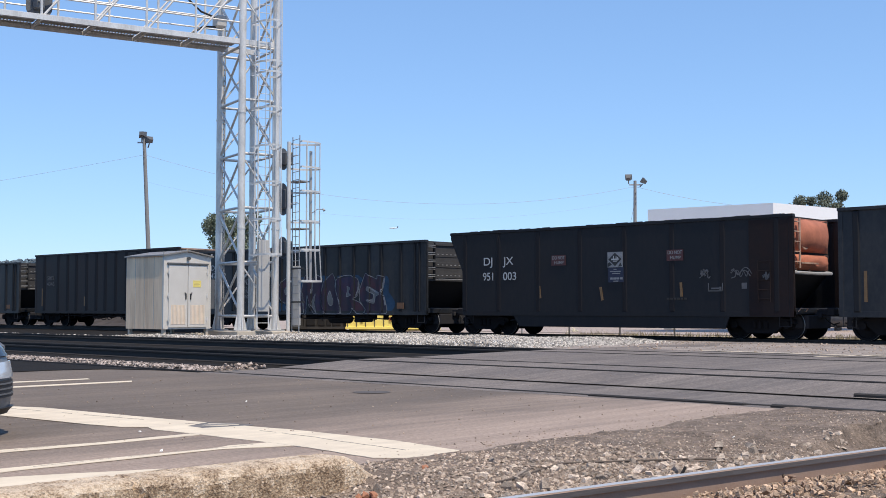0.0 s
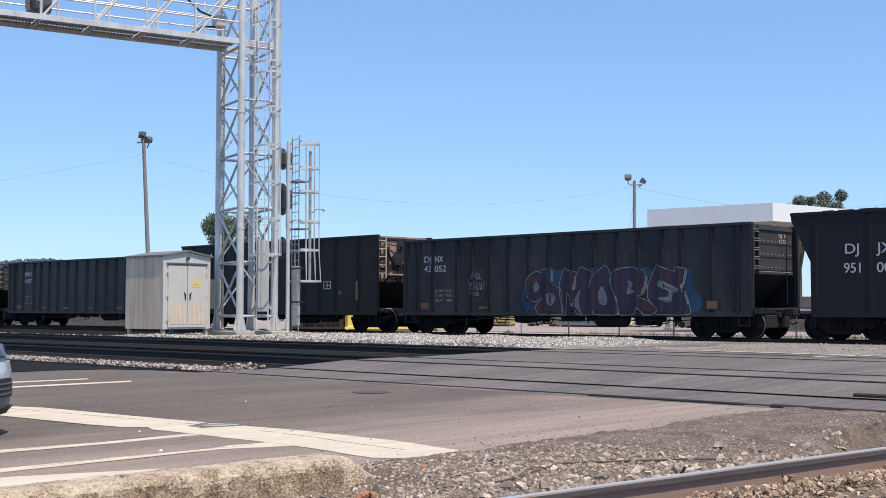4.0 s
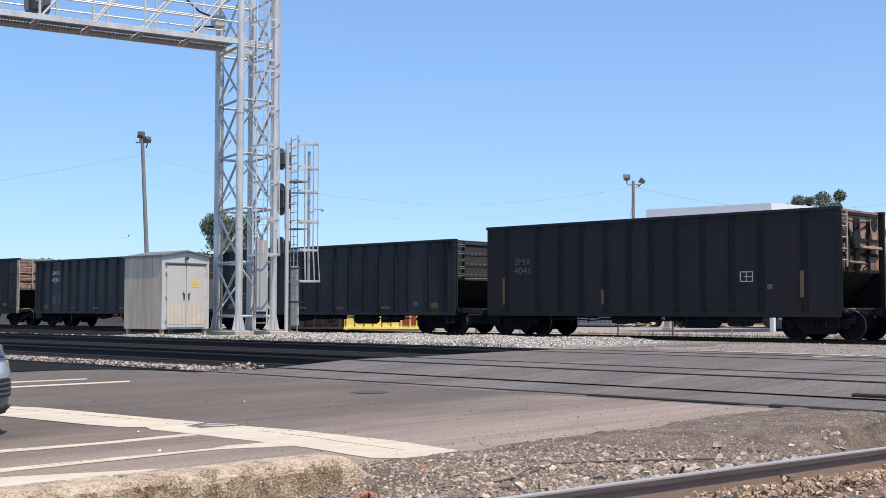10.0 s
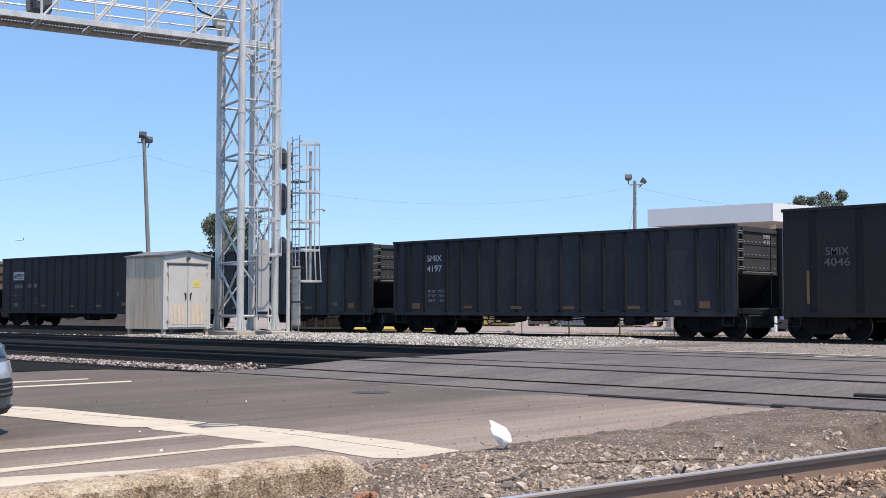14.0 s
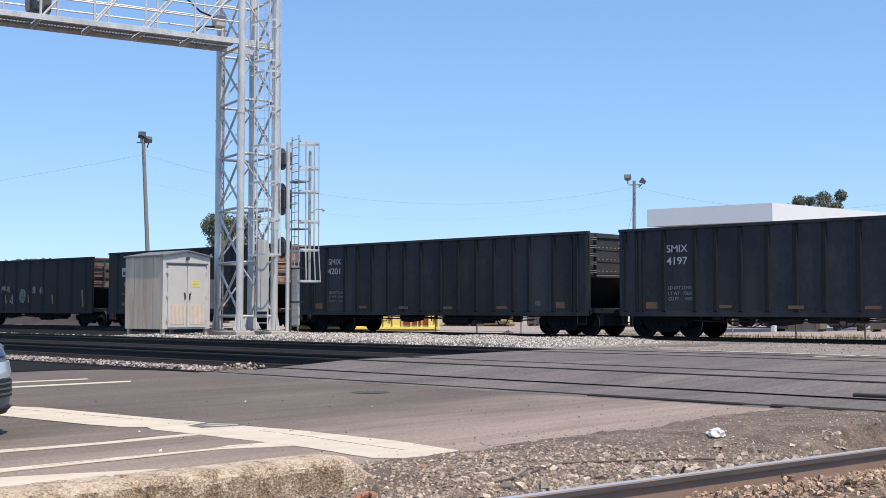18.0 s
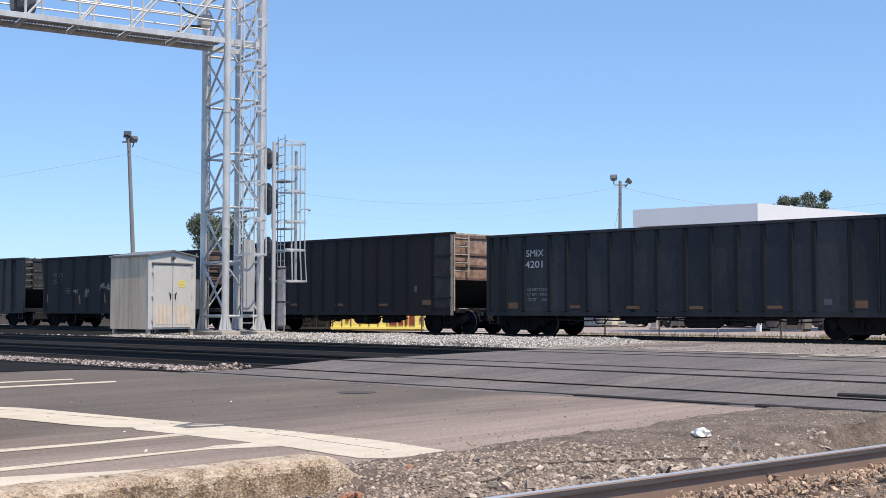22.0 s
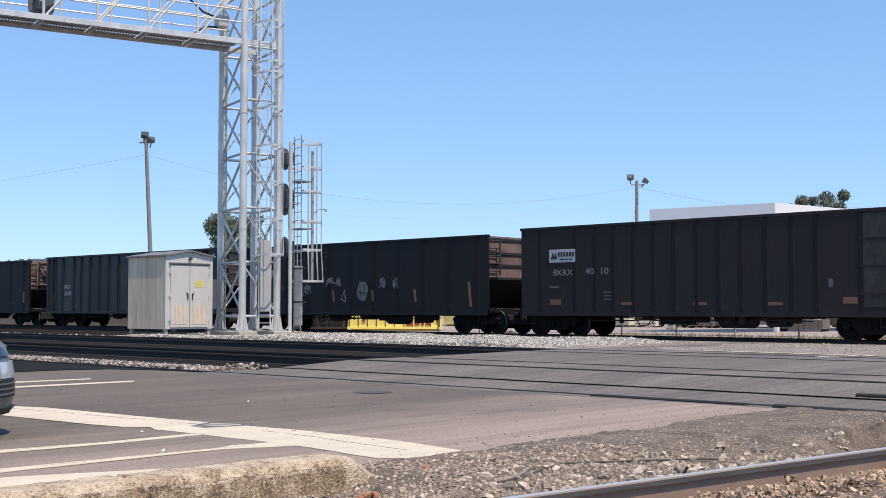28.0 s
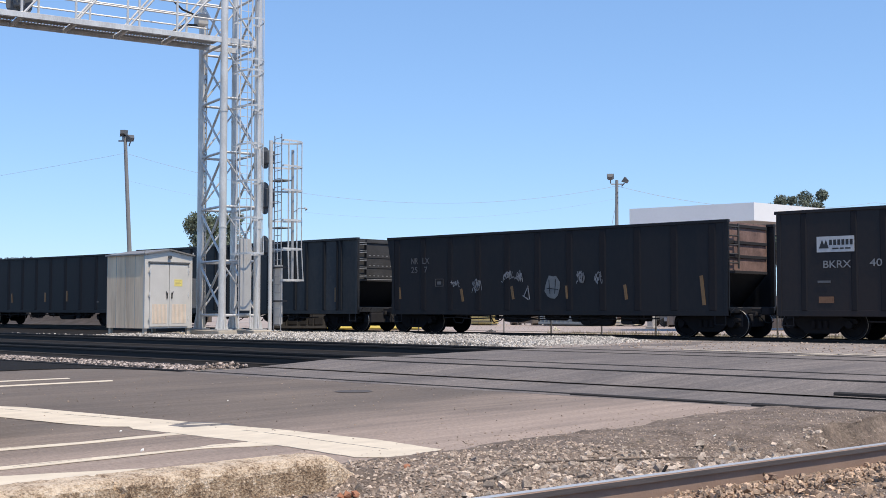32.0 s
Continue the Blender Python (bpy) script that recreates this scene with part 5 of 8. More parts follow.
SPECS.append(dict(x=-128.27, trucks=(1.05, 13.97), len=15.0, high=3.73, paint=M_BLACK2, end=M_MAUVE, ladder=M_GREYEND, plain_end=True, stiff=M_UNDER, ladder_to=0.8, ribs=11, rib_w=0.3, seed=17, inset=0.28, end_label="grey and tan rusted end wall", slope=0.25,
                  label="sooty black scrap gondola with white graffiti tags", ink=M_FADED, text=[("NR", 1.5, 2.75, 0.36, 0.24), ("LX", 2.1, 2.75, 0.36, 0.24), ("25", 1.5, 2.41, 0.34, 0.24), ("7", 2.1, 2.41, 0.16, 0.24)],
                  strips=[(0.7, 1.53, 0.11, 0.46, -8), (3.96, 1.43, 0.11, 0.48, -12), (6.38, 1.5, 0.11, 0.47, -10), (8.79, 1.5, 0.08, 0.45, -4), (11.22, 1.48, 0.11, 0.5, -8), (14.12, 1.51, 0.12, 0.94, -6)],
                  tags=[(3.62, 1.88, 0.5, 0.35), (4.69, 1.76, 0.5, 0.65), (6.2, 2.1, 0.6, 0.55), (6.7, 2.1, 0.4, 0.45), (9.42, 2.0, 0.42, 0.6), (10.11, 1.99, 0.4, 0.48)]))
SPECS.append(dict(x=-145.90, posts=COAL, len=15.89, high=3.83, paint=M_BLACK, end=M_GREYEND, ribs=14, rib_w=0.19, seed=18, label="black ribbed coal gondola car with small white lettering",
                  text=[("KNCX", 2.12, 2.15, 0.8, 0.22), ("212147", 2.14, 1.78, 1.0, 0.22)], amber=[(0.84, 1.56, 0.09, 0.6), (14.6, 1.5, 0.09, 0.6)], white=[(2.15, 1.28, 0.8, 0.07), (2.15, 1.10, 0.7, 0.07), (2.15, 0.93, 0.75, 0.07), (10.6, 1.1, 0.24, 0.17)]))
SPECS.append(dict(x=-162.86, len=15.3, high=3.72, paint=M_BLACK2, end=M_MAUVE, ladder=M_MAUVE, ribs=11, rib_w=0.3, seed=19, inset=0.28, label="sooty black scrap gondola with amber strips", end_label="rusty tan end wall",
                  strips=[(5.2, 1.5, 0.11, 0.5, -6), (8.59, 1.53, 0.11, 0.5, 2), (10.69, 1.58, 0.11, 0.55, 0), (14.77, 1.6, 0.12, 0.6, 0)], white=[(13.5, 1.27, 0.22, 0.08)]))
SPECS.append(dict(x=-179.66, posts=COAL, len=15.4, high=3.65, paint=M_BLACK, end=M_GREYEND, ribs=14, rib_w=0.19, seed=20, label="black ribbed coal gondola car at the tail of view"))
CARS = [freight_car(sp) for sp in SPECS]


# ---- markings of single cars ----
def curve(pts, n=5):
    """A closed line, rounded between its corners."""
    out = []
    k = len(pts)
    for i in range(k):
        p0, p1, p2, p3 = (pts[(i + j - 1) % k] for j in range(4))
        for s in range(n):
            u = s / n
            out.append(tuple(p1[a] + 0.5 * u * (0.55 * (p2[a] - p0[a]) + u * (2 * 0.55 * p0[a] - (6 - 0.55) * p1[a] + (6 - 2 * 0.55) * p2[a] - 0.55 * p3[a] + u * (-0.55 * p0[a] + (4 - 0.55) * p1[a] + (0.55 - 4) * p2[a] + 0.55 * p3[a]))) for a in (0, 1)))
    return out


def between(pts, x0, x1):
    """The part of an outline that lies between two uprights."""
    for lim, sgn in ((x0, 1), (x1, -1)):
        out = []
        for (ax, az), (bx, bz) in zip(pts, pts[1:] + pts[:1]):
            ia, ib = (ax - lim) * sgn >= 0, (bx - lim) * sgn >= 0
            if ia:
                out.append((ax, az))
            if ia != ib:
                out.append((lim, az + (bz - az) * (lim - ax) / (bx - ax)))
        pts = out
        if len(pts) < 3:
            return []
    return pts


def sprayed(name, spec, car, pts, material, lift, label=""):
    """A painted patch on the side of a car, laid over its panels and posts."""
    s = Shape()
    dep = 0.05 if spec["paint"] is M_BLACK else 0.02
    x = min(p[0] for p in pts) - 0.01
    spans = []
    for c, w in post_places(spec):
        if c + w / 2 > x:
            spans += [(x, max(c - w / 2, x), dep), (c - w * 0.36, c + w * 0.36, 0.0)]
            x = c + w / 2
    spans.append((x, spec["len"], dep))
    for a, b, y in spans:
        piece = between(pts, a, b) if b > a else []
        if piece:
            s.prism(piece, y - lift, y - lift + 0.001)
    return part(name, s, material, car, label)


def sprayed_line(parent, pts, lift, half, on, closed=True):
    return part("graffiti_outline", Shape().strip(pts, lambda x: on(x) - lift, half, closed), M_SPRAYW, parent)


# letters in metres along the side and above the rail: outline, gaps, coloured patches
V, MA, PL, NA, RU, TE = range(6)
LETTERS = []
LETTERS.append(([(7.0, 2.35), (7.02, 2.25), (6.73, 2.29), (6.43, 2.14), (6.26, 1.86), (6.28, 1.55), (6.42, 1.3), (6.68, 1.2), (7.04, 1.36), (6.88, 1.22), (6.71, 1.03), (6.86, 0.76), (7.89, 0.76), (7.91, 1.14), (7.83, 1.63), (7.51, 1.83), (7.41, 1.9), (7.41, 2.4), (7.18, 2.36)],
                [[(6.75, 1.92), (6.87, 1.73), (6.79, 1.58), (6.67, 1.59), (6.62, 1.76)], [(7.19, 1.46), (7.47, 1.48), (7.59, 1.29), (7.43, 1.09), (7.27, 1.2)]],
                [(MA, [(7.19, 1.33), (6.92, 1.22), (6.75, 1.03), (6.9, 0.79), (7.75, 0.79), (7.82, 1.05), (7.43, 1.05)]), (V, [(6.45, 2.08), (6.98, 2.2), (6.98, 1.95), (6.4, 1.85)])]))
LETTERS.append(([(7.79, 1.78), (7.9, 2.17), (8.03, 2.4), (8.13, 2.32), (8.53, 2.22), (8.44, 1.92), (8.42, 1.59), (8.52, 2.07), (8.72, 2.41), (9.2, 2.2), (9.08, 1.79), (9.05, 1.19), (9.15, 0.96), (9.33, 0.76), (8.58, 0.76), (8.27, 1.2), (8.14, 1.53), (8.06, 0.76), (7.93, 0.76), (7.83, 1.26)],
                [[(8.69, 1.61), (8.6, 1.2), (8.75, 0.78), (8.5, 1.02), (8.4, 1.15)]],
                [(MA, [(8.13, 2.27), (8.48, 2.19), (8.38, 1.59), (8.45, 1.14), (8.29, 1.25), (8.15, 1.56)]), (NA, [(8.74, 1.61), (9.14, 2.1), (9.04, 1.79), (9.01, 1.19), (9.1, 0.95), (8.79, 0.84), (8.68, 1.26)])]))
LETTERS.append(([(9.77, 2.44), (9.93, 2.24), (9.99, 2.04), (9.97, 1.72), (10.2, 1.31), (10.28, 1.07), (10.28, 0.76), (9.37, 0.76), (9.12, 1.02), (9.05, 1.25), (9.07, 1.67), (9.2, 2.02), (9.47, 2.26)],
                [[(9.62, 1.71), (9.82, 1.31), (9.78, 1.13), (9.65, 1.09), (9.52, 1.19), (9.48, 1.46)]],
                [(MA, [(9.1, 1.61), (9.44, 1.84), (9.46, 1.43), (9.5, 1.02), (9.62, 0.79), (9.38, 0.79), (9.15, 1.05)])]))
LETTERS.append(([(9.99, 2.13), (10.15, 2.24), (10.51, 2.34), (10.89, 2.35), (11.07, 2.29), (11.32, 2.21), (11.45, 1.98), (11.43, 1.7), (11.31, 1.47), (11.09, 1.36), (11.49, 1.21), (11.8, 0.93), (11.66, 0.76), (11.3, 0.76), (11.05, 0.98), (10.87, 0.76), (10.3, 0.76), (10.27, 1.25), (10.08, 1.54), (9.95, 1.83)],
                [[(10.7, 1.89), (10.86, 1.82), (10.79, 1.6), (10.95, 1.53), (10.65, 1.46), (10.72, 1.71)]],
                [(NA, [(10.15, 2.17), (10.86, 2.3), (11.06, 2.23), (11.06, 1.73), (10.56, 1.62), (10.14, 2.01)]), (MA, [(10.83, 1.37), (11.47, 1.19), (11.74, 0.94), (11.64, 0.79), (11.35, 0.79), (11.07, 1.07)])]))
LETTERS.append(([(11.81, 2.4), (11.99, 2.34), (12.49, 2.17), (12.51, 2.32), (12.96, 2.23), (12.87, 1.79), (12.78, 1.54), (12.92, 1.46), (13.04, 1.12), (13.03, 0.77), (11.8, 0.77), (11.82, 0.93), (11.51, 1.24), (11.45, 1.41), (11.48, 1.75), (11.61, 2.03)],
                [[(11.87, 1.72), (11.95, 1.87), (12.67, 1.58), (12.42, 1.46), (12.33, 1.17), (11.85, 1.29), (12.24, 1.34), (12.30, 1.54)]],
                [(MA, [(12.02, 2.30), (12.49, 2.14), (12.53, 2.26), (12.9, 2.19), (12.76, 1.65), (12.04, 1.93)]), (V, [(11.5, 1.72), (11.8, 1.86), (11.83, 1.29), (11.58, 1.27)])]))
CLOUDS = [[(7.45, 2.3), (7.94, 2.3), (7.79, 1.8), (7.45, 1.84)], [(9.07, 2.35), (9.4, 2.36), (9.5, 2.27), (9.21, 2.05)], [(10.15, 2.33), (10.41, 2.36), (10.31, 2.29), (10.09, 2.18)],
          [(11.1, 2.36), (11.38, 2.34), (11.65, 2.18), (11.47, 1.98), (11.31, 2.22)], [(6.21, 1.9), (6.25, 1.27), (6.68, 1.16), (6.72, 1.02), (6.82, 0.78), (6.2, 0.89), (6.05, 1.21)],
          [(12.96, 2.27), (13.15, 2.22), (13.22, 1.97), (13.18, 1.67), (13.37, 1.45), (13.54, 1.23), (13.51, 1.01), (13.28, 0.82), (13.0, 0.78), (13.0, 1.12), (12.86, 1.51)]]
c2, on2 = CARS[2], skin(SPECS[2])
for pts in CLOUDS:
    sprayed("graffiti_cloud", SPECS[2], c2, curve(pts), M_SPRAY[TE], 0.003, "blue sprayed cloud behind the letters")
for i, (form, holes, patches) in enumerate(LETTERS):
    line = curve(form)
    sprayed("graffiti_letter", SPECS[2], c2, line, M_SPRAY[PL], 0.0045, "dark sprayed graffiti letter")
    for k, pts in patches:
        sprayed("graffiti_shade", SPECS[2], c2, curve(pts), M_SPRAY[k], 0.006, "coloured fade in the letter")
    sprayed_line(c2, line, 0.010, 0.013, on2)
    for ring in holes:
        sprayed("graffiti_gap", SPECS[2], c2, curve(ring), M_SPRAYG, 0.0075)
        sprayed_line(c2, curve(ring), 0.011, 0.014, on2)
# broad light edges that give the letters depth
for pts in ([(7.46, 2.36), (7.47, 1.92)], [(8.50, 2.1), (8.44, 1.62)], [(11.40, 2.05), (11.38, 1.75), (11.22, 1.46)], [(12.93, 2.2), (12.76, 1.62)], [(12.9, 1.42), (13.0, 1.1)], [(12.02, 1.84), (12.62, 1.58)], [(11.95, 1.31), (12.3, 1.26)]):
    sprayed_line(c2, [(ax + (bx - ax) * k / 6, az + (bz - az) * k / 6) for (ax, az), (bx, bz) in zip(pts, pts[1:]) for k in range(7)], 0.012, 0.035, on2, False)
# small tag: two rows of spiky letters inside a wobbling line
TAG = [[(0, 0), (0.05, 1), (0.35, 0.3), (0.6, 1), (0.7, 0)], [(0.8, 0), (0.85, 1), (1.2, 0.7), (1.15, 0.1), (0.8, 0)], [(1.35, 1), (1.3, 0.05), (1.75, 0.0)]]
TAG2 = [[(0, 1), (0.3, 0.5), (0.25, 0)], [(0.25, 0.5), (0.6, 1)], [(1.1, 1), (0.75, 0.9), (0.8, 0.5), (1.05, 0.5), (0.75, 0.1), (1.15, 0.0)], [(1.3, 0), (1.35, 1), (1.7, 0.8), (1.4, 0.5), (1.75, 0)], [(1.9, 0), (2.15, 1), (2.4, 0)], [(2.6, 1), (2.55, 0)], [(2.6, 0.5), (3.0, 0.55)], [(3.05, 1), (3.0, 0)]]
for rows, x, z, w, h in ((TAG, 3.70, 2.06, 0.27, 0.26), (TAG2, 3.58, 1.66, 0.215, 0.30), (TAG2[:4], 3.72, 1.44, 0.16, 0.15)):
    for stroke in rows:
        pts = [(x + (ax + (bx - ax) * k / 5) * w, z + (az + (bz - az) * k / 5) * h) for (ax, az), (bx, bz) in zip(stroke, stroke[1:]) for k in range(6)]
        part("graffiti_tag", Shape().strip(pts, lambda q: on2(q) - 0.008, 0.013), M_SPRAYW, c2, "white sprayed graffiti tag")
ring = [(3.92 + 0.38 * math.cos(a) * (1 + 0.22 * math.sin(9 * a)), 1.85 + 0.52 * math.sin(a) * (1 + 0.2 * math.cos(7 * a))) for a in [k * 0.0655 for k in range(96)]]
part("graffiti_tag", Shape().strip(ring, lambda q: on2(q) - 0.008, 0.009, True), M_FADED, c2, "white sprayed graffiti tag")

c1 = CARS[1]
for x, z in ((5.21, 2.66), (9.97, 2.7)):
    p = plate("warning_sign", c1, x, z, 0.62, 0.36, M_SIGNRED, "faded red warning sign", y=-0.008)
    letters("DO NOT", 0.12, M_DIM, p, pose(0, -0.012, 0.085), wide=0.54)
    letters("HUMP", 0.11, M_DIM, p, pose(0.02, -0.012, -0.085), wide=0.40)
p = plate("emblem_panel", c1, 7.62, 2.62, 0.62, 0.52, M_DIM, "chipped white square emblem panel", y=-0.008)
for pts in ([(0.0, 0.235), (0.27, 0.01), (0.0, -0.22), (-0.27, 0.01)], [(-0.30, -0.25), (-0.12, -0.17), (-0.22, -0.08), (-0.30, -0.12)], [(0.13, -0.24), (0.29, -0.22), (0.22, -0.10)]):
    b = Shape()
    b.prism(pts, -0.012, -0.009)
    part("emblem_mark", b, M_TRIM, p)
for x, z, w, h in ((0.0, 0.01, 0.30, 0.05), (-0.06, 0.07, 0.03, 0.12), (0.05, 0.06, 0.03, 0.10), (0.11, 0.03, 0.03, 0.12), (0.0, -0.05, 0.16, 0.03)):
    b = Shape()
    b.box(x - w / 2, x + w / 2, -0.015, -0.011, z - h / 2, z + h / 2)
    part("emblem_bar", b, M_LETTER, p)
p = plate("emblem_panel", c1, 7.65, 2.10, 0.62, 0.50, M_SIGNBLUE, "faded dark blue emblem panel", y=-0.008)
for x, z, w, h in ((-0.03, 0.19, 0.12, 0.03), (-0.02, 0.12, 0.44, 0.03), (0.02, 0.05, 0.32, 0.03), (-0.18, -0.12, 0.10, 0.07), (-0.05, -0.12, 0.11, 0.07), (0.08, -0.12, 0.11, 0.07), (0.22, -0.12, 0.11, 0.07), (0.0, -0.21, 0.2, 0.03)):
    b = Shape()
    b.box(x - w / 2, x + w / 2, -0.012, -0.009, z - h / 2, z + h / 2)
    part("text_bar", b, M_DIM, p)
for x, z, w, h in ((11.45, 1.52, 0.52, 0.03), (11.20, 1.64, 0.03, 0.26), (11.70, 1.64, 0.03, 0.26), (11.45, 1.60, 0.30, 0.05), (11.62, 1.60, 0.08, 0.10)):
    plate("stencil_mark", c1, x, z, w, h, M_FADED)
for k in range(6):
    plate("stencil_mark", c1, 9.70 + 0.13 * k, 1.28, 0.09, 0.07, M_SCUFF)
c3 = CARS[3]
for x, z, w, h in ((10.64, 2.1, 0.44, 0.03), (10.64, 1.8, 0.44, 0.03), (10.43, 1.95, 0.03, 0.3), (10.85, 1.95, 0.03, 0.3), (10.64, 1.95, 0.03, 0.3), (10.7, 1.95, 0.3, 0.03)):
    plate("stencil_mark", c3, x, z, w, h, M_LETTER)
c6 = CARS[6]
p = plate("logo_placard", c6, 1.86, 2.82, 1.14, 0.46, M_LETTER, "white rectangular company placard", y=-0.012)
b = Shape()
b.prism([(-0.50, -0.12), (-0.40, 0.14), (-0.34, -0.02), (-0.28, 0.14), (-0.2, -0.12)], -0.018, -0.013)
part("logo_mark", b, M_TRIM, p)
for x, z, w, h in [(-0.14 + 0.125 * k, 0.05, 0.085, 0.16) for k in range(6)] + [(0.0, -0.13, 0.2, 0.045), (0.2, -0.13, 0.12, 0.045), (0.38, -0.13, 0.16, 0.045)]:
    b = Shape()
    b.box(x - w / 2, x + w / 2, -0.018, -0.013, z - h / 2, z + h / 2)
    part("logo_bar", b, M_TRIM, p)
plate("stencil_mark", c6, 1.5, 1.72, 0.4, 0.07, M_FADED)
c7 = CARS[7]
s = Shape()
s.prism([(0.36 * math.cos(k * 0.5) * (0.92 + 0.12 * math.sin(k * 2)), 0.45 * math.sin(k * 0.5) * (0.92 + 0.1 * math.cos(k * 3))) for k in range(12)], -0.004, 0.0)
part("graffiti_blob", s, M_SPRAYG, c7, "grey sprayed graffiti blob", at=pose(8.18, 0, 1.68))
for k, (x, z, a) in enumerate(((8.05, 1.7, 85), (8.3, 1.7, 95), (8.18, 1.62, 5))):
    plate("graffiti_stroke", c7, x, z, 0.5, 0.025, M_BLACK2, "", a, y=-0.010)
for x, z, l, a in ((7.0, 1.55, 0.4, -62), (7.12, 1.5, 0.5, 80), (6.98, 1.32, 0.3, 30)):
    plate("graffiti_stroke", c7, x, z, l, 0.035, M_SPRAYW, "", a, y=-0.006)
for x, z, w, h in ((2.8, 2.05, 0.4, 0.02), (2.8, 1.78, 0.4, 0.02), (2.6, 1.91, 0.02, 0.28), (3.0, 1.91, 0.02, 0.28), (2.8, 1.9, 0.2, 0.12)):
    plate("stencil_mark", c7, x, z, w, h, M_FADED)

# scuffed plate at the end of the brown car's side, with patches
s = Shape()
s.box(12.72, 13.62, 0.004, 0.019, 1.0, 3.72, 0.004)
part("end_side_plate", s, M_SCUFF, c6, "scuffed grey-brown side plate")
for z in (1.35, 2.15, 2.95):
    s = Shape()
    s.box(12.70, 13.64, -0.006, 0.012, z, z + 0.07, 0.005)
    part("plate_band", s, M_BROWN, c6)


def end_gear(car, x, seed, m1, m2):
    """Brake rigging, brackets and braces on the end of a car."""
    r = random.Random(seed)
    for k in range(3):
        y = 0.75 + k * 0.75
        s = Shape()
        s.box(x, x + 0.10, y - 0.05, y + 0.05, 2.0, 3.5 + 0.2 * r.random(), 0.008)
        part("end_post", s, m1, car)
    s = Shape()
    s.path([(x + 0.12, 0.6, 3.5), (x + 0.14, 0.9, 2.9), (x + 0.12, 1.2, 2.5), (x + 0.12, 1.3, 2.1)], 0.03, 6)
    part("brake_chain", s, m2, car)
    s = Shape()
    s.box(x + 0.02, x + 0.2, 1.0, 1.35, 2.75, 3.15, 0.02)
    part("brake_housing", s, m2, car)
    s = Shape()
    s.path([(x + 0.1, 0.55, 2.15), (x + 0.26, 0.55, 2.3), (x + 0.26, 1.7, 2.3), (x + 0.1, 1.7, 2.15)], 0.02, 6)
    part("grab_rail", s, m1, car)
    s = Shape()
    s.path([(x + 0.05, 0.6, 3.62), (x + 0.18, 1.2, 3.55), (x + 0.05, 2.4, 3.62)], 0.025, 6)
    part("top_grab", s, m1, car)


s = Shape()
s.box(13.44, 13.56, 0.16, WIDE - 0.16, 3.78, 3.86, 0.01)
part("end_cap", s, M_LADDERW, c6, "cream peeling cap along the end wall")
end_gear(CARS[3], 13.7 - 0.18, 1, M_UNDER, M_UNDER)
end_gear(CARS[9], 15.3 - 0.26, 3, M_UNDER, M_UNDER)
for k, rows in ((2, ("DJ  X", "42 52")), (5, ("SMIX", "4201")), (4, ("SMIX", "4197"))):
    for text, z in zip(rows, (3.30, 3.12)):
        letters(text, 0.13, M_LETTER, CARS[k], pose(SPECS[k]["len"] - 0.165, 2.35, z, 0, 0, 90), "small white lettering on the end", wide=0.5)

# rust-stained end panel and side grab ladder of the scrap car, second brake wheel of the brown car
s = Shape()
s.box(12.62, 13.94, 0.008, 0.019, 0.72, 3.70, 0.003)
part("end_side_panel", s, M_REDBROWN, c1, "rust-stained red-brown side panel")
s = Shape()
for x in (12.95, 13.36):
    s.rod((x, -0.05, 1.15), (x, -0.05, 2.45), 0.016, 6)
side_ladder = part("side_ladder", s, M_REDBROWN, c1, "dark red-brown side ladder")
for k in range(5):
    s = Shape()
    s.rod((12.95, -0.05, 1.25 + k * 0.29), (13.36, -0.05, 1.25 + k * 0.29), 0.014, 6)
    part("rung", s, M_REDBROWN, side_ladder)
s = Shape()
s.lathe([(0.22, -0.012), (0.245, 0.0), (0.22, 0.012), (0.205, 0.0)], 20, "x")
for a in range(5):
    s.rod((0, 0, 0), (0, 0.22 * math.cos(a * 1.257), 0.22 * math.sin(a * 1.257)), 0.012, 5)
part("brake_wheel", s, M_UNDER, CARS[3], at=pose(13.72, 2.35, 3.55))
s = Shape()
s.box(13.55, 13.74, 1.5, 2.9, 2.78, 2.86, 0.01)
part("end_platform", s, M_LADDERW, CARS[3], "cream end platform")
for y0, y1 in ((0.15, 0.34), (1.28, 1.62)):
    s = Shape()
    s.box(13.53, 13.58, y0, y1, 2.08, 3.7, 0.008)
    part("end_panel", s, M_UNDER, CARS[3])


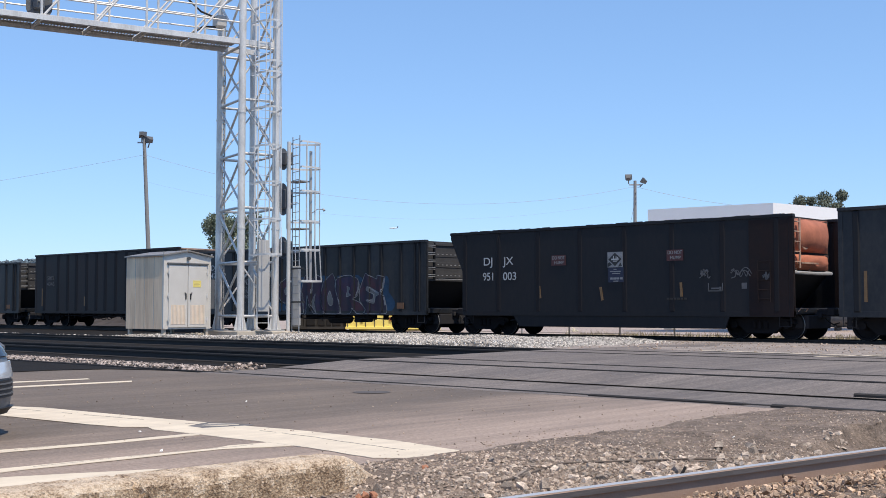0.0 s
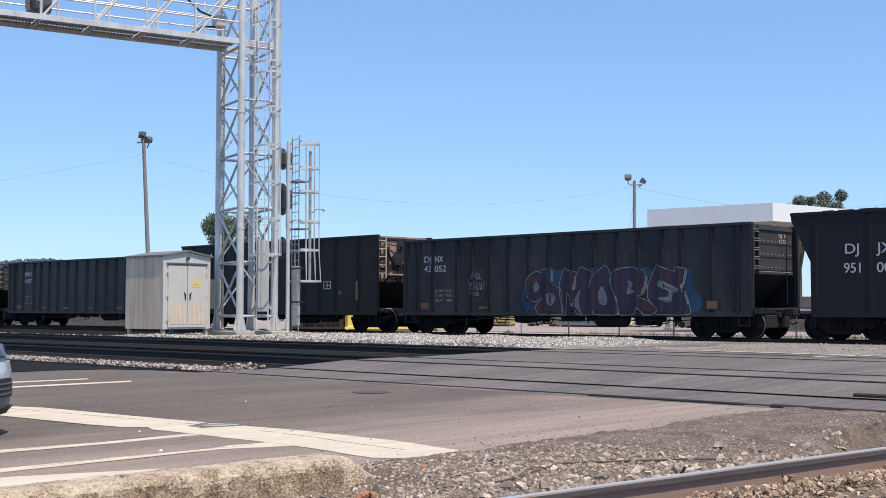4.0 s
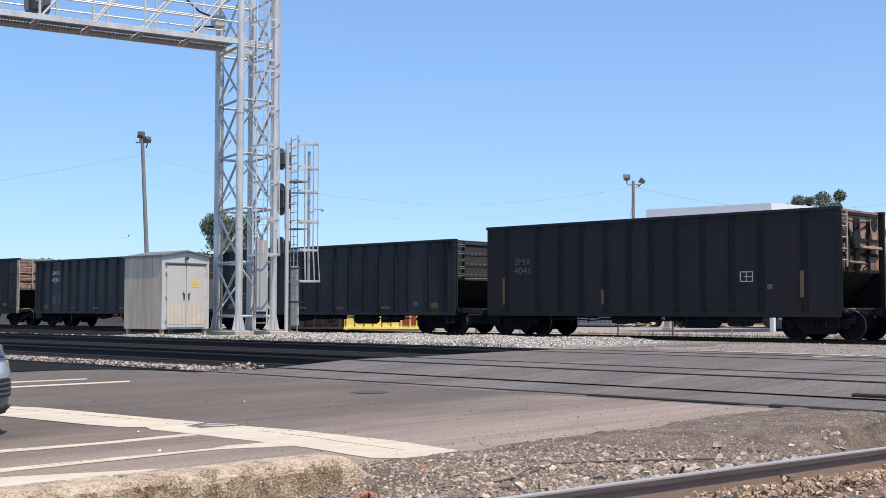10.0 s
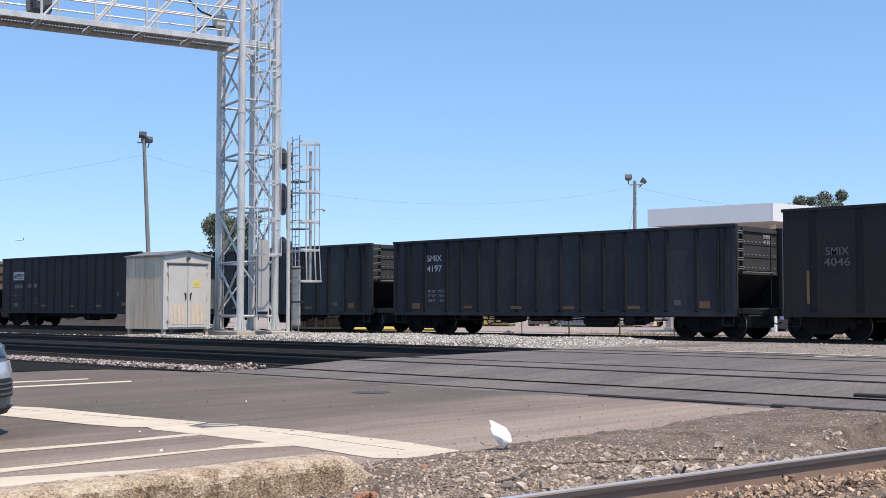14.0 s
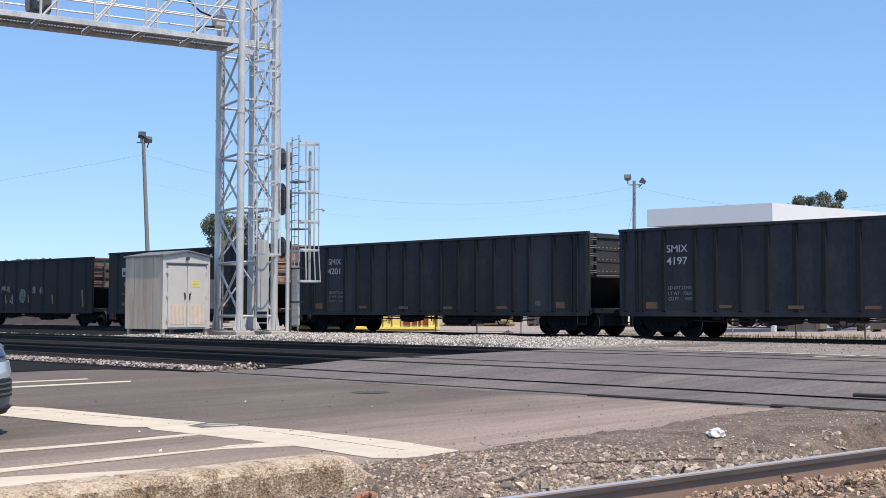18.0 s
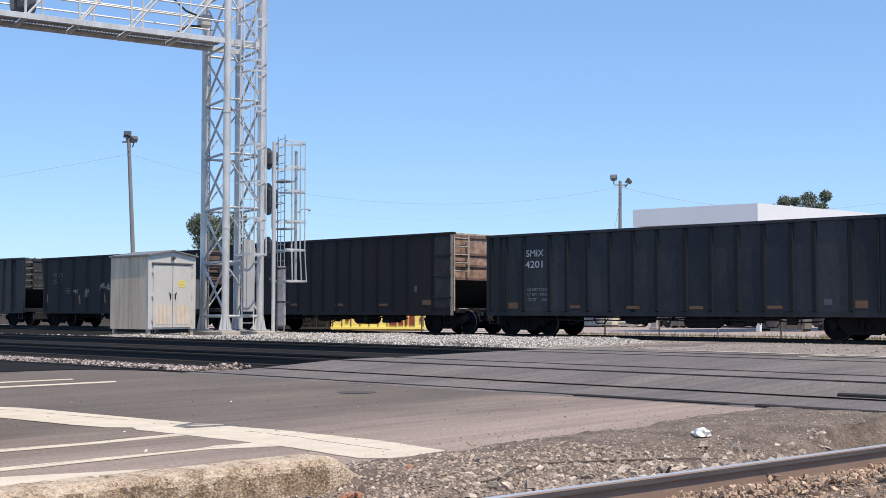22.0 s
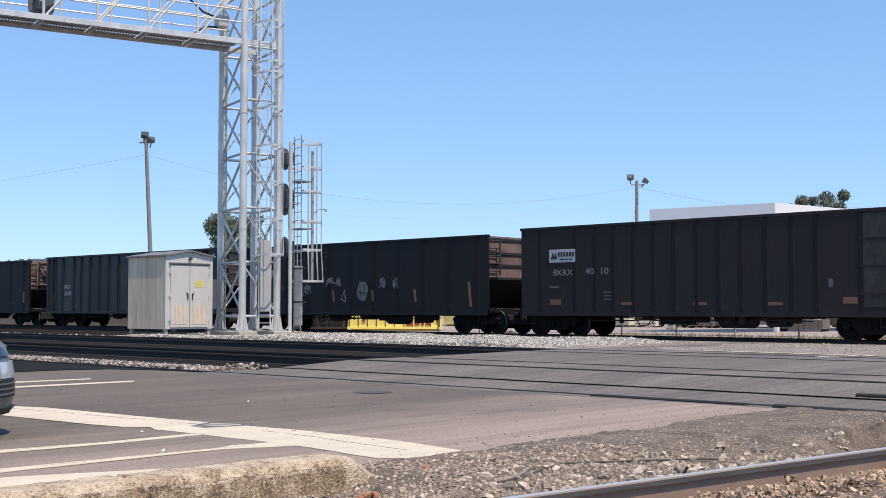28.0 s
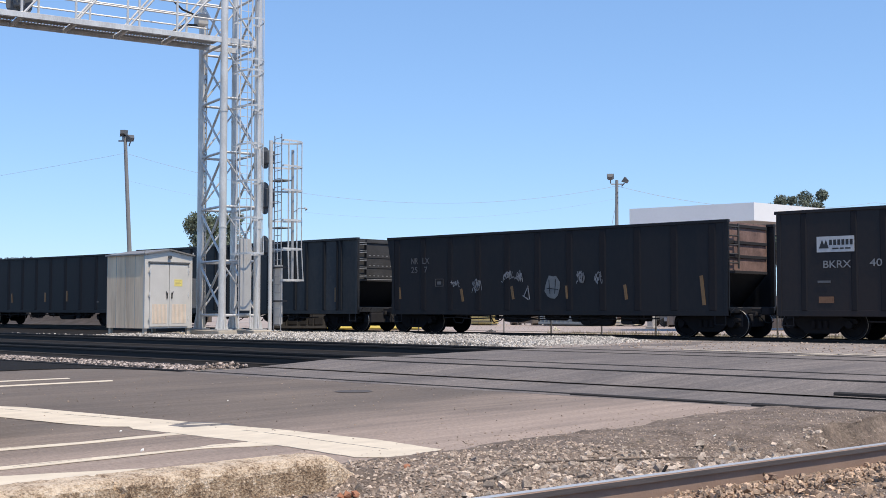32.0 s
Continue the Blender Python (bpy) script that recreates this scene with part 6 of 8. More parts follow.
# ---- signal bridge ----
tower = thing("signal_bridge", pose(-36.217, 27.746, 0.2, 0, 0, -15.8), "tall galvanised steel lattice signal bridge with a walkway over the tracks", "signal bridge")
LX, LY = 1.14, 0.68
LEGS = [(-LX, -LY), (LX, -LY), (-LX, LY), (LX, LY)]
LEVELS = [0.65, 2.65, 4.67, 6.68, 8.70, 10.70, 12.7]
for x, y in LEGS:
    s = Shape()
    s.rod((x, y, 0.15), (x, y, 13.6), 0.138, 20)
    leg = part("leg", s, M_GALV, tower, "", True)
    for z in (3.9, 8.2):
        c = Shape()
        c.lathe([(0.139, z - 0.03), (0.155, z - 0.03), (0.155, z + 0.03), (0.139, z + 0.03)], 20, "z")
        part("flange", c, M_GALV, leg, at=pose(x, y, 0))
    for k in range(4):
        g = Shape()
        a = radians(90 * k)
        u, v = math.cos(a), math.sin(a)
        t = Vector((-v, u, 0)) * 0.012
        p = [Vector((u * 0.12, v * 0.12, 0.15)), Vector((u * 0.25, v * 0.25, 0.15)), Vector((u * 0.12, v * 0.12, 0.80))]
        g.poly([q + t for q in p] + [q - t for q in p], [(0, 1, 2), (5, 4, 3), (0, 3, 4, 1), (1, 4, 5, 2), (2, 5, 3, 0)])
        part("gusset", g, M_GALV, leg, at=pose(x, y, 0))
    fp = Shape()
    fp.box(x - 0.3, x + 0.3, y - 0.3, y + 0.3, 0.10, 0.15, 0.008)
    part("base_plate", fp, M_GALVD, tower)
for y in (-LY, LY):
    s = Shape()
    s.box(-1.75, 1.75, y - 0.36, y + 0.36, -0.35, 0.10, 0.02)
    part("footing", s, M_FOOT, tower, "dusty beige steel footing beam")


def strut(a, b, r=0.045, m=M_GALV):
    s = Shape()
    s.rod(a, b, r, 8)
    return part("brace", s, m, tower, "", True)


for k, z in enumerate(LEVELS):
    for y in (-LY, LY):
        strut((-LX, y, z), (LX, y, z), 0.05)
    for x in (-LX, LX):
        strut((x, -LY, z), (x, LY, z), 0.05)
    if k + 1 < len(LEVELS):
        z2 = LEVELS[k + 1]
        for y in (-LY, LY):
            strut((-LX, y, z + 0.08), (LX, y, z2 - 0.08))
            strut((LX, y, z + 0.08), (-LX, y, z2 - 0.08))
        strut((-LX, -LY, z + 0.08), (-LX, LY, z2 - 0.08), 0.035)
        strut((LX, LY, z + 0.08), (LX, -LY, z2 - 0.08), 0.035)


def ladder_with_cage(parent, place, z0, z1, zs, width, depth, flare=1.0, bars=5, steel=M_GALVD, room=0.15):
    """A ladder with hoops and upright bars round it."""
    s = Shape()
    for x in (-width / 2, width / 2):
        s.box(x - 0.025, x + 0.025, -0.012, 0.012, z0, z1, 0.003)
    lad = part("ladder", s, steel, parent, at=place)
    z = z0 + 0.25
    while z < z1 - 0.05:
        r = Shape()
        r.rod((-width / 2, 0, z), (width / 2, 0, z), 0.013, 6)
        part("rung", r, steel, lad)
        z += 0.305
    n = 14
    ring = lambda k, i: (-(width / 2 + room * k) * math.cos(math.pi * i / n) * 1.0, depth * k * math.sin(math.pi * i / n))
    for j, z in enumerate(zs):
        k = flare if j == 0 else 1.0
        h = Shape()
        pts = [(-width / 2, 0.0)] + [ring(k, i) for i in range(n + 1)] + [(width / 2, 0.0)]
        h.ribbon([(*a, z) for a in pts], 0.012, 0.07)
        part("cage_hoop", h, M_GALV, lad)
    for i in range(bars):
        q = n * (i + 0.5) / bars
        v = Shape()
        pts = [(*ring(flare if j == 0 else 1.0, q), z) for j, z in enumerate(zs)]
        v.path(pts, 0.016, 5)
        part("cage_bar", v, M_GALV, lad)
    return lad


ladder_with_cage(tower, pose(LX + 0.17, 0.13, 0, 0, 0, -90), 0.15, 13.4, [2.9, 4.2, 5.55, 6.9, 8.3, 9.6, 10.0, 11.5, 12.6], 0.46, 1.12, 1.06, 5, M_GALV, 0.30)
s = Shape()
s.box(LX + 0.205, LX + 0.30, -0.10, 0.32, 0.82, 3.47, 0.012)
part("ladder_guard", s, M_GUARD, tower, "tall grey ladder guard panel")
s = Shape()
s.path([(LX + 0.02, -0.05, 1.6), (LX + 0.06, 0.1, 1.75), (LX + 0.05, 0.3, 2.1), (LX, 0.5, 2.6), (LX - 0.05, 0.55, 3.2)], 0.025, 6)
part("conduit", s, M_TRIM, tower, "black flexible conduit")
s = Shape()
s.path([(-LX + 0.1, -LY + 0.16, 0.2), (-LX + 0.12, -LY + 0.15, 4.0), (-LX + 0.1, -LY + 0.15, 9.0), (-LX + 0.12, -LY + 0.14, 12.0)], 0.03, 6)
part("conduit", s, M_GALVD, tower)
for k in range(46):
    s = Shape()
    z = 0.9 + k * 0.21
    s.box(-LX + 0.06, -LX + 0.20, -LY + 0.09, -LY + 0.13, z, z + 0.05)
    part("conduit_clip", s, M_GALVD, tower)
# walkway beam
B0, B1, ZB = -0.68, -17.0, 10.74
BX = -0.42
for x in (BX, LX):
    s = Shape()
    s.box(x - 0.05, x + 0.05, B1, B0 + 1.3, ZB, ZB + 0.2, 0.008)
    part("beam_channel", s, M_GALV, tower)
    s = Shape()
    s.rod((x, B1, ZB + 2.3), (x, B0, ZB + 2.3), 0.075, 12)
    part("top_chord", s, M_GALV, tower, "", True)
    for z in (0.62, 1.08):
        s = Shape()
        s.rod((x, B1, ZB + 0.2 + z), (x, B0, ZB + 0.2 + z), 0.032, 8)
        part("handrail", s, M_GALV, tower)
bays = 9
bl = (B0 - B1) / bays
for k in range(bays):
    y0, y1 = B0 - k * bl, B0 - (k + 1) * bl
    for x in (BX, LX):
        s = Shape()
        s.rod((x, y0 if x > 0 else y0 - bl * 0.5, ZB + 0.1), (x, y0 if x > 0 else y0 - bl * 0.5, ZB + 2.3), 0.045, 8)
        part("truss_post", s, M_GALV, tower, "", True)
        s = Shape()
        s.rod((x, y1 + 0.05, ZB + 0.15), (x, y0 - 0.05, ZB + 2.28), 0.04, 8)
        part("truss_diagonal", s, M_GALV, tower, "", True)
    s = Shape()
    s.box(BX + 0.05, LX - 0.05, y1 - 0.05, y1 + 0.05, ZB - 0.02, ZB + 0.12, 0.006)
    part("cross_beam", s, M_GALV, tower)
    s = Shape()
    for a, b in ((BX + 0.055, -0.10), (0.12, 0.50), (0.62, LX - 0.055)):
        s.box(a, b, y1 + 0.06, y0 - 0.06, ZB + 0.13, ZB + 0.16)
    part("deck_plate", s, M_GUARD, tower)
    s = Shape()
    q = y1 + 0.12
    while q < y0 - 0.1:
        s.box(-0.10, 0.12, q, q + 0.035, ZB + 0.132, ZB + 0.158)
        q += 0.11
    for x in (-0.10, 0.10):
        s.box(x, x + 0.02, y1 + 0.07, y0 - 0.07, ZB + 0.131, ZB + 0.159)
    part("grating", s, M_GALV, tower)
    s = Shape()
    q = y1 + 0.12
    while q < y0 - 0.1:
        s.box(0.50, 0.62, q, q + 0.035, ZB + 0.132, ZB + 0.158)
        q += 0.11
    for x in (0.50, 0.60):
        s.box(x, x + 0.02, y1 + 0.07, y0 - 0.07, ZB + 0.131, ZB + 0.159)
    part("grating", s, M_GALV, tower)


def signal_head(parent, x, y, z, face, tall=0.75, lights=3, wide=0.28):
    """A signal head on a rounded dark target plate, with a hood over each light."""
    half = tall - 0.40
    s = Shape()
    s.box(-0.19, 0.19, -0.16, 0.16, -tall * 0.6, tall * 0.6, 0.04)
    h = part("signal_head", s, M_SIGNAL, parent, "black railway signal head", at=pose(x, y, z, 0, 0, face))
    t = Shape()
    arc = [math.pi * i / 12 for i in range(13)]
    pts = [(wide * math.cos(a), half + 0.40 * math.sin(a)) for a in arc] + [(-wide * math.cos(a), -half - 0.40 * math.sin(a)) for a in arc]
    t.prism(pts, -0.18, -0.165)
    part("target_plate", t, M_SIGNAL, h)
    for k in range(lights):
        dz = 0.3 * (k - (lights - 1) / 2)
        v = Shape()
        n = 12
        a0 = [math.pi * (-0.25 + 1.5 * i / n) for i in range(n + 1)]
        v.v = [(r * math.cos(a), yy, dz + r * math.sin(a)) for r in (0.115, 0.108) for yy in (-0.18, -0.44) for a in a0]
        m = n + 1
        v.f = [(i, i + 1, m + i + 1, m + i) for i in range(n)] + [(2 * m + i, 3 * m + i, 3 * m + i + 1, 2 * m + i + 1) for i in range(n)] + [(m + i, m + i + 1, 3 * m + i + 1, 3 * m + i) for i in range(n)]
        part("hood", v, M_SIGNAL, h)
    for dz in (-0.2, 0.2):
        b = Shape()
        b.rod((0, 0.16, dz), (0, 0.32, dz), 0.035, 8)
        part("bracket", b, M_GALVD, h)
    return h


signal_head(tower, 0.35, -7.85, ZB + 1.0, -102, wide=0.44)
s = Shape()
s.box(-0.25, 0.25, -0.2, 0.2, 0, 0.42, 0.03)
part("junction_box", s, M_GUARD, tower, "grey junction box on the walkway", at=pose(LX - 0.9, -1.25, ZB + 0.75))
s = Shape()
s.path([(LX - 0.9, -1.4, ZB + 0.75), (LX - 0.85, -1.9, ZB + 0.7), (LX - 0.8, -2.4, ZB + 0.35), (LX - 0.8, -2.6, ZB + 0.2)], 0.04, 8)
part("conduit", s, M_TRIM, tower, "black flexible conduit")
s = Shape()
s.path([(LX - 0.9, -1.4, ZB + 1.1), (LX - 0.85, -2.0, ZB + 1.25), (LX - 0.8, -2.6, ZB + 1.7), (LX - 0.8, -2.9, ZB + 2.2)], 0.04, 8)
part("conduit", s, M_TRIM, tower, "black flexible conduit")

# ---- signal mast with caged ladder ----
mast = thing("signal_mast", pose(-34.575, 28.595, 0.18), "galvanised signal mast with caged ladder and black signal heads", "signal mast")
s = Shape()
s.rod((-0.17, -0.02, 0), (-0.17, -0.02, 7.25), 0.075, 14)
part("pole", s, M_GALV, mast, "", True)
s = Shape()
s.box(-0.42, 0.08, -0.27, 0.23, -0.3, 0.06, 0.02)
part("base", s, M_CONCRETE, mast, "concrete base")
mast_ladder = ladder_with_cage(mast, pose(0.13, 0.08, 0, 0, 0, -15), 0.05, 7.45, [1.98, 3.15, 4.22, 5.35, 6.25, 7.2], 0.62, 0.98, 1.08, 7, M_GALVD, 0.2)
for z in (1.17, 2.42):
    s = Shape()
    s.box(-0.34, 0.34, -0.03, -0.012, z, z + 0.06, 0.004).box(-0.34, -0.31, -0.012, 0.24, z, z + 0.06).box(0.31, 0.34, -0.012, 0.24, z, z + 0.06)
    part("strap", s, M_TRIM, mast_ladder, "black strap round the ladder")
s = Shape()
s.box(-0.13, 0.21, 0.14, 0.28, 0.32, 2.55, 0.015)
part("equipment_box", s, M_GUARD, mast, "narrow grey equipment box")
for z in (3.95, 5.75):
    s = Shape()
    s.box(-0.62, 0.2, 0.25, 0.75, z, z + 0.04)
    pl = part("platform", s, M_GALVD, mast)
    s = Shape()
    s.path([(-0.62, 0.25, z + 0.04), (-0.62, 0.25, z + 1.0), (0.0, 0.25, z + 1.0)], 0.02, 6)
    part("railing", s, M_GALV, pl)
for z, tall, lights in ((3.28, 0.42, 1), (5.13, 0.62, 2), (6.68, 0.42, 1)):
    signal_head(mast, -0.71, 0.30, z, -82, tall, lights)
s = Shape()
s.rod((0.42, 0.55, 2.0), (0.42, 0.55, 6.9), 0.055, 10)
part("conduit_pipe", s, M_GALVD, mast)
s = Shape()
s.path([(0.45, 0.6, 4.55), (0.62, 0.72, 4.70), (0.82, 0.82, 4.68)], 0.016, 6)
s.rod((0.80, 0.82, 4.71), (0.87, 0.85, 4.63), 0.025, 8, 0.055)
part("lamp_arm", s, M_GALVD, mast)

# ---- equipment hut ----
hut = thing("equipment_hut", pose(-36.38, 24.18, 0.36), "cream aluminium railway equipment hut with grey double doors", "equipment hut")
HD, HW, HH = 2.42, 2.04, 2.68
for q in ((-HD, -0.002, 0, 0.06), (-HD, -HD + 0.06, 0.06, HW), (-HD + 0.06, 0, HW - 0.06, HW)):
    s = Shape()
    s.box(*q, 0.03, HH)
    part("wall", s, M_HUT, hut, "cream panelled aluminium wall")
for k in range(5):
    s = Shape()
    x = -HD + HD * (k + 0.0) / 4
    s.box(x - 0.010, x + 0.010, -0.006, 0.0, 0.04, HH - 0.03)
    part("wall_seam", s, M_SOFFIT, hut)
s = Shape()
s.poly([(0, 0.06, 0.03), (0, HW - 0.06, 0.03), (0, HW - 0.06, HH), (0, HW / 2, HH + 0.16), (0, 0.06, HH), (-0.05, 0.06, 0.03), (-0.05, HW - 0.06, 0.03), (-0.05, HW - 0.06, HH), (-0.05, HW / 2, HH + 0.16), (-0.05, 0.06, HH)],
       [(0, 1, 2, 3, 4), (9, 8, 7, 6, 5), (0, 5, 6, 1), (1, 6, 7, 2), (2, 7, 8, 3), (3, 8, 9, 4), (4, 9, 5, 0)])
part("front_wall", s, M_CABINET, hut, "grey gable wall")
for y in (-0.004, HW - 0.066):
    q = Shape()
    q.box(-0.07 if y < 0 else 0.0, 0.014, y, y + 0.07, 0.03, HH - 0.02, 0.004)
    part("corner_trim", q, M_CABINET, hut)
q = Shape()
q.rod((0.0, HW / 2, HH - 0.06), (0.10, HW / 2, HH - 0.09), 0.05, 10, 0.07)
part("gable_lamp", q, M_DKGREY, hut)
for f, y0, y1 in ((0, 0.20, HW / 2 - 0.012), (1, HW / 2 + 0.012, HW - 0.20)):
    s = Shape()
    s.box(0.004, 0.045, y0, y1, 0.09, HH - 0.34, 0.008)
    d = part("door", s, M_CABINET, hut, "grey aluminium door")
    for k in range(11):
        q = Shape()
        y = y0 + 0.12 + (y1 - y0 - 0.24) * k / 10
        q.box(0.045, 0.058, y - 0.018, y + 0.018, 0.20, 0.90, 0.004)
        part("louvre", q, M_LOUVRE, d)
    q = Shape()
    yh = y1 - 0.09 if f == 0 else y0 + 0.09
    q.box(0.046, 0.085, yh - 0.02, yh + 0.02, 1.10, 1.32, 0.006).rod((0.075, yh, 1.22), (0.075, yh + (0.05 if f else -0.05), 1.36), 0.014, 6)
    part("handle", q, M_TRIM, d, "black door handle")
    for z in (0.38, 1.25, 2.1):
        q = Shape()
        yy = y0 - 0.01 if f == 0 else y1 + 0.01
        q.rod((0.055, yy, z - 0.09), (0.055, yy, z + 0.09), 0.022, 8).box(0.04, 0.055, yy - 0.05, yy + 0.05, z - 0.035, z + 0.035, 0.004)
        part("hinge", q, M_GALV, d)
    if f:
        q = Shape()
        q.box(0.046, 0.050, y0 + 0.20, y0 + 0.55, 1.55, 1.80)
        st = part("sticker", q, M_STICKER, d, "yellow warning sticker")
        for k in range(4):
            b = Shape()
            b.box(0.050, 0.052, y0 + 0.24, y0 + 0.5 - 0.05 * (k % 2), 1.745 - k * 0.05, 1.76 - k * 0.05)
            part("text_bar", b, M_OCHRE, st)
s = Shape()
s.box(0.0, 0.08, 0.14, HW - 0.14, HH - 0.31, HH - 0.25, 0.008)
part("drip_rail", s, M_DKGREY, hut)
s = Shape()
e = 0.07
s.poly([(0.10, -e, HH - 0.02), (0.10, HW / 2, HH + 0.17), (0.10, HW + e, HH - 0.02), (-HD - 0.06, -e, HH - 0.02), (-HD - 0.06, HW / 2, HH + 0.17), (-HD - 0.06, HW + e, HH - 0.02)] +
       [(0.10, -e, HH + 0.03), (0.10, HW / 2, HH + 0.22), (0.10, HW + e, HH + 0.03), (-HD - 0.06, -e, HH + 0.03), (-HD - 0.06, HW / 2, HH + 0.22), (-HD - 0.06, HW + e, HH + 0.03)],
       [(0, 3, 4, 1), (1, 4, 5, 2), (6, 7, 10, 9), (7, 8, 11, 10), (0, 1, 7, 6), (1, 2, 8, 7), (3, 9, 10, 4), (4, 10, 11, 5), (0, 6, 9, 3), (2, 5, 11, 8)])
part("roof", s, M_HUTROOF, hut, "brown-grey low gabled metal roof")
for y in (0.1, HW - 0.1):
    for x in (-0.12, -HD + 0.12):
        s = Shape()
        s.box(x - 0.06, x + 0.06, y - 0.06, y + 0.06, -0.42, 0.03)
        part("foot", s, M_FOOT, hut)
s = Shape()
s.box(-0.42, -0.08, HW, HW + 0.26, 0.75, 1.85, 0.02)
part("meter_box", s, M_SIGNAL, hut, "dark meter box")
for y in (-0.02, HW + 0.02):
    s = Shape()
    s.rod((0.03, y, HH - 0.05), (0.03, y, HH + 0.12), 0.025, 8)
    part("lifting_lug", s, M_GALVD, hut)


# ---- floodlight poles and cables ----
def flood_pole(x, y, high, lean, heads, label):
    p = thing("floodlight_pole", pose(x, y, 0.08), label, "lamp pole", "floodlight poles")
    top = Vector((lean[0], lean[1], high))
    s = Shape()
    s.rod((0, 0, -0.2), top, 0.16, 12, 0.11)
    part("pole", s, M_POLE, p, "weathered wooden pole", True)
    s = Shape()
    a = Vector((0.73, 0.68, 0)).normalized() * 0.75
    s.bar(top + Vector((0, 0, -0.30)) - a * 0.55, top + Vector((0, 0, -0.30)) + a * 0.55, 0.07, 0.09)
    part("crossarm", s, M_GALVD, p)
    for (k, dz, yaw, tilt) in heads:
        c = top + a * k + Vector((0, 0, dz))
        h = Shape()
        h.poly([(-0.25, -0.05, -0.21), (0.25, -0.05, -0.21), (0.25, -0.05, 0.21), (-0.25, -0.05, 0.21), (-0.13, 0.30, -0.12), (0.13, 0.30, -0.12), (0.13, 0.30, 0.12), (-0.13, 0.30, 0.12)],
               [(0, 1, 2, 3), (7, 6, 5, 4), (0, 4, 5, 1), (1, 5, 6, 2), (2, 6, 7, 3), (3, 7, 4, 0)])
        h.rod((0, 0.15, -0.2), (0, 0.1, -0.5), 0.04, 6)
        ob = part("floodlight", h, M_LAMP, p, "grey floodlight head", at=Matrix.Translation(c) @ pose(0, 0, 0, tilt, 0, yaw))
        g = Shape()
        g.box(-0.22, 0.22, -0.06, -0.05, -0.18, 0.18)
        part("lens", g, M_LENS, ob)
    for k in range(3):
        s = Shape()
        s.rod(top + Vector((-0.1, 0.05, -0.9 - 0.35 * k)), top + Vector((0.16, -0.1, -0.9 - 0.35 * k)), 0.03, 6)
        part("insulator", s, M_LAMP, p)
    return p


flood_pole(-64.7, 42.15, 11.9, (-0.45, -0.42, 0), [(-0.12, 0.2, -140, 10), (0.42, -0.12, -95, -25)], "leaning wooden pole with two grey floodlights")
flood_pole(-48.1, 71.4, 10.25, (0.06, 0.06, 0), [(-0.62, 0.25, -150, -35), (0.72, 0.02, -70, -35)], "wooden pole with a pair of grey floodlights")


def cable(a, b, sag, label, r=0.009):
    s = Shape()
    a, b = Vector(a), Vector(b)
    s.path([a.lerp(b, k / 24) - Vector((0, 0, 4 * sag * (k / 24) * (1 - k / 24))) for k in range(25)], r, 5)
    whole("cable", s, M_WIRE, label, "cable", group="overhead cables")


cable((-96, 12, 4.6), (-65.1, 41.75, 10.9), 0.5, "thin grey overhead cable to the wooden pole", 0.008)
cable((-65.1, 41.75, 10.9), (-48.05, 71.45, 9.9), 2.1, "sagging grey cable between the wooden poles")
cable((-65.1, 41.75, 9.2), (-48.05, 71.45, 9.0), 1.9, "lower sagging grey cable between the poles", 0.004)
cable((-48.05, 71.45, 9.9), (-38.5, 94, 9.6), 1.0, "black cable from pole to the trees", 0.012)
cable((-38.5, 94, 9.6), (-8, 128, 10.2), 0.6, "black cable running on past the trees", 0.014)
cable((-48.05, 71.45, 8.9), (-49.3, 70.2, 0.1), 0.0, "guy wire from the pole to the ground", 0.014)
cable((-48.05, 71.4, 6.6), (-36.5, 60.0, 5.2), 0.25, "thin cable from the pole to the canopy", 0.012)

# ---- filling station canopy ----
canopy = thing("station_canopy", pose(-24.97, 47.87, 0.08), "white flat filling station canopy on white columns", "canopy")
u, v = Vector((-6.03, -0.72, 0)), Vector((2.6, 15.6, 0))
CZ0, CZ1 = 4.90, 5.70


def quad_prism(a, b, c, d, z0, z1):
    return Shape().slab([(p.x, p.y) for p in (a, b, c, d)], z0, z1)


o = Vector((0, 0, 0))
un, vn = u.normalized() * 0.12, v.normalized() * 0.12
part("fascia", quad_prism(o, u, u + vn, vn, CZ0, CZ1), M_WHITE, canopy, "white fascia panel")
part("fascia", quad_prism(vn, v, v + un, vn + un, CZ0, CZ1), M_WHITE, canopy, "white fascia panel")
part("fascia", quad_prism(u + vn, u + v, u + v - un, u + vn - un, CZ0, CZ1), M_WHITE, canopy, "white fascia panel")
part("fascia", quad_prism(v + un, u + v - un, u + v - un - vn, v + un - vn, CZ0, CZ1), M_WHITE, canopy, "white fascia panel")
part("roof_deck", quad_prism(vn + un, u + vn - un, u + v - un - vn, v + un - vn, CZ1 - 0.22, CZ1 - 0.1), M_SOFFIT, canopy)
part("soffit", quad_prism(vn + un, u + vn - un, u + v - un - vn, v + un - vn, CZ0 + 0.02, CZ0 + 0.08), M_SOFFIT, canopy, "grey soffit")
for a, b in ((0.27, 0.16), (0.44, 0.78)):
    c = u * a + v * b
    s = Shape()
    s.box(c.x - 0.1, c.x + 0.1, c.y - 0.1, c.y + 0.1, 0, CZ0 + 0.02, 0.01)
    part("column", s, M_WHITE, canopy)


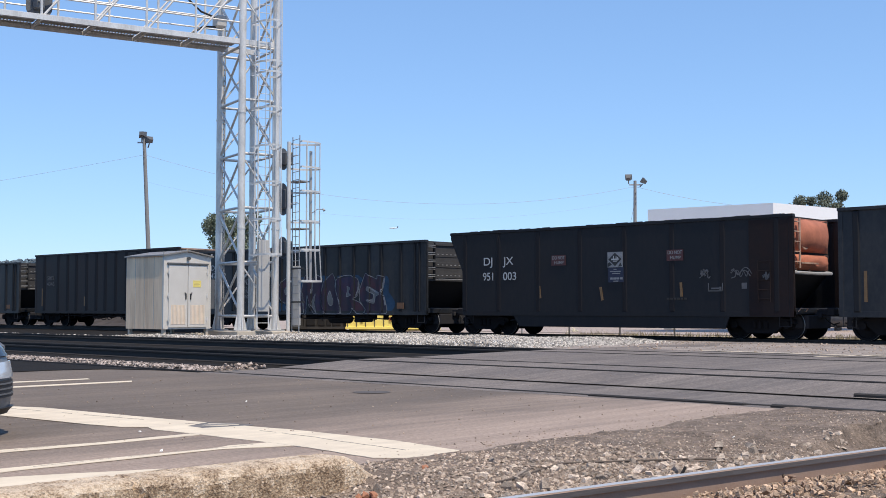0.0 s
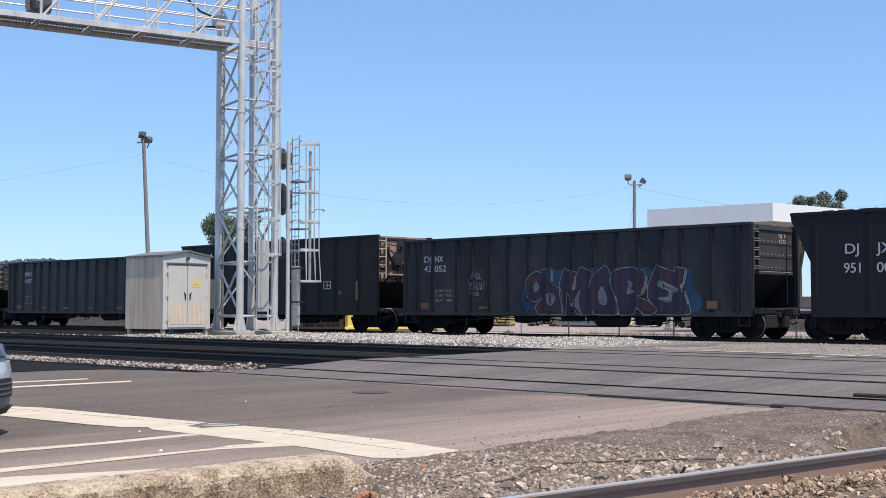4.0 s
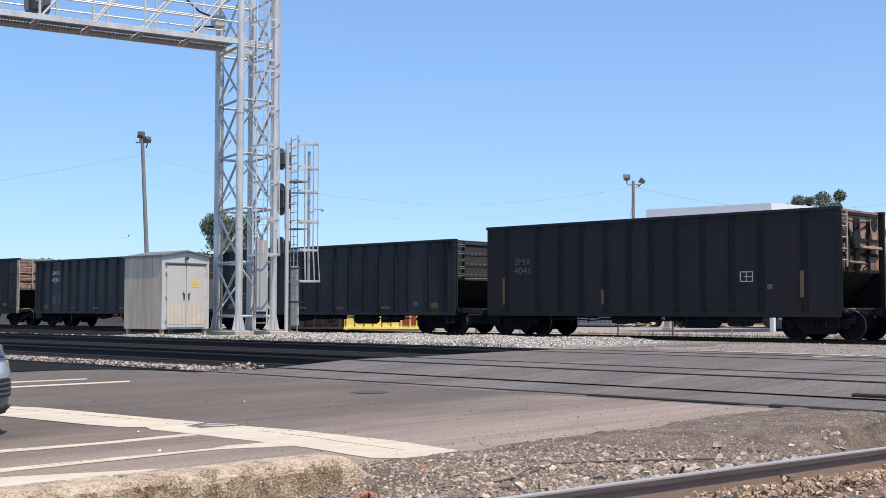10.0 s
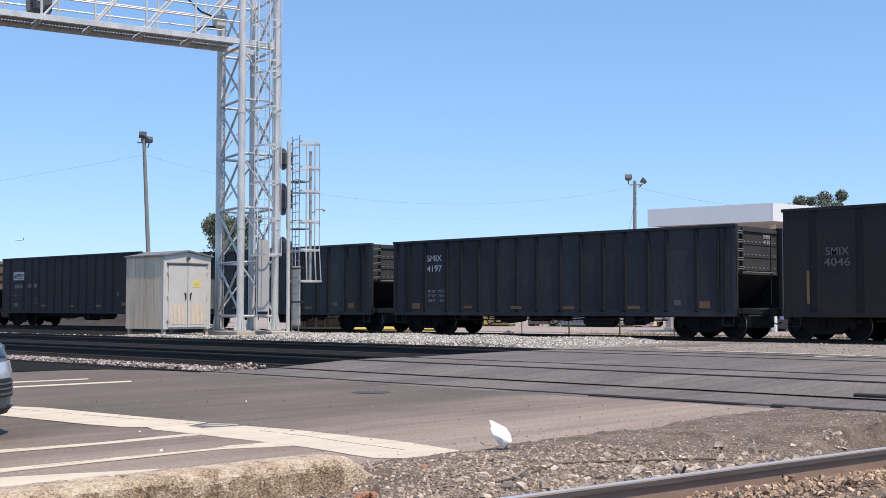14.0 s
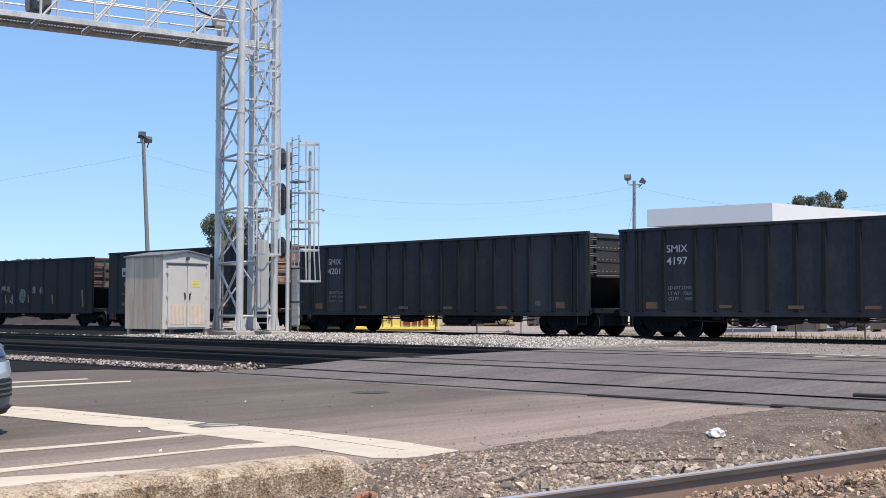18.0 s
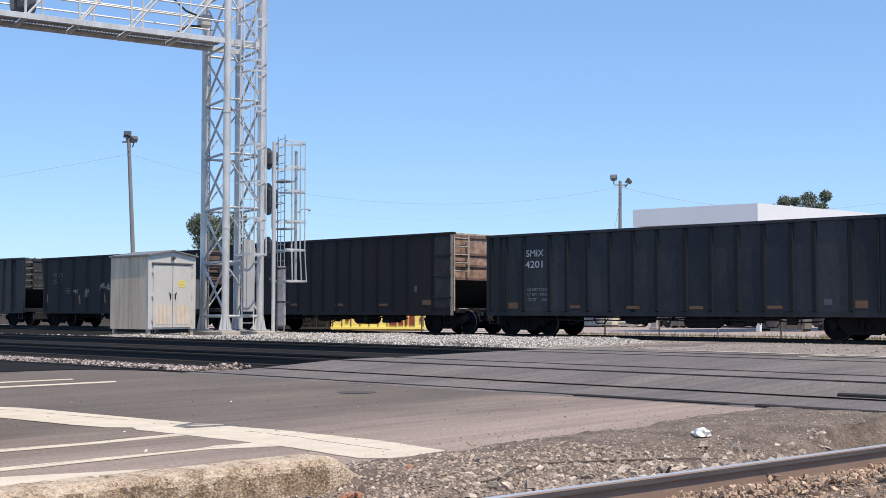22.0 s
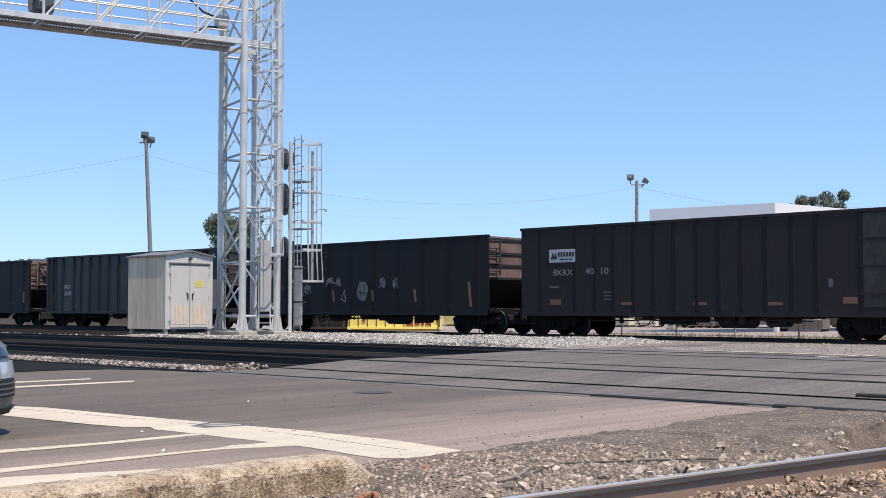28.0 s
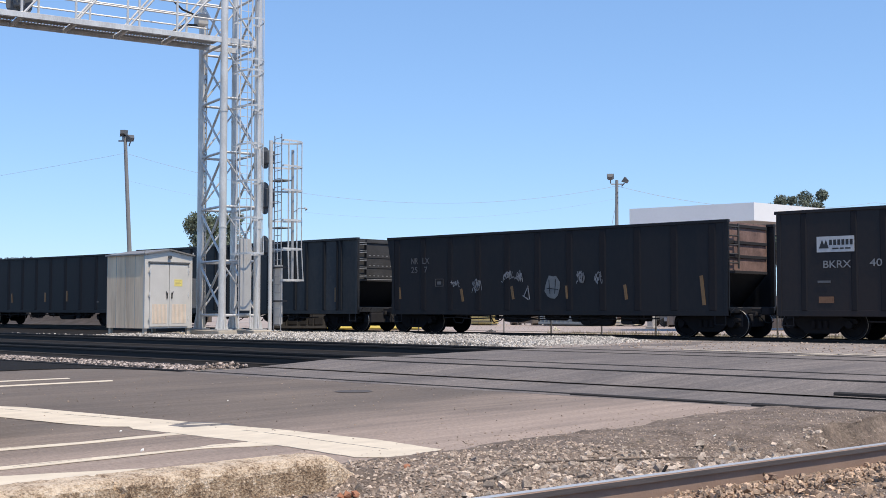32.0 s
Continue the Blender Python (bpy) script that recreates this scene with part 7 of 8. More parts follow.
# ---- yard behind the railway ----
fence = thing("chain_link_fence", pose(0, 38.0, 0.05), "low chain-link fence of thin dark posts behind the train", "fence")
for k in range(10, 27):
    s = Shape()
    s.rod((-60.31 + k * 2.43, 0, 0), (-60.31 + k * 2.43, 0, 1.15), 0.032, 6)
    part("post", s, M_GALVD if k % 4 == 0 else M_LAMP, fence)
s = Shape()
s.rod((-36, 0, 1.13), (2.9, 0, 1.13), 0.018, 6)
part("top_rail", s, M_LAMP, fence)
s = Shape()
s.rod((-36, 0, 0.12), (2.9, 0, 0.12), 0.008, 5)
part("bottom_wire", s, M_LAMP, fence)
s = Shape()
for k in range(152):
    x = -36 + k * 0.25
    s.bar((x, 0, 0.12), (x + 1.0, 0, 1.12), 0.002, 0.002)
    s.bar((x + 1.0, 0, 0.12), (x, 0, 1.12), 0.002, 0.002)
mesh_ob = part("wire_mesh", s, M_LAMP, fence)
mesh_ob["kind"] = "stuff"


def skip(x, y, turn, w, d, h, ribs, paint, label, bars=()):
    """An open steel waste container with upright ribs."""
    c = thing("waste_container", pose(x, y, 0.06, 0, 0, turn), label, "container", "waste containers")
    s = Shape()
    s.box(0, w, 0, 0.05, 0.12, h).box(0, w, d - 0.05, d, 0.12, h).box(0, 0.05, 0.05, d - 0.05, 0.12, h).box(w - 0.05, w, 0.05, d - 0.05, 0.12, h).box(0.05, w - 0.05, 0.05, d - 0.05, 0.12, 0.18)
    part("body", s, paint, c)
    for k in range(ribs):
        q = Shape()
        xx = 0.06 + (w - 0.18) * k / (ribs - 1)
        q.box(xx, xx + 0.035, -0.05, 0.0, 0.14, h - 0.02, 0.008)
        part("rib", q, M_LAMP if paint is M_YELLOW else paint, c)
    for z in (0.08, h - 0.05):
        q = Shape()
        q.box(-0.04, w + 0.04, -0.06, 0.02, z, z + 0.12, 0.01)
        part("rim", q, paint, c)
    for y0 in (0.3, d - 0.4):
        q = Shape()
        q.box(0.1, w - 0.1, y0, y0 + 0.12, 0.0, 0.12)
        part("skid", q, paint, c)
    for a, b, z, t in bars:
        q = Shape()
        q.box(w * a, w * b, -0.062, -0.003, z, t)
        part("lettering_bar", q, M_REDLET if paint is M_YELLOW else M_TRIM, c, "dark red lettering as plain bars" if paint is M_YELLOW else "dark lettering as plain bars")
    return c


skip(-42.61, 38.64, 43, 4.53, 2.3, 1.5, 11, M_YELLOW, "bright yellow ribbed steel waste container", ((0.155, 0.185, 0.46, 0.66), (0.46, 0.485, 0.5, 0.66), (0.62, 0.69, 0.28, 0.76), (0.715, 0.765, 0.28, 0.76), (0.79, 0.81, 0.28, 0.76), (0.83, 0.875, 0.28, 0.76), (0.94, 0.965, 0.45, 0.66)))
skip(-51.2, 54.6, 43, 4.6, 2.3, 1.4, 8, M_OCHRE, "dull ochre steel waste container in the yard")
skip(-44.75, 36.9, 43, 2.75, 1.6, 1.4, 5, M_GREYEND, "dull grey steel waste container", ((0.30, 0.45, 0.28, 0.6), (0.5, 0.62, 0.28, 0.6), (0.66, 0.72, 0.28, 0.6), (0.76, 0.9, 0.28, 0.6)))
skip(-44.2, 57.3, 5, 3.95, 2.5, 1.9, 14, M_BLUEGREY, "blue-grey corrugated storage box")


def far_vehicle(name, x, y, turn, paint, label):
    c = thing(name, pose(x, y, 0.06, 0, 0, turn), label, "truck", "parked trucks")
    s = Shape()
    s.prism([(0, 0.45), (0, 1.0), (1.2, 1.1), (1.7, 1.75), (2.7, 1.8), (2.75, 1.05), (4.9, 1.0), (4.9, 0.45)], 0, 1.8)
    part("body", s, paint, c)
    s = Shape()
    s.prism([(1.4, 1.14), (1.78, 1.68), (2.6, 1.7), (2.6, 1.14)], -0.01, 1.81)
    part("window", s, M_GLASS, c)
    for xx in (0.95, 3.9):
        for yy in (0.0, 1.6):
            t = Shape()
            t.lathe([(0.18, -0.02), (0.36, 0.0), (0.36, 0.2), (0.18, 0.22)], 16)
            part("wheel", t, M_RUBBER, c, at=pose(xx, yy, 0.36))
    b = Shape()
    b.box(-0.1, 0.05, 0.05, 1.75, 0.42, 0.62, 0.02)
    part("bumper", b, M_GALVD, c)
    return c


def slatted_box(x, y, turn, w, d, z0, z1, paint, slat, label, n=6):
    """A box of upright boards on two skids."""
    c = thing("slatted_box", pose(x, y, 0.06, 0, 0, turn), label, "box", "boxes in the yard")
    s = Shape()
    s.box(0.03, w - 0.03, 0.03, d, z0, z1, 0.01)
    part("body", s, paint, c)
    for k in range(n):
        q = Shape()
        q.box(w * k / n + 0.012, w * (k + 1) / n - 0.012, -0.012, 0.03, z0, z1 + 0.03, 0.004)
        part("board", q, paint, c)
    for z in (z0 + 0.12, z1 - 0.15):
        q = Shape()
        q.box(0, w, -0.035, -0.012, z, z + 0.06, 0.004)
        part("batten", q, slat, c)
    for k in (0.06, w - 0.16):
        q = Shape()
        q.box(k, k + 0.1, 0.03, d, 0, z0)
        part("skid", q, M_LAMP, c)
    return c


slatted_box(-40.75, 58.0, 10, 1.05, 1.0, 0.10, 1.25, M_CREAMBOX, M_SOFFIT, "cream painted slatted box lit by the sun")
slatted_box(-39.6, 58.6, 10, 1.3, 0.9, 0.06, 0.34, M_CREAMBOX, M_SOFFIT, "low stack of pale boards")
slatted_box(-49.6, 55.2, 20, 0.85, 0.8, 0.35, 1.05, M_CREAMBOX, M_OCHRE, "pale yellow slatted box beside the ochre container", 4)
slatted_box(-48.6, 55.9, 15, 1.6, 0.8, 0.10, 0.75, M_OCHRE, M_LAMP, "ochre slatted box beside the ochre container", 5)
slatted_box(-35.0, 58.8, 8, 1.1, 0.8, 0.10, 0.95, M_TANRUST, M_LAMP, "brown slatted box beside the trailer", 5)


def machine(x, y, turn, label):
    """A red yard machine: engine cover, frame, mast, seat box and small wheels."""
    c = thing("yard_machine", pose(x, y, 0.06, 0, 0, turn), label, "machine", "machines in the yard")
    for name, box, m in (("engine_cover", (0.25, 1.05, 0.1, 0.8, 0.72, 1.05), M_RED), ("frame", (0.0, 1.5, 0.05, 0.85, 0.36, 0.72), M_LAMP), ("counterweight", (1.05, 1.5, 0.12, 0.78, 0.72, 0.92), M_MAUVE),
                         ("toolbox", (0.3, 0.75, -0.12, 0.05, 0.30, 0.52), M_GALVD), ("mast", (-0.08, 0.02, 0.2, 0.7, 0.1, 1.6), M_TRIM)):
        s = Shape()
        s.box(*box, 0.03)
        part(name, s, m, c)
    for xx in (0.25, 1.2):
        for yy in (0.0, 0.75):
            s = Shape()
            s.lathe([(0.1, -0.02), (0.24, 0.0), (0.24, 0.16), (0.1, 0.18)], 16)
            part("wheel", s, M_RUBBER, c, at=pose(xx, yy, 0.24))
    for yy in (0.12, 0.72):
        s = Shape()
        s.path([(0.2, yy, 0.7), (0.3, yy, 1.6), (1.0, yy, 1.62), (1.15, yy, 0.8)], 0.025, 6)
        part("guard_bar", s, M_LAMP, c)
    return c


machine(-38.9, 59.3, 12, "small red yard machine with a dark frame")
machine(-36.55, 58.6, 10, "red yard machine with a grey toolbox")
post = thing("concrete_post", pose(-33.8, 53.4, 0.05), "pale grey concrete post in the yard", "post")
s = Shape()
s.box(-0.17, 0.17, -0.15, 0.15, 0, 2.2, 0.02)
part("shaft", s, M_SOFFIT, post)
s = Shape()
s.box(-0.24, 0.24, -0.22, 0.22, 0, 0.1, 0.02)
part("foot", s, M_SOFFIT, post)
rnd = random.Random(5)
s = Shape()
for k in range(34):
    a, q = rnd.uniform(0, 6.3), abs(rnd.gauss(0, 0.16))
    s.shard((q * math.cos(a), q * math.sin(a), 0.02 + 0.16 * max(0.0, 1 - q / 0.3) * rnd.random()), rnd.uniform(0.03, 0.08), rnd, 0.5)
whole("rubble_heap", s, M_CREAMBOX, "small heap of white rubble on the pale ground", "rubble", at=pose(-33.72, 44.95, 0.05), fix=False)
s = Shape()
for k in range(40):
    a, q = rnd.uniform(0, 6.3), abs(rnd.gauss(0, 0.2))
    s.stone((q * math.cos(a), 0.7 * q * math.sin(a), 0.02 + 0.12 * max(0.0, 1 - q / 0.35) * rnd.random()), rnd.uniform(0.03, 0.08), rnd)
whole("rubble_heap", s, M_LAMP, "small dark heap of debris beside the track", "rubble", at=pose(-33.43, 39.9, 0.05), fix=False)
far_vehicle("parked_truck", -40.2, 63.8, 35, M_RED, "red parked pickup truck in the yard")
far_vehicle("parked_truck", -35.5, 62.5, 20, M_WHITE, "white parked pickup truck in the yard")
far_vehicle("parked_truck", -21.5, 57.5, 5, M_GREYEND, "grey parked pickup truck in the yard")
rnd = random.Random(5)
for k, (x, y, w, h, m, lab) in enumerate([(-47.2, 58.2, 1.8, 1.3, M_DARKWALL, "dark stacked scrap crate"), (-41.0, 60.6, 1.4, 1.2, M_TANRUST, "rusty brown machinery crate"), (-36.0, 58.5, 1.6, 0.9, M_DARKWALL, "dark steel equipment crate in the yard"),
                                          (-27.4, 52.6, 2.2, 0.55, M_DARKWALL, "dark concrete block row"), (-23.5, 54.5, 2.6, 0.5, M_DARKWALL, "dark concrete block row"), (-19.5, 55.5, 2.4, 0.8, M_DARKWALL, "dark stacked wooden pallets in the yard")]):
    c = thing("crate", pose(x, y, 0.06, 0, 0, rnd.uniform(-8, 8)), lab, "crate", "crates in the yard")
    s = Shape()
    s.box(0, w, 0, 1.0, 0.1, h, 0.02)
    part("body", s, m, c)
    for q in range(4):
        p = Shape()
        p.box(w * q / 3.3, w * q / 3.3 + 0.1, -0.03, 0.0, 0.02, h, 0.004)
        part("slat", p, m, c)
    for q in (0.05, w - 0.15):
        p = Shape()
        p.box(q, q + 0.1, 0, 1.0, 0.0, 0.1)
        part("skid", p, M_WOOD, c)
bol = thing("striped_bollard", pose(-28.3, 55.0, 0.08), "white and red traffic bollard by the canopy", "bollard")
s = Shape()
s.lathe([(0.22, 0), (0.22, 0.05), (0.12, 0.08), (0.09, 0.85), (0.0, 0.87)], 14, "z")
part("post", s, M_WHITE, bol)
s = Shape()
s.lathe([(0.125, 0.30), (0.122, 0.48)], 14, "z")
part("band", s, M_RED, bol)

wall_far = thing("block_wall", pose(-46, 74, 0.04), "low grey-brown block wall behind the yard", "wall", "", "structure")
for k in range(11):
    s = Shape()
    s.box(k * 4.0, k * 4.0 + 3.98, 0, 0.2, 0, 1.9)
    part("panel", s, M_DARKWALL, wall_far)
    s = Shape()
    s.box(k * 4.0 - 0.15, k * 4.0 + 0.15, -0.06, 0.26, 0, 2.0, 0.01)
    part("pier", s, M_SOFFIT, wall_far)
trailer = thing("flatbed_trailer", pose(-38.5, 60.5, 0.05, 0, 0, 6), "dark empty flatbed trailer parked in the yard", "trailer")
s = Shape()
s.box(0, 9.0, 0, 2.3, 0.78, 0.98, 0.02)
part("deck", s, M_LAMP, trailer)
for y in (0.6, 1.6):
    s = Shape()
    s.box(0.2, 8.8, y, y + 0.14, 0.5, 0.78)
    part("frame_rail", s, M_TRIM, trailer)
for x in (6.4, 7.5):
    for y in (0.0, 2.0):
        s = Shape()
        s.lathe([(0.15, 0), (0.42, 0.02), (0.42, 0.28), (0.15, 0.3)], 16)
        part("wheel", s, M_RUBBER, trailer, at=pose(x, y, 0.42))
for x in (1.6,):
    for y in (0.5, 1.7):
        s = Shape()
        s.box(x, x + 0.12, y, y + 0.12, 0.0, 0.78)
        part("landing_leg", s, M_LAMP, trailer)
for x, y, r, l in ((-26.2, 56.0, 0.42, 1.9), (-22.6, 57.0, 0.5, 2.2)):
    tank = thing("storage_tank", pose(x, y, 0.06), "grey horizontal steel storage tank on skids", "tank", "storage tanks")
    s = Shape()
    s.lathe([(0.02, -0.12), (r * 0.7, -0.08), (r, 0.05), (r, l - 0.05), (r * 0.7, l + 0.08), (0.02, l + 0.12)], 20, "x")
    part("shell", s, M_LAMP, tank, "", True, at=pose(0, 0, r + 0.15))
    for q in (0.3, l - 0.4):
        s = Shape()
        s.box(q, q + 0.12, -r * 0.7, r * 0.7, 0, 0.3)
        part("skid", s, M_TRIM, tank)


# ---- trees and far hills ----
def tree(x, y, z, high, spread_r, seed, label, leaves=5200, size=0.22, trunk_h=None, leaf=M_LEAF):
    rnd = random.Random(seed)
    t = thing("tree", pose(x, y, z), label, "tree", "trees behind the railway")
    s = Shape()
    th = trunk_h or high * 0.45
    s.rod((0, 0, -0.2), (0.1, 0, th), high * 0.032, 10, high * 0.02)
    part("trunk", s, M_BARK, t, "", True)
    tips = []
    for k in range(13):
        a = k * 2.4 + rnd.uniform(-0.4, 0.4)
        rr = spread_r * rnd.uniform(0.35, 0.85)
        top = Vector((rr * math.cos(a), rr * math.sin(a), th + (high - th) * rnd.uniform(0.1, 0.95)))
        mid = Vector((0.1, 0, th * rnd.uniform(0.7, 1.0))).lerp(top, 0.5) + Vector((0, 0, 0.08 * high))
        s = Shape()
        s.rod((0.1, 0, th * rnd.uniform(0.75, 0.98)), mid, high * 0.012, 6, high * 0.008)
        s.rod(mid, top, high * 0.008, 6, high * 0.003)
        part("limb", s, M_BARK, t)
        tips.append(top)
    s = Shape()
    lumps = [(p, spread_r * rnd.uniform(0.22, 0.42)) for p in tips for _ in range(2)]
    for k in range(leaves):
        c, r = rnd.choice(lumps)
        d = Vector((rnd.gauss(0, 1), rnd.gauss(0, 1), rnd.gauss(0, 0.8))).normalized() * r * rnd.uniform(0.5, 1.1)
        p = c + d
        e = Euler((rnd.uniform(0, 6.3), rnd.uniform(0, 6.3), rnd.uniform(0, 6.3))).to_matrix()
        q = size * rnd.uniform(0.6, 1.3)
        s.poly([p + e @ Vector(w) for w in ((-q, 0, 0), (0, -q * 0.5, 0.1 * q), (q, 0, 0), (0, q * 0.5, 0.1 * q))], [(0, 1, 2, 3)])
    ob = new("crown", s.mesh("crown", leaf, fix=False))
    ob.parent = t
    return t


tree(-73.5, 54.5, 0.0, 8.3, 2.5, 3, "rounded dark green tree beyond the freight train", 13000, 0.11)
tree(-51.2, 102.9, 0.0, 12.1, 1.7, 8, "dusty green tree behind the white canopy", 8000, 0.11, leaf=M_MIDLEAF)
tree(-48.9, 104.8, 0.0, 12.4, 2.0, 9, "tall dusty green tree behind the white canopy", 9000, 0.11, leaf=M_MIDLEAF)
rnd = random.Random(21)
s = Shape()
def wood_line(a):
    return -860 + 143 * a, 430 + 218 * a, 39.5 + 4 * noise.noise(Vector((a * 4.1, 0, 0))) - 4 * max(a, 0)


n = 90
for i in range(n + 1):
    x, y, hh = wood_line(-1 + 2 * i / n)
    for out, z in ((-60, 0), (-25, hh - 7), (0, hh - 3.5), (40, hh - 4), (90, 0)):
        s.v.append((x - 0.84 * out, y + 0.55 * out, z + (rnd.uniform(-1, 1) if z else 0)))
s.f = [(i * 5 + j, i * 5 + j + 1, i * 5 + j + 6, i * 5 + j + 5) for i in range(n) for j in range(4)]
for k in range(5200):
    x, y, hh = wood_line(rnd.uniform(-1, 1))
    out = rnd.uniform(-35, 10)
    r = rnd.uniform(1.0, 2.3)
    s.stone((x - 0.84 * out, y + 0.55 * out, hh - 4.5 + 0.12 * min(out, 0) + rnd.uniform(-1.0, 2.6)), r, rnd, 0.9)
whole("far_woods", s, M_FARLEAF, "hazy line of distant wooded hills", "woods", "stuff", fix=False)

# ---- dry grass along the fence ----
rnd = random.Random(31)
s = Shape()
for k in range(4200):
    x = rnd.uniform(-22, -3) if k % 5 else rnd.uniform(-29, -22)
    y = rnd.gauss(39.4, 1.1)
    if not 36.9 < y < 41.5:
        continue
    h = rnd.uniform(0.04, 0.19) * (0.4 + 0.6 * rnd.random() if hill(x, y, 0.8) < 0.1 else 1.3)
    a = rnd.uniform(0, 3.14)
    dx, dy, lx, ly = 0.018 * math.cos(a), 0.018 * math.sin(a), rnd.uniform(-0.08, 0.08), rnd.uniform(-0.08, 0.08)
    z = road_z(y) - 0.04
    s.poly([(x - dx, y - dy, z), (x + dx, y + dy, z), (x + lx, y + ly, z + h)], [(0, 1, 2)])
whole("dry_grass", s, M_GRASS, "sparse dry grass along the fence", "grass", "stuff", fix=False)

# ---- silver car in the lot ----
auto = thing("parked_car", pose(-9.815, 4.55, 0.0, 0, 0, 25), "silver parked sport utility car facing the tracks", "car")
NOSE = [(0.20, 0.01), (0.26, 0.08), (0.40, 0.07), (0.54, 0.065), (0.68, 0.03), (0.78, -0.05), (0.86, -0.19)]


def nose(y, z):
    """How far forward the front of the car stands at a width and height."""
    return lerp(z, NOSE) - 0.30 * abs(y / 0.92) ** 3.2


def nose_patch(name, y0, y1, z0, z1, m, out, label="", parent=None):
    s = Shape()
    ny, nz = 10, 5
    for k in (0, 1):
        s.v += [(nose(y0 + (y1 - y0) * i / ny, z0 + (z1 - z0) * j / nz) + out - k * 0.05, y0 + (y1 - y0) * i / ny, z0 + (z1 - z0) * j / nz) for i in range(ny + 1) for j in range(nz + 1)]
    q, w = (ny + 1) * (nz + 1), nz + 1
    for k in (0, 1):
        s.f += [(k * q + i * w + j, k * q + i * w + j + 1, k * q + (i + 1) * w + j + 1, k * q + (i + 1) * w + j) for i in range(ny) for j in range(nz)]
    for i in range(ny):
        for j in (0, nz):
            s.f.append((i * w + j, (i + 1) * w + j, q + (i + 1) * w + j, q + i * w + j))
    for j in range(nz):
        for i in (0, ny):
            s.f.append((i * w + j, i * w + j + 1, q + i * w + j + 1, q + i * w + j))
    return part(name, s, m, parent or auto, label, True)


nose_patch("front_bumper", -0.92, 0.92, 0.24, 0.85, M_SILVER, 0.0, "silver painted front")
side = [(-0.15, 0.24), (-0.15, 0.78), (-0.30, 0.87), (-1.0, 1.0), (-1.75, 1.60), (-2.4, 1.70), (-3.8, 1.64), (-4.4, 1.10), (-4.45, 0.6), (-4.4, 0.25)]
s = Shape()
n = len(side)
for wy in (-0.92, -0.86, 0.86, 0.92):
    s.v += [(x - (0.17 if abs(wy) > 0.9 and x > -0.5 else 0.1 if x > -0.5 else 0), wy * (0.82 if z > 1.2 else 1), z * (0.97 if abs(wy) > 0.9 else 1)) for x, z in side]
s.f = [(j * n + i, j * n + i + 1, (j + 1) * n + i + 1, (j + 1) * n + i) for j in range(3) for i in range(n - 1)]
s.f += [tuple(range(n)), tuple(range(3 * n, 4 * n))[::-1], (0, n, 2 * n, 3 * n), tuple(j * n + n - 1 for j in range(4))]
part("body", s, M_SILVER, auto, "silver painted body", True)
for f in (-1, 1):
    a, b = sorted((f * 0.42, f * 0.89))
    nose_patch("headlight", a, b, 0.51, 0.65, M_HEADLIGHT, 0.012, "clear headlight")
    nose_patch("lamp_strip", a, b, 0.70, 0.79, M_GLASS, 0.010, "dark upper lamp")
    s = Shape()
    s.prism([(-1.5, 1.15), (-1.95, 1.52), (-2.5, 1.60), (-3.6, 1.55), (-3.9, 1.15)], f * 0.80 - 0.004, f * 0.80 + 0.004)
    part("side_window", s, M_GLASS, auto)
    s = Shape()
    s.box(-1.55, -1.38, f * 1.0 - 0.1, f * 1.0 + 0.1, 1.10, 1.24, 0.03)
    part("wing_mirror", s, M_SILVER, auto)
    for x in (-0.95, -3.55):
        s = Shape()
        s.lathe([(0.2, -0.11), (0.32, -0.12), (0.35, -0.08), (0.35, 0.08), (0.32, 0.12), (0.2, 0.11)], 24)
        w = part("wheel", s, M_RUBBER, auto, at=pose(x, f * 0.82, 0.35))
        q = Shape()
        q.lathe([(0.03, -0.11), (0.22, -0.09), (0.22, 0.09), (0.03, 0.11)], 16)
        part("rim", q, M_GALV, w)
grille = nose_patch("grille", -0.80, 0.80, 0.34, 0.49, M_TRIM, 0.010, "black lower grille")
for k in range(3):
    nose_patch("grille_bar", -0.78, 0.78, 0.365 + 0.045 * k, 0.378 + 0.045 * k, M_SILVER, 0.018, "", grille)
nose_patch("front_lip", -0.86, 0.86, 0.19, 0.25, M_TRIM, 0.03, "black plastic front lip")
s = Shape()
s.poly([(-1.08, -0.70, 1.14), (-1.08, 0.70, 1.14), (-1.74, 0.62, 1.585), (-1.74, -0.62, 1.585), (-1.10, -0.70, 1.12), (-1.10, 0.70, 1.12), (-1.76, 0.62, 1.565), (-1.76, -0.62, 1.565)],
       [(0, 1, 2, 3), (7, 6, 5, 4), (0, 4, 5, 1), (1, 5, 6, 2), (2, 6, 7, 3), (3, 7, 4, 0)])
part("windscreen", s, M_GLASS, auto)

# ---- stones ----
rnd = random.Random(41)
s = Shape()
for k in range(46000):
    x, y = -40 + 27 * rnd.random() ** 0.9, rnd.uniform(23.6, 31.8)
    if mound_z(x, y) < road_z(y) - (0.16 if x < -18 else 0.02):
        continue
    s.shard((x, y, mound_z(x, y) + 0.012), 0.016 + 0.036 * rnd.random() ** 1.6, rnd, 1.2)
whole("mound_gravel", s, M_GRAVEL, "loose pale crushed stones on the gravel mound", "gravel", "stuff", fix=False)
s = Shape()
for k in range(8000):
    x, y = rnd.uniform(-45, -17.8), rnd.uniform(12.78, 14.1)
    s.shard((x, y, ground_z(x, y) + 0.05), 0.014 + 0.036 * rnd.random() ** 1.5, rnd, 1.0)
whole("track_ballast", s, M_TRACKROCK, "tan ballast stones between the near rails", "ballast", "stuff", fix=False)
s = Shape()
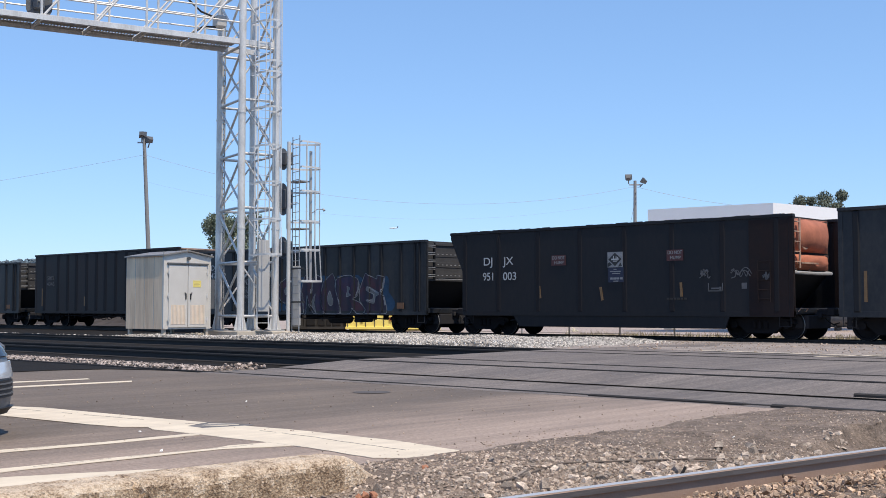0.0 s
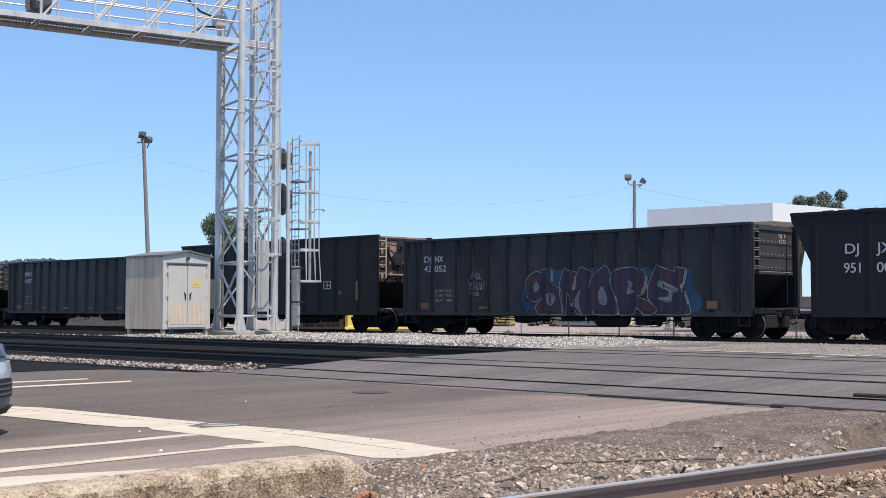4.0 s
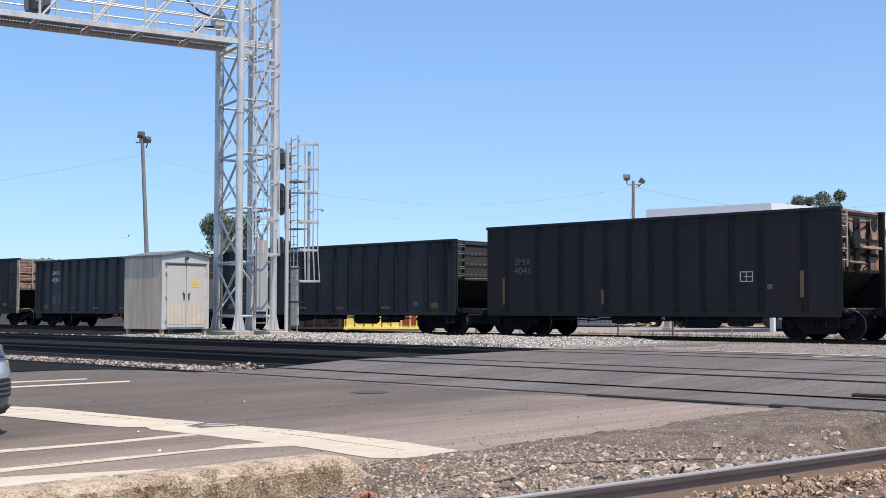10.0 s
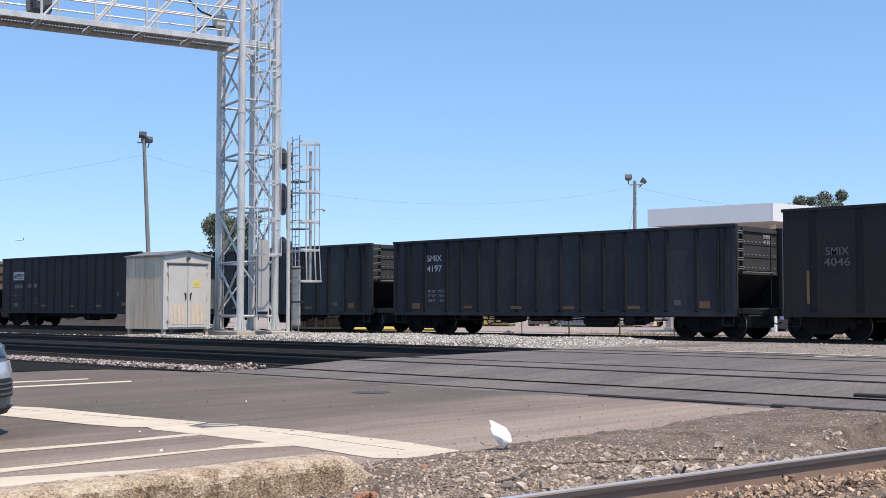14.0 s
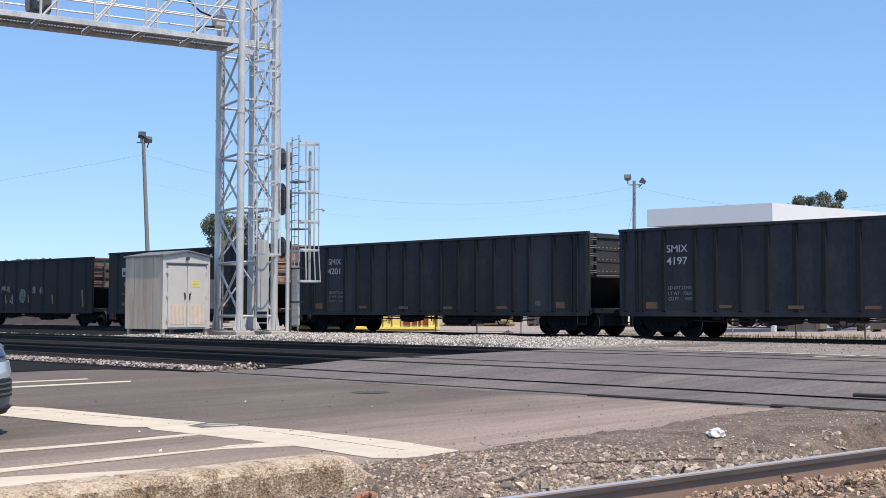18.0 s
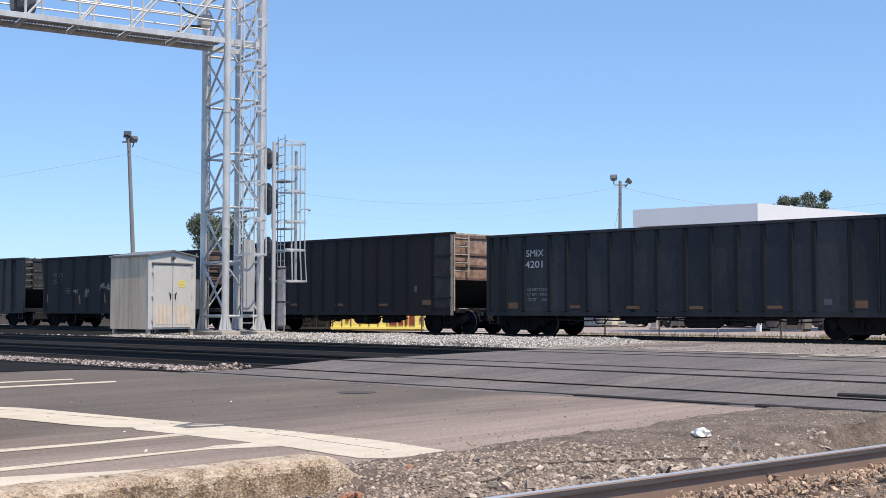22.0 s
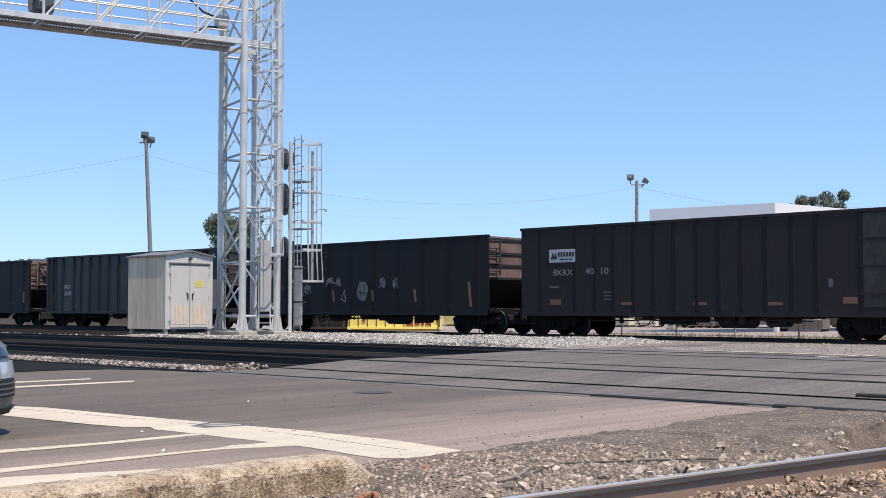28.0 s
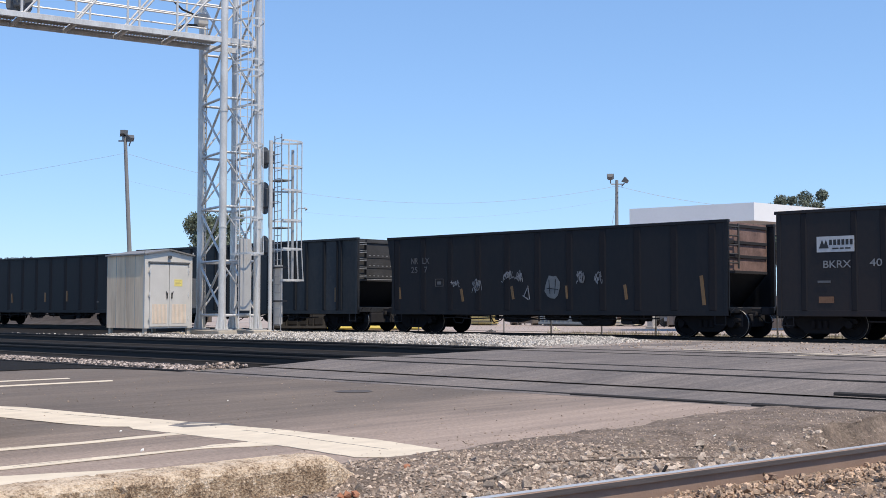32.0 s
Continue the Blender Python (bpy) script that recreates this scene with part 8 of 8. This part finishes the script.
for k in range(900):
    x, y = rnd.uniform(-75, -41), rnd.gauss(26.2, 0.35)
    s.stone((x, y, ground_z(x, y) + 0.05), rnd.uniform(0.05, 0.1), rnd)
whole("pale_ballast_strip", s, M_GRAVEL, "thin strip of pale ballast stones by the track", "gravel", "stuff", fix=False)


def beside_rail(y):
    return -4.285 + (y - 7.6) * 0.146


near_stones = thing("verge_stones", pose(0, 0, 0), "broken tan and grey stones scattered on the dirt verge", "stones", "", "structure")
shapes, rusty = [], []
for k in range(10):
    q = Shape()
    if k % 3:
        q.shard((0, 0, 0), 1.1, rnd, 0.9)
    else:
        q.stone((0, 0, 0), 1.1, rnd, 0.7)
    shapes.append(q.mesh("stone", M_ROCK))
    rusty.append(q.mesh("stone", M_RUSTROCK))
made = 0
while made < 300:
    y = 5.0 + 3.9 * rnd.random() ** 1.3
    right = rnd.random() < 0.42
    x = beside_rail(y) + rnd.uniform(0.12, 0.9) if right else beside_rail(y) - 0.12 - abs(rnd.gauss(0, 0.5))
    if not right and (x < edge(y) + 0.15 or (y < 6.4 and rnd.random() < 0.7)):
        continue
    r = rnd.uniform(0.012, 0.030) * (1.7 if rnd.random() < 0.12 else 1)
    shared("stone", rnd.choice(rusty if right else shapes), near_stones, pose(x, y, dirt_z(x, y) + r * 0.35, rnd.uniform(-35, 35), rnd.uniform(-35, 35), rnd.uniform(0, 360)) @ Matrix.Diagonal((r, r, r, 1)))
    made += 1
s, right_side = Shape(), Shape()
for k in range(1700):
    y = 4.4 + 4.6 * rnd.random() ** 1.4
    x = beside_rail(y) + rnd.uniform(0.16, 1.5) if k % 5 < 2 else beside_rail(y) - 0.1 - abs(rnd.gauss(0, 0.5))
    if x < edge(y) + 0.3 or (k % 5 > 1 and rnd.random() < (0.7 if y < 6.4 else 0.3)):
        continue
    r = rnd.uniform(0.025, 0.06) if k % 5 < 2 else 0.014 + 0.05 * rnd.random() ** 2.4
    (right_side if k % 5 < 2 else s).shard((x, y, dirt_z(x, y) + r * 0.2), r, rnd, 0.9)
# stones heaped over the foot of the rail, one large rock among them
for k in range(900):
    y = 5.2 + 5.0 * rnd.random()
    d = 0.05 + 0.42 * rnd.random() ** 1.3
    heap = -0.155 + 0.035 * hill(3.1, y, 2.4) + 0.02 * hill(6.4, y, 7) + 0.03 * min(d / 0.3, 1)
    r = 0.012 + 0.026 * rnd.random() ** 1.5
    right_side.shard((beside_rail(y) + d + r * 0.6, y, heap + rnd.uniform(-0.02, 0.015)), r, rnd, 1.0)
for dx, dy, dz, r in ((0, 0, 0, 0.05), (0.04, 0.05, -0.01, 0.04), (-0.03, 0.04, 0.012, 0.03)):
    right_side.stone((-4.12 + dx, 8.03 + dy, -0.11 + dz), r, rnd, 0.85)
# paler stones washed out of the bank
for k in range(34):
    y = rnd.uniform(9.25, 10.0)
    x = -4.60 + 0.07 * rnd.gauss(0, 1)
    s.shard((x, y, dirt_z(x, y) + 0.004), 0.012 + 0.035 * rnd.random() ** 2, rnd, 0.7)
whole("rail_ballast", right_side, M_RUSTROCK, "rust-dusted broken ballast heaped along the near rail", "ballast", "stuff", fix=False)
whole("verge_rubble", s, M_ROCK, "broken ballast rubble along the near rail", "ballast", "stuff", fix=False)
s = Shape()
gr2 = Shape()
for k in range(32000):
    y = rnd.uniform(4.6, 12.2)
    if rnd.random() < 0.35:
        x = beside_rail(y) + rnd.uniform(0.1, 1.3)
    else:
        x = beside_rail(y) - 0.1 - abs(rnd.gauss(0, 0.75)) if rnd.random() < 0.75 else rnd.uniform(edge(y) + 0.08, beside_rail(y))
    if x < edge(y) + 0.05 or (y > 9.3 and rnd.random() < 0.6):
        continue
    (s if k % 3 else gr2).shard((x, y, dirt_z(x, y) + 0.004), (0.005 + 0.02 * rnd.random() ** 2) * (0.55 if y > 7.9 else 1.0), rnd)
whole("verge_grit", s, M_GRIT, "small tan grit and stone chips on the dirt verge", "gravel", "stuff", fix=False)
whole("verge_chips", gr2, M_ROCK, "small pale stone chips on the dirt verge", "gravel", "stuff", fix=False)
s = Shape()
for k in range(260):
    x, y = rnd.uniform(-16, -6.4), rnd.uniform(5.5, 12.3)
    s.stone((x, y, 0.006), rnd.uniform(0.006, 0.016), rnd)
for k in range(420):
    y = rnd.uniform(6.2, 12.2)
    x = edge(y) - abs(rnd.gauss(0, 0.3))
    s.stone((x, y, 0.003), 0.004 + 0.011 * rnd.random() ** 2, rnd)
whole("loose_grit", s, M_GRIT, "loose grit scattered on the asphalt", "gravel", "stuff", fix=False)
brick = Shape()
for dx, dy, r in ((0, 0, 0.062), (0.05, 0.03, 0.05), (-0.04, -0.04, 0.045), (0.06, -0.05, 0.03)):
    brick.stone((dx, dy, 0.012), r, rnd)
whole("broken_brick", brick, M_BRICK, "crumbled orange brick beside the concrete kerb", "brick", at=pose(-5.47, 5.13, dirt_z(-5.47, 5.13) + 0.01, 0, 0, 40))
chip = Shape()
chip.stone((0, 0, 0), 0.05, rnd)
whole("brick_chip", chip, M_BRICK, "small orange brick chip on the dirt", "brick", at=pose(-5.75, 5.95, dirt_z(-5.75, 5.95) + 0.01))
twig = Shape()
pts = [(lerp(5.9 + 0.3 * k, [(5.9, -5.06), (6.9, -5.22), (7.55, -5.03), (8.3, -4.78)]) + 0.015 * math.sin(k * 1.7), 5.9 + 0.3 * k, 0) for k in range(9)]
twig.path([(x, y, dirt_z(x, y) + 0.016) for x, y, z in pts], 0.0065, 6)
whole("dry_stick", twig, M_BARK, "thin grey-brown stick lying on the dirt", "stick")
stub = Shape()
stub.rod((0, 0, -0.02), (0.05, 0.03, 0.09), 0.014, 6, 0.01)
whole("wood_splinter", stub, M_WOOD, "dark wooden splinter upright by the rail", "stick", at=pose(-4.48, 7.15, -0.06))

# ---- blowing bag and passing aircraft ----
rnd = random.Random(51)
bm = bmesh.new()
bmesh.ops.create_icosphere(bm, subdivisions=3, radius=1)
for vert in bm.verts:
    p = vert.co.copy()
    f = 1 + 0.35 * noise.noise(p * 1.7) + 0.22 * noise.noise(p * 4.1)
    vert.co = Vector((p.x * 0.098 * f * (1 - 0.3 * p.y), p.y * 0.070 * f, max(p.z, -0.35) * 0.048 * f * (1 + 0.6 * p.x)))
s = Shape()
bm.verts.index_update()
s.poly([vv.co for vv in bm.verts], [[vv.index for vv in ff.verts] for ff in bm.faces])
bm.free()
bag = whole("plastic_bag", s, M_BAG, "crumpled white plastic bag blowing over the ground", "plastic bag", at=pose(-7.6, 2.5, 0.06), smooth=True)
tail = Shape()
tail.poly([(-0.07, -0.045, 0), (-0.155, 0.01, -0.01), (-0.15, 0.02, -0.005), (-0.07, 0.045, 0.02), (-0.07, -0.045, -0.014), (-0.155, 0.01, -0.016), (-0.15, 0.02, -0.015), (-0.07, 0.045, -0.012)],
          [(0, 1, 2, 3), (7, 6, 5, 4), (0, 4, 5, 1), (1, 5, 6, 2), (2, 6, 7, 3)])
part("handle", tail, M_BAG, bag)

plane = thing("airliner", pose(-3143, 3085, 301), "small white airliner low over the horizon", "aircraft")
s = Shape()
s.lathe([(0.1, -17), (1.2, -15), (1.9, -11), (1.9, 8), (1.2, 14), (0.3, 18)], 16, "x")
part("fuselage", s, M_PLANE, plane, "", True)
for f in (-1, 1):
    s = Shape()
    s.slab([(-4, f * 1.5), (1.5, f * 1.5), (6.0, f * 16), (4.0, f * 16)], -0.9, -0.5)
    part("wing", s, M_PLANE, plane)
    s = Shape()
    s.slab([(12.5, f * 0.5), (16, f * 0.5), (17.5, f * 6), (16, f * 6)], 0.8, 1.0)
    part("tailplane", s, M_PLANE, plane)
    s = Shape()
    s.lathe([(0.8, -4.2), (1.1, -3.0), (1.0, -0.6), (0.6, 0.2)], 12, "x")
    part("engine", s, M_PLANE, plane, at=pose(1.0, f * 5.5, -1.9))
s = Shape()
s.prism([(11.5, 1.2), (16.5, 1.2), (18.2, 7.2), (15.8, 7.2)], -0.2, 0.2)
part("fin", s, M_SIGNBLUE, plane, "dark tail fin")

# ---- litter on the lot ----
rnd = random.Random(61)
for x, y, w in ((-9.45, 6.05, 0.06), (-8.05, 5.35, 0.08), (-11.6, 8.9, 0.05), (-5.2, 9.2, 0.06)):
    s = Shape()
    s.shard((0, 0, 0.005), w / 3, rnd, 0.35)
    whole("paper_scrap", s, M_BAG, "tiny white scrap of paper on the ground", "litter", group="paper scraps", at=pose(x, y, 0.002 if x < -6.5 else dirt_z(x, y)))
s = Shape()
rnd = random.Random(62)
for k in range(1500):
    x, y = rnd.uniform(-20, 4), 23.9 + 7.6 * rnd.random()
    s.shard((x, y, shoulder_z(x, y) + 0.006), 0.012 + 0.035 * rnd.random() ** 2, rnd, 1.0)
whole("shoulder_stones", s, M_GRIT, "loose pale stones on the sandy shoulder", "gravel", "stuff", fix=False)


def heap_z(x, y):
    return 0.05 + 1.25 * math.exp(-((y - 41.0) / 1.1) ** 2) * min(max((x + 118) / 3, 0), 1) * min(max((-57.0 - x) / 4, 0), 1) * (0.7 + 0.5 * hill(x, 3, 0.4)) + 0.04 * hill(x, y, 1.5)


whole("spoil_heap", sheet(steps((-120, -55, 110)), steps((38.4, 44, 22)), heap_z), M_SPOIL, "low brown heap of spoil behind the train", "dirt", "structure", fix=False)
s = Shape()
rnd = random.Random(63)
for k in range(130):
    x, y = rnd.uniform(-17, -6.5), rnd.uniform(5.5, 21)
    if 12.3 < y < 12.9 or 13.9 < y < 14.4 or 15.7 < y < 16.2 or 17.2 < y < 17.7:
        continue
    s.shard((x, y, road_z(y) + 0.004), rnd.uniform(0.005, 0.013), rnd)
whole("pale_chips", s, M_GRIT, "few pale stone chips on the asphalt", "gravel", "stuff", fix=False)


# ---- what moves ----
# seconds, metres that the train has rolled
ROLL = [(0.0, 0.0), (1.0, 3.57), (2.0, 7.11), (3.0, 10.60), (4.0, 14.05), (5.0, 17.46), (6.0, 20.84), (7.0, 24.16), (8.0, 27.42), (9.0, 30.61), (10.0, 33.73), (11.0, 36.78),
        (12.0, 39.75), (13.0, 42.69), (14.0, 45.56), (15.0, 48.34), (16.0, 51.03), (17.0, 53.73), (18.0, 56.49), (19.0, 59.36), (20.0, 62.26), (21.0, 65.11), (22.0, 67.90),
        (23.0, 70.63), (24.0, 73.34), (25.0, 76.05), (26.0, 78.78), (27.0, 81.50), (28.0, 84.19), (29.0, 86.88), (30.0, 89.57), (31.0, 92.26), (32.0, 94.95)]


def motions():
    for car, sp in zip(CARS, SPECS):
        a, b = sp.get("trucks", (1.42 + sp.get("slope", 0.0), sp["len"] - 1.38))
        rows = []
        for t, m in ROLL:
            x = sp["x"] + m
            turn = math.atan2(bend(x + b) - bend(x + a), b - a)
            rows.append((t, pose(x, SIDE_Y + bend(x + a) - a * math.sin(turn), RAIL_Z, 0, 0, math.degrees(turn))))
        walk(car, rows)
    times, dists = [t for t, m in ROLL], [m for t, m in ROLL]
    step = radians(80)
    turns = []
    k = 0
    while k * step * WHEEL < dists[-1]:
        turns.append((float(np.interp(k * step * WHEEL, dists, times)), 80.0 * k))
        k += 1
    turns.append((32.0, math.degrees(dists[-1] / WHEEL)))
    for w, x in wheelsets:
        walk(w, [(t, pose(x, 0, WHEEL, 0, a % 360, 0)) for t, a in turns])
    # the bag skips in from the lot, lies on the dirt, and blows away again
    walk(bag, [(0.0, pose(-7.9, 2.0, 0.06)), (11.8, pose(-7.9, 2.0, 0.06)), (12.2, pose(-7.6, 3.2, 0.12, 20, 0, 30)), (12.6, pose(-7.19, 4.41, 0.08, 40, 10, 60)), (12.8, pose(-6.96, 4.83, 0.10, 60, -20, 40)),
               (13.0, pose(-6.73, 5.35, 0.06, 30, -40, 20)), (13.2, pose(-6.66, 5.72, 0.11, 0, -60, 0)), (13.4, pose(-6.62, 6.22, 0.11, -20, -20, 20)), (13.6, pose(-6.40, 6.53, 0.10, 0, 0, 60)),
               (13.8, pose(-6.19, 6.88, 0.09, 30, 30, 80)), (14.0, pose(-6.12, 7.21, 0.12, 60, 50, 60)), (14.2, pose(-6.14, 7.65, 0.13, 80, 40, 20)), (14.4, pose(-6.10, 8.13, 0.10, 50, 10, 0)),
               (14.5, pose(-6.14, 8.40, 0.12, 70, -20, 10)), (14.9, pose(-5.8, 8.75, 0.10, 40, 0, 0)), (15.4, pose(-5.42, 8.85, 0.05, 5, 0, -35)), (15.8, pose(-5.29, 9.08, 0.05, 0, 0, -43)),
               (25.0, pose(-5.29, 9.08, 0.05, 0, 0, -43)), (25.2, pose(-5.30, 9.46, 0.07, 10, 20, -20)), (25.4, pose(-5.24, 9.87, 0.08, 20, 40, 0)), (25.5, pose(-5.26, 10.1, 0.09, 30, 30, 20)),
               (26.0, pose(-5.0, 11.6, 0.12, 60, 0, 40)), (26.6, pose(-4.2, 13.8, 0.12, 40, 20, 90)), (27.2, pose(-2.8, 15.6, 0.16, 0, 0, 120)), (32.0, pose(-2.6, 15.8, 0.16, 0, 0, 120))])
    way = math.degrees(math.atan2(-355.5, -379.9))
    walk(plane, [(t, pose(-3143 - 72.4 * t, 3085 - 67.8 * t, 301 - 3.2 * t, 0, -2, way + 180)) for t in (0.0, 8.0, 16.0, 24.0, 32.0)])


motions()
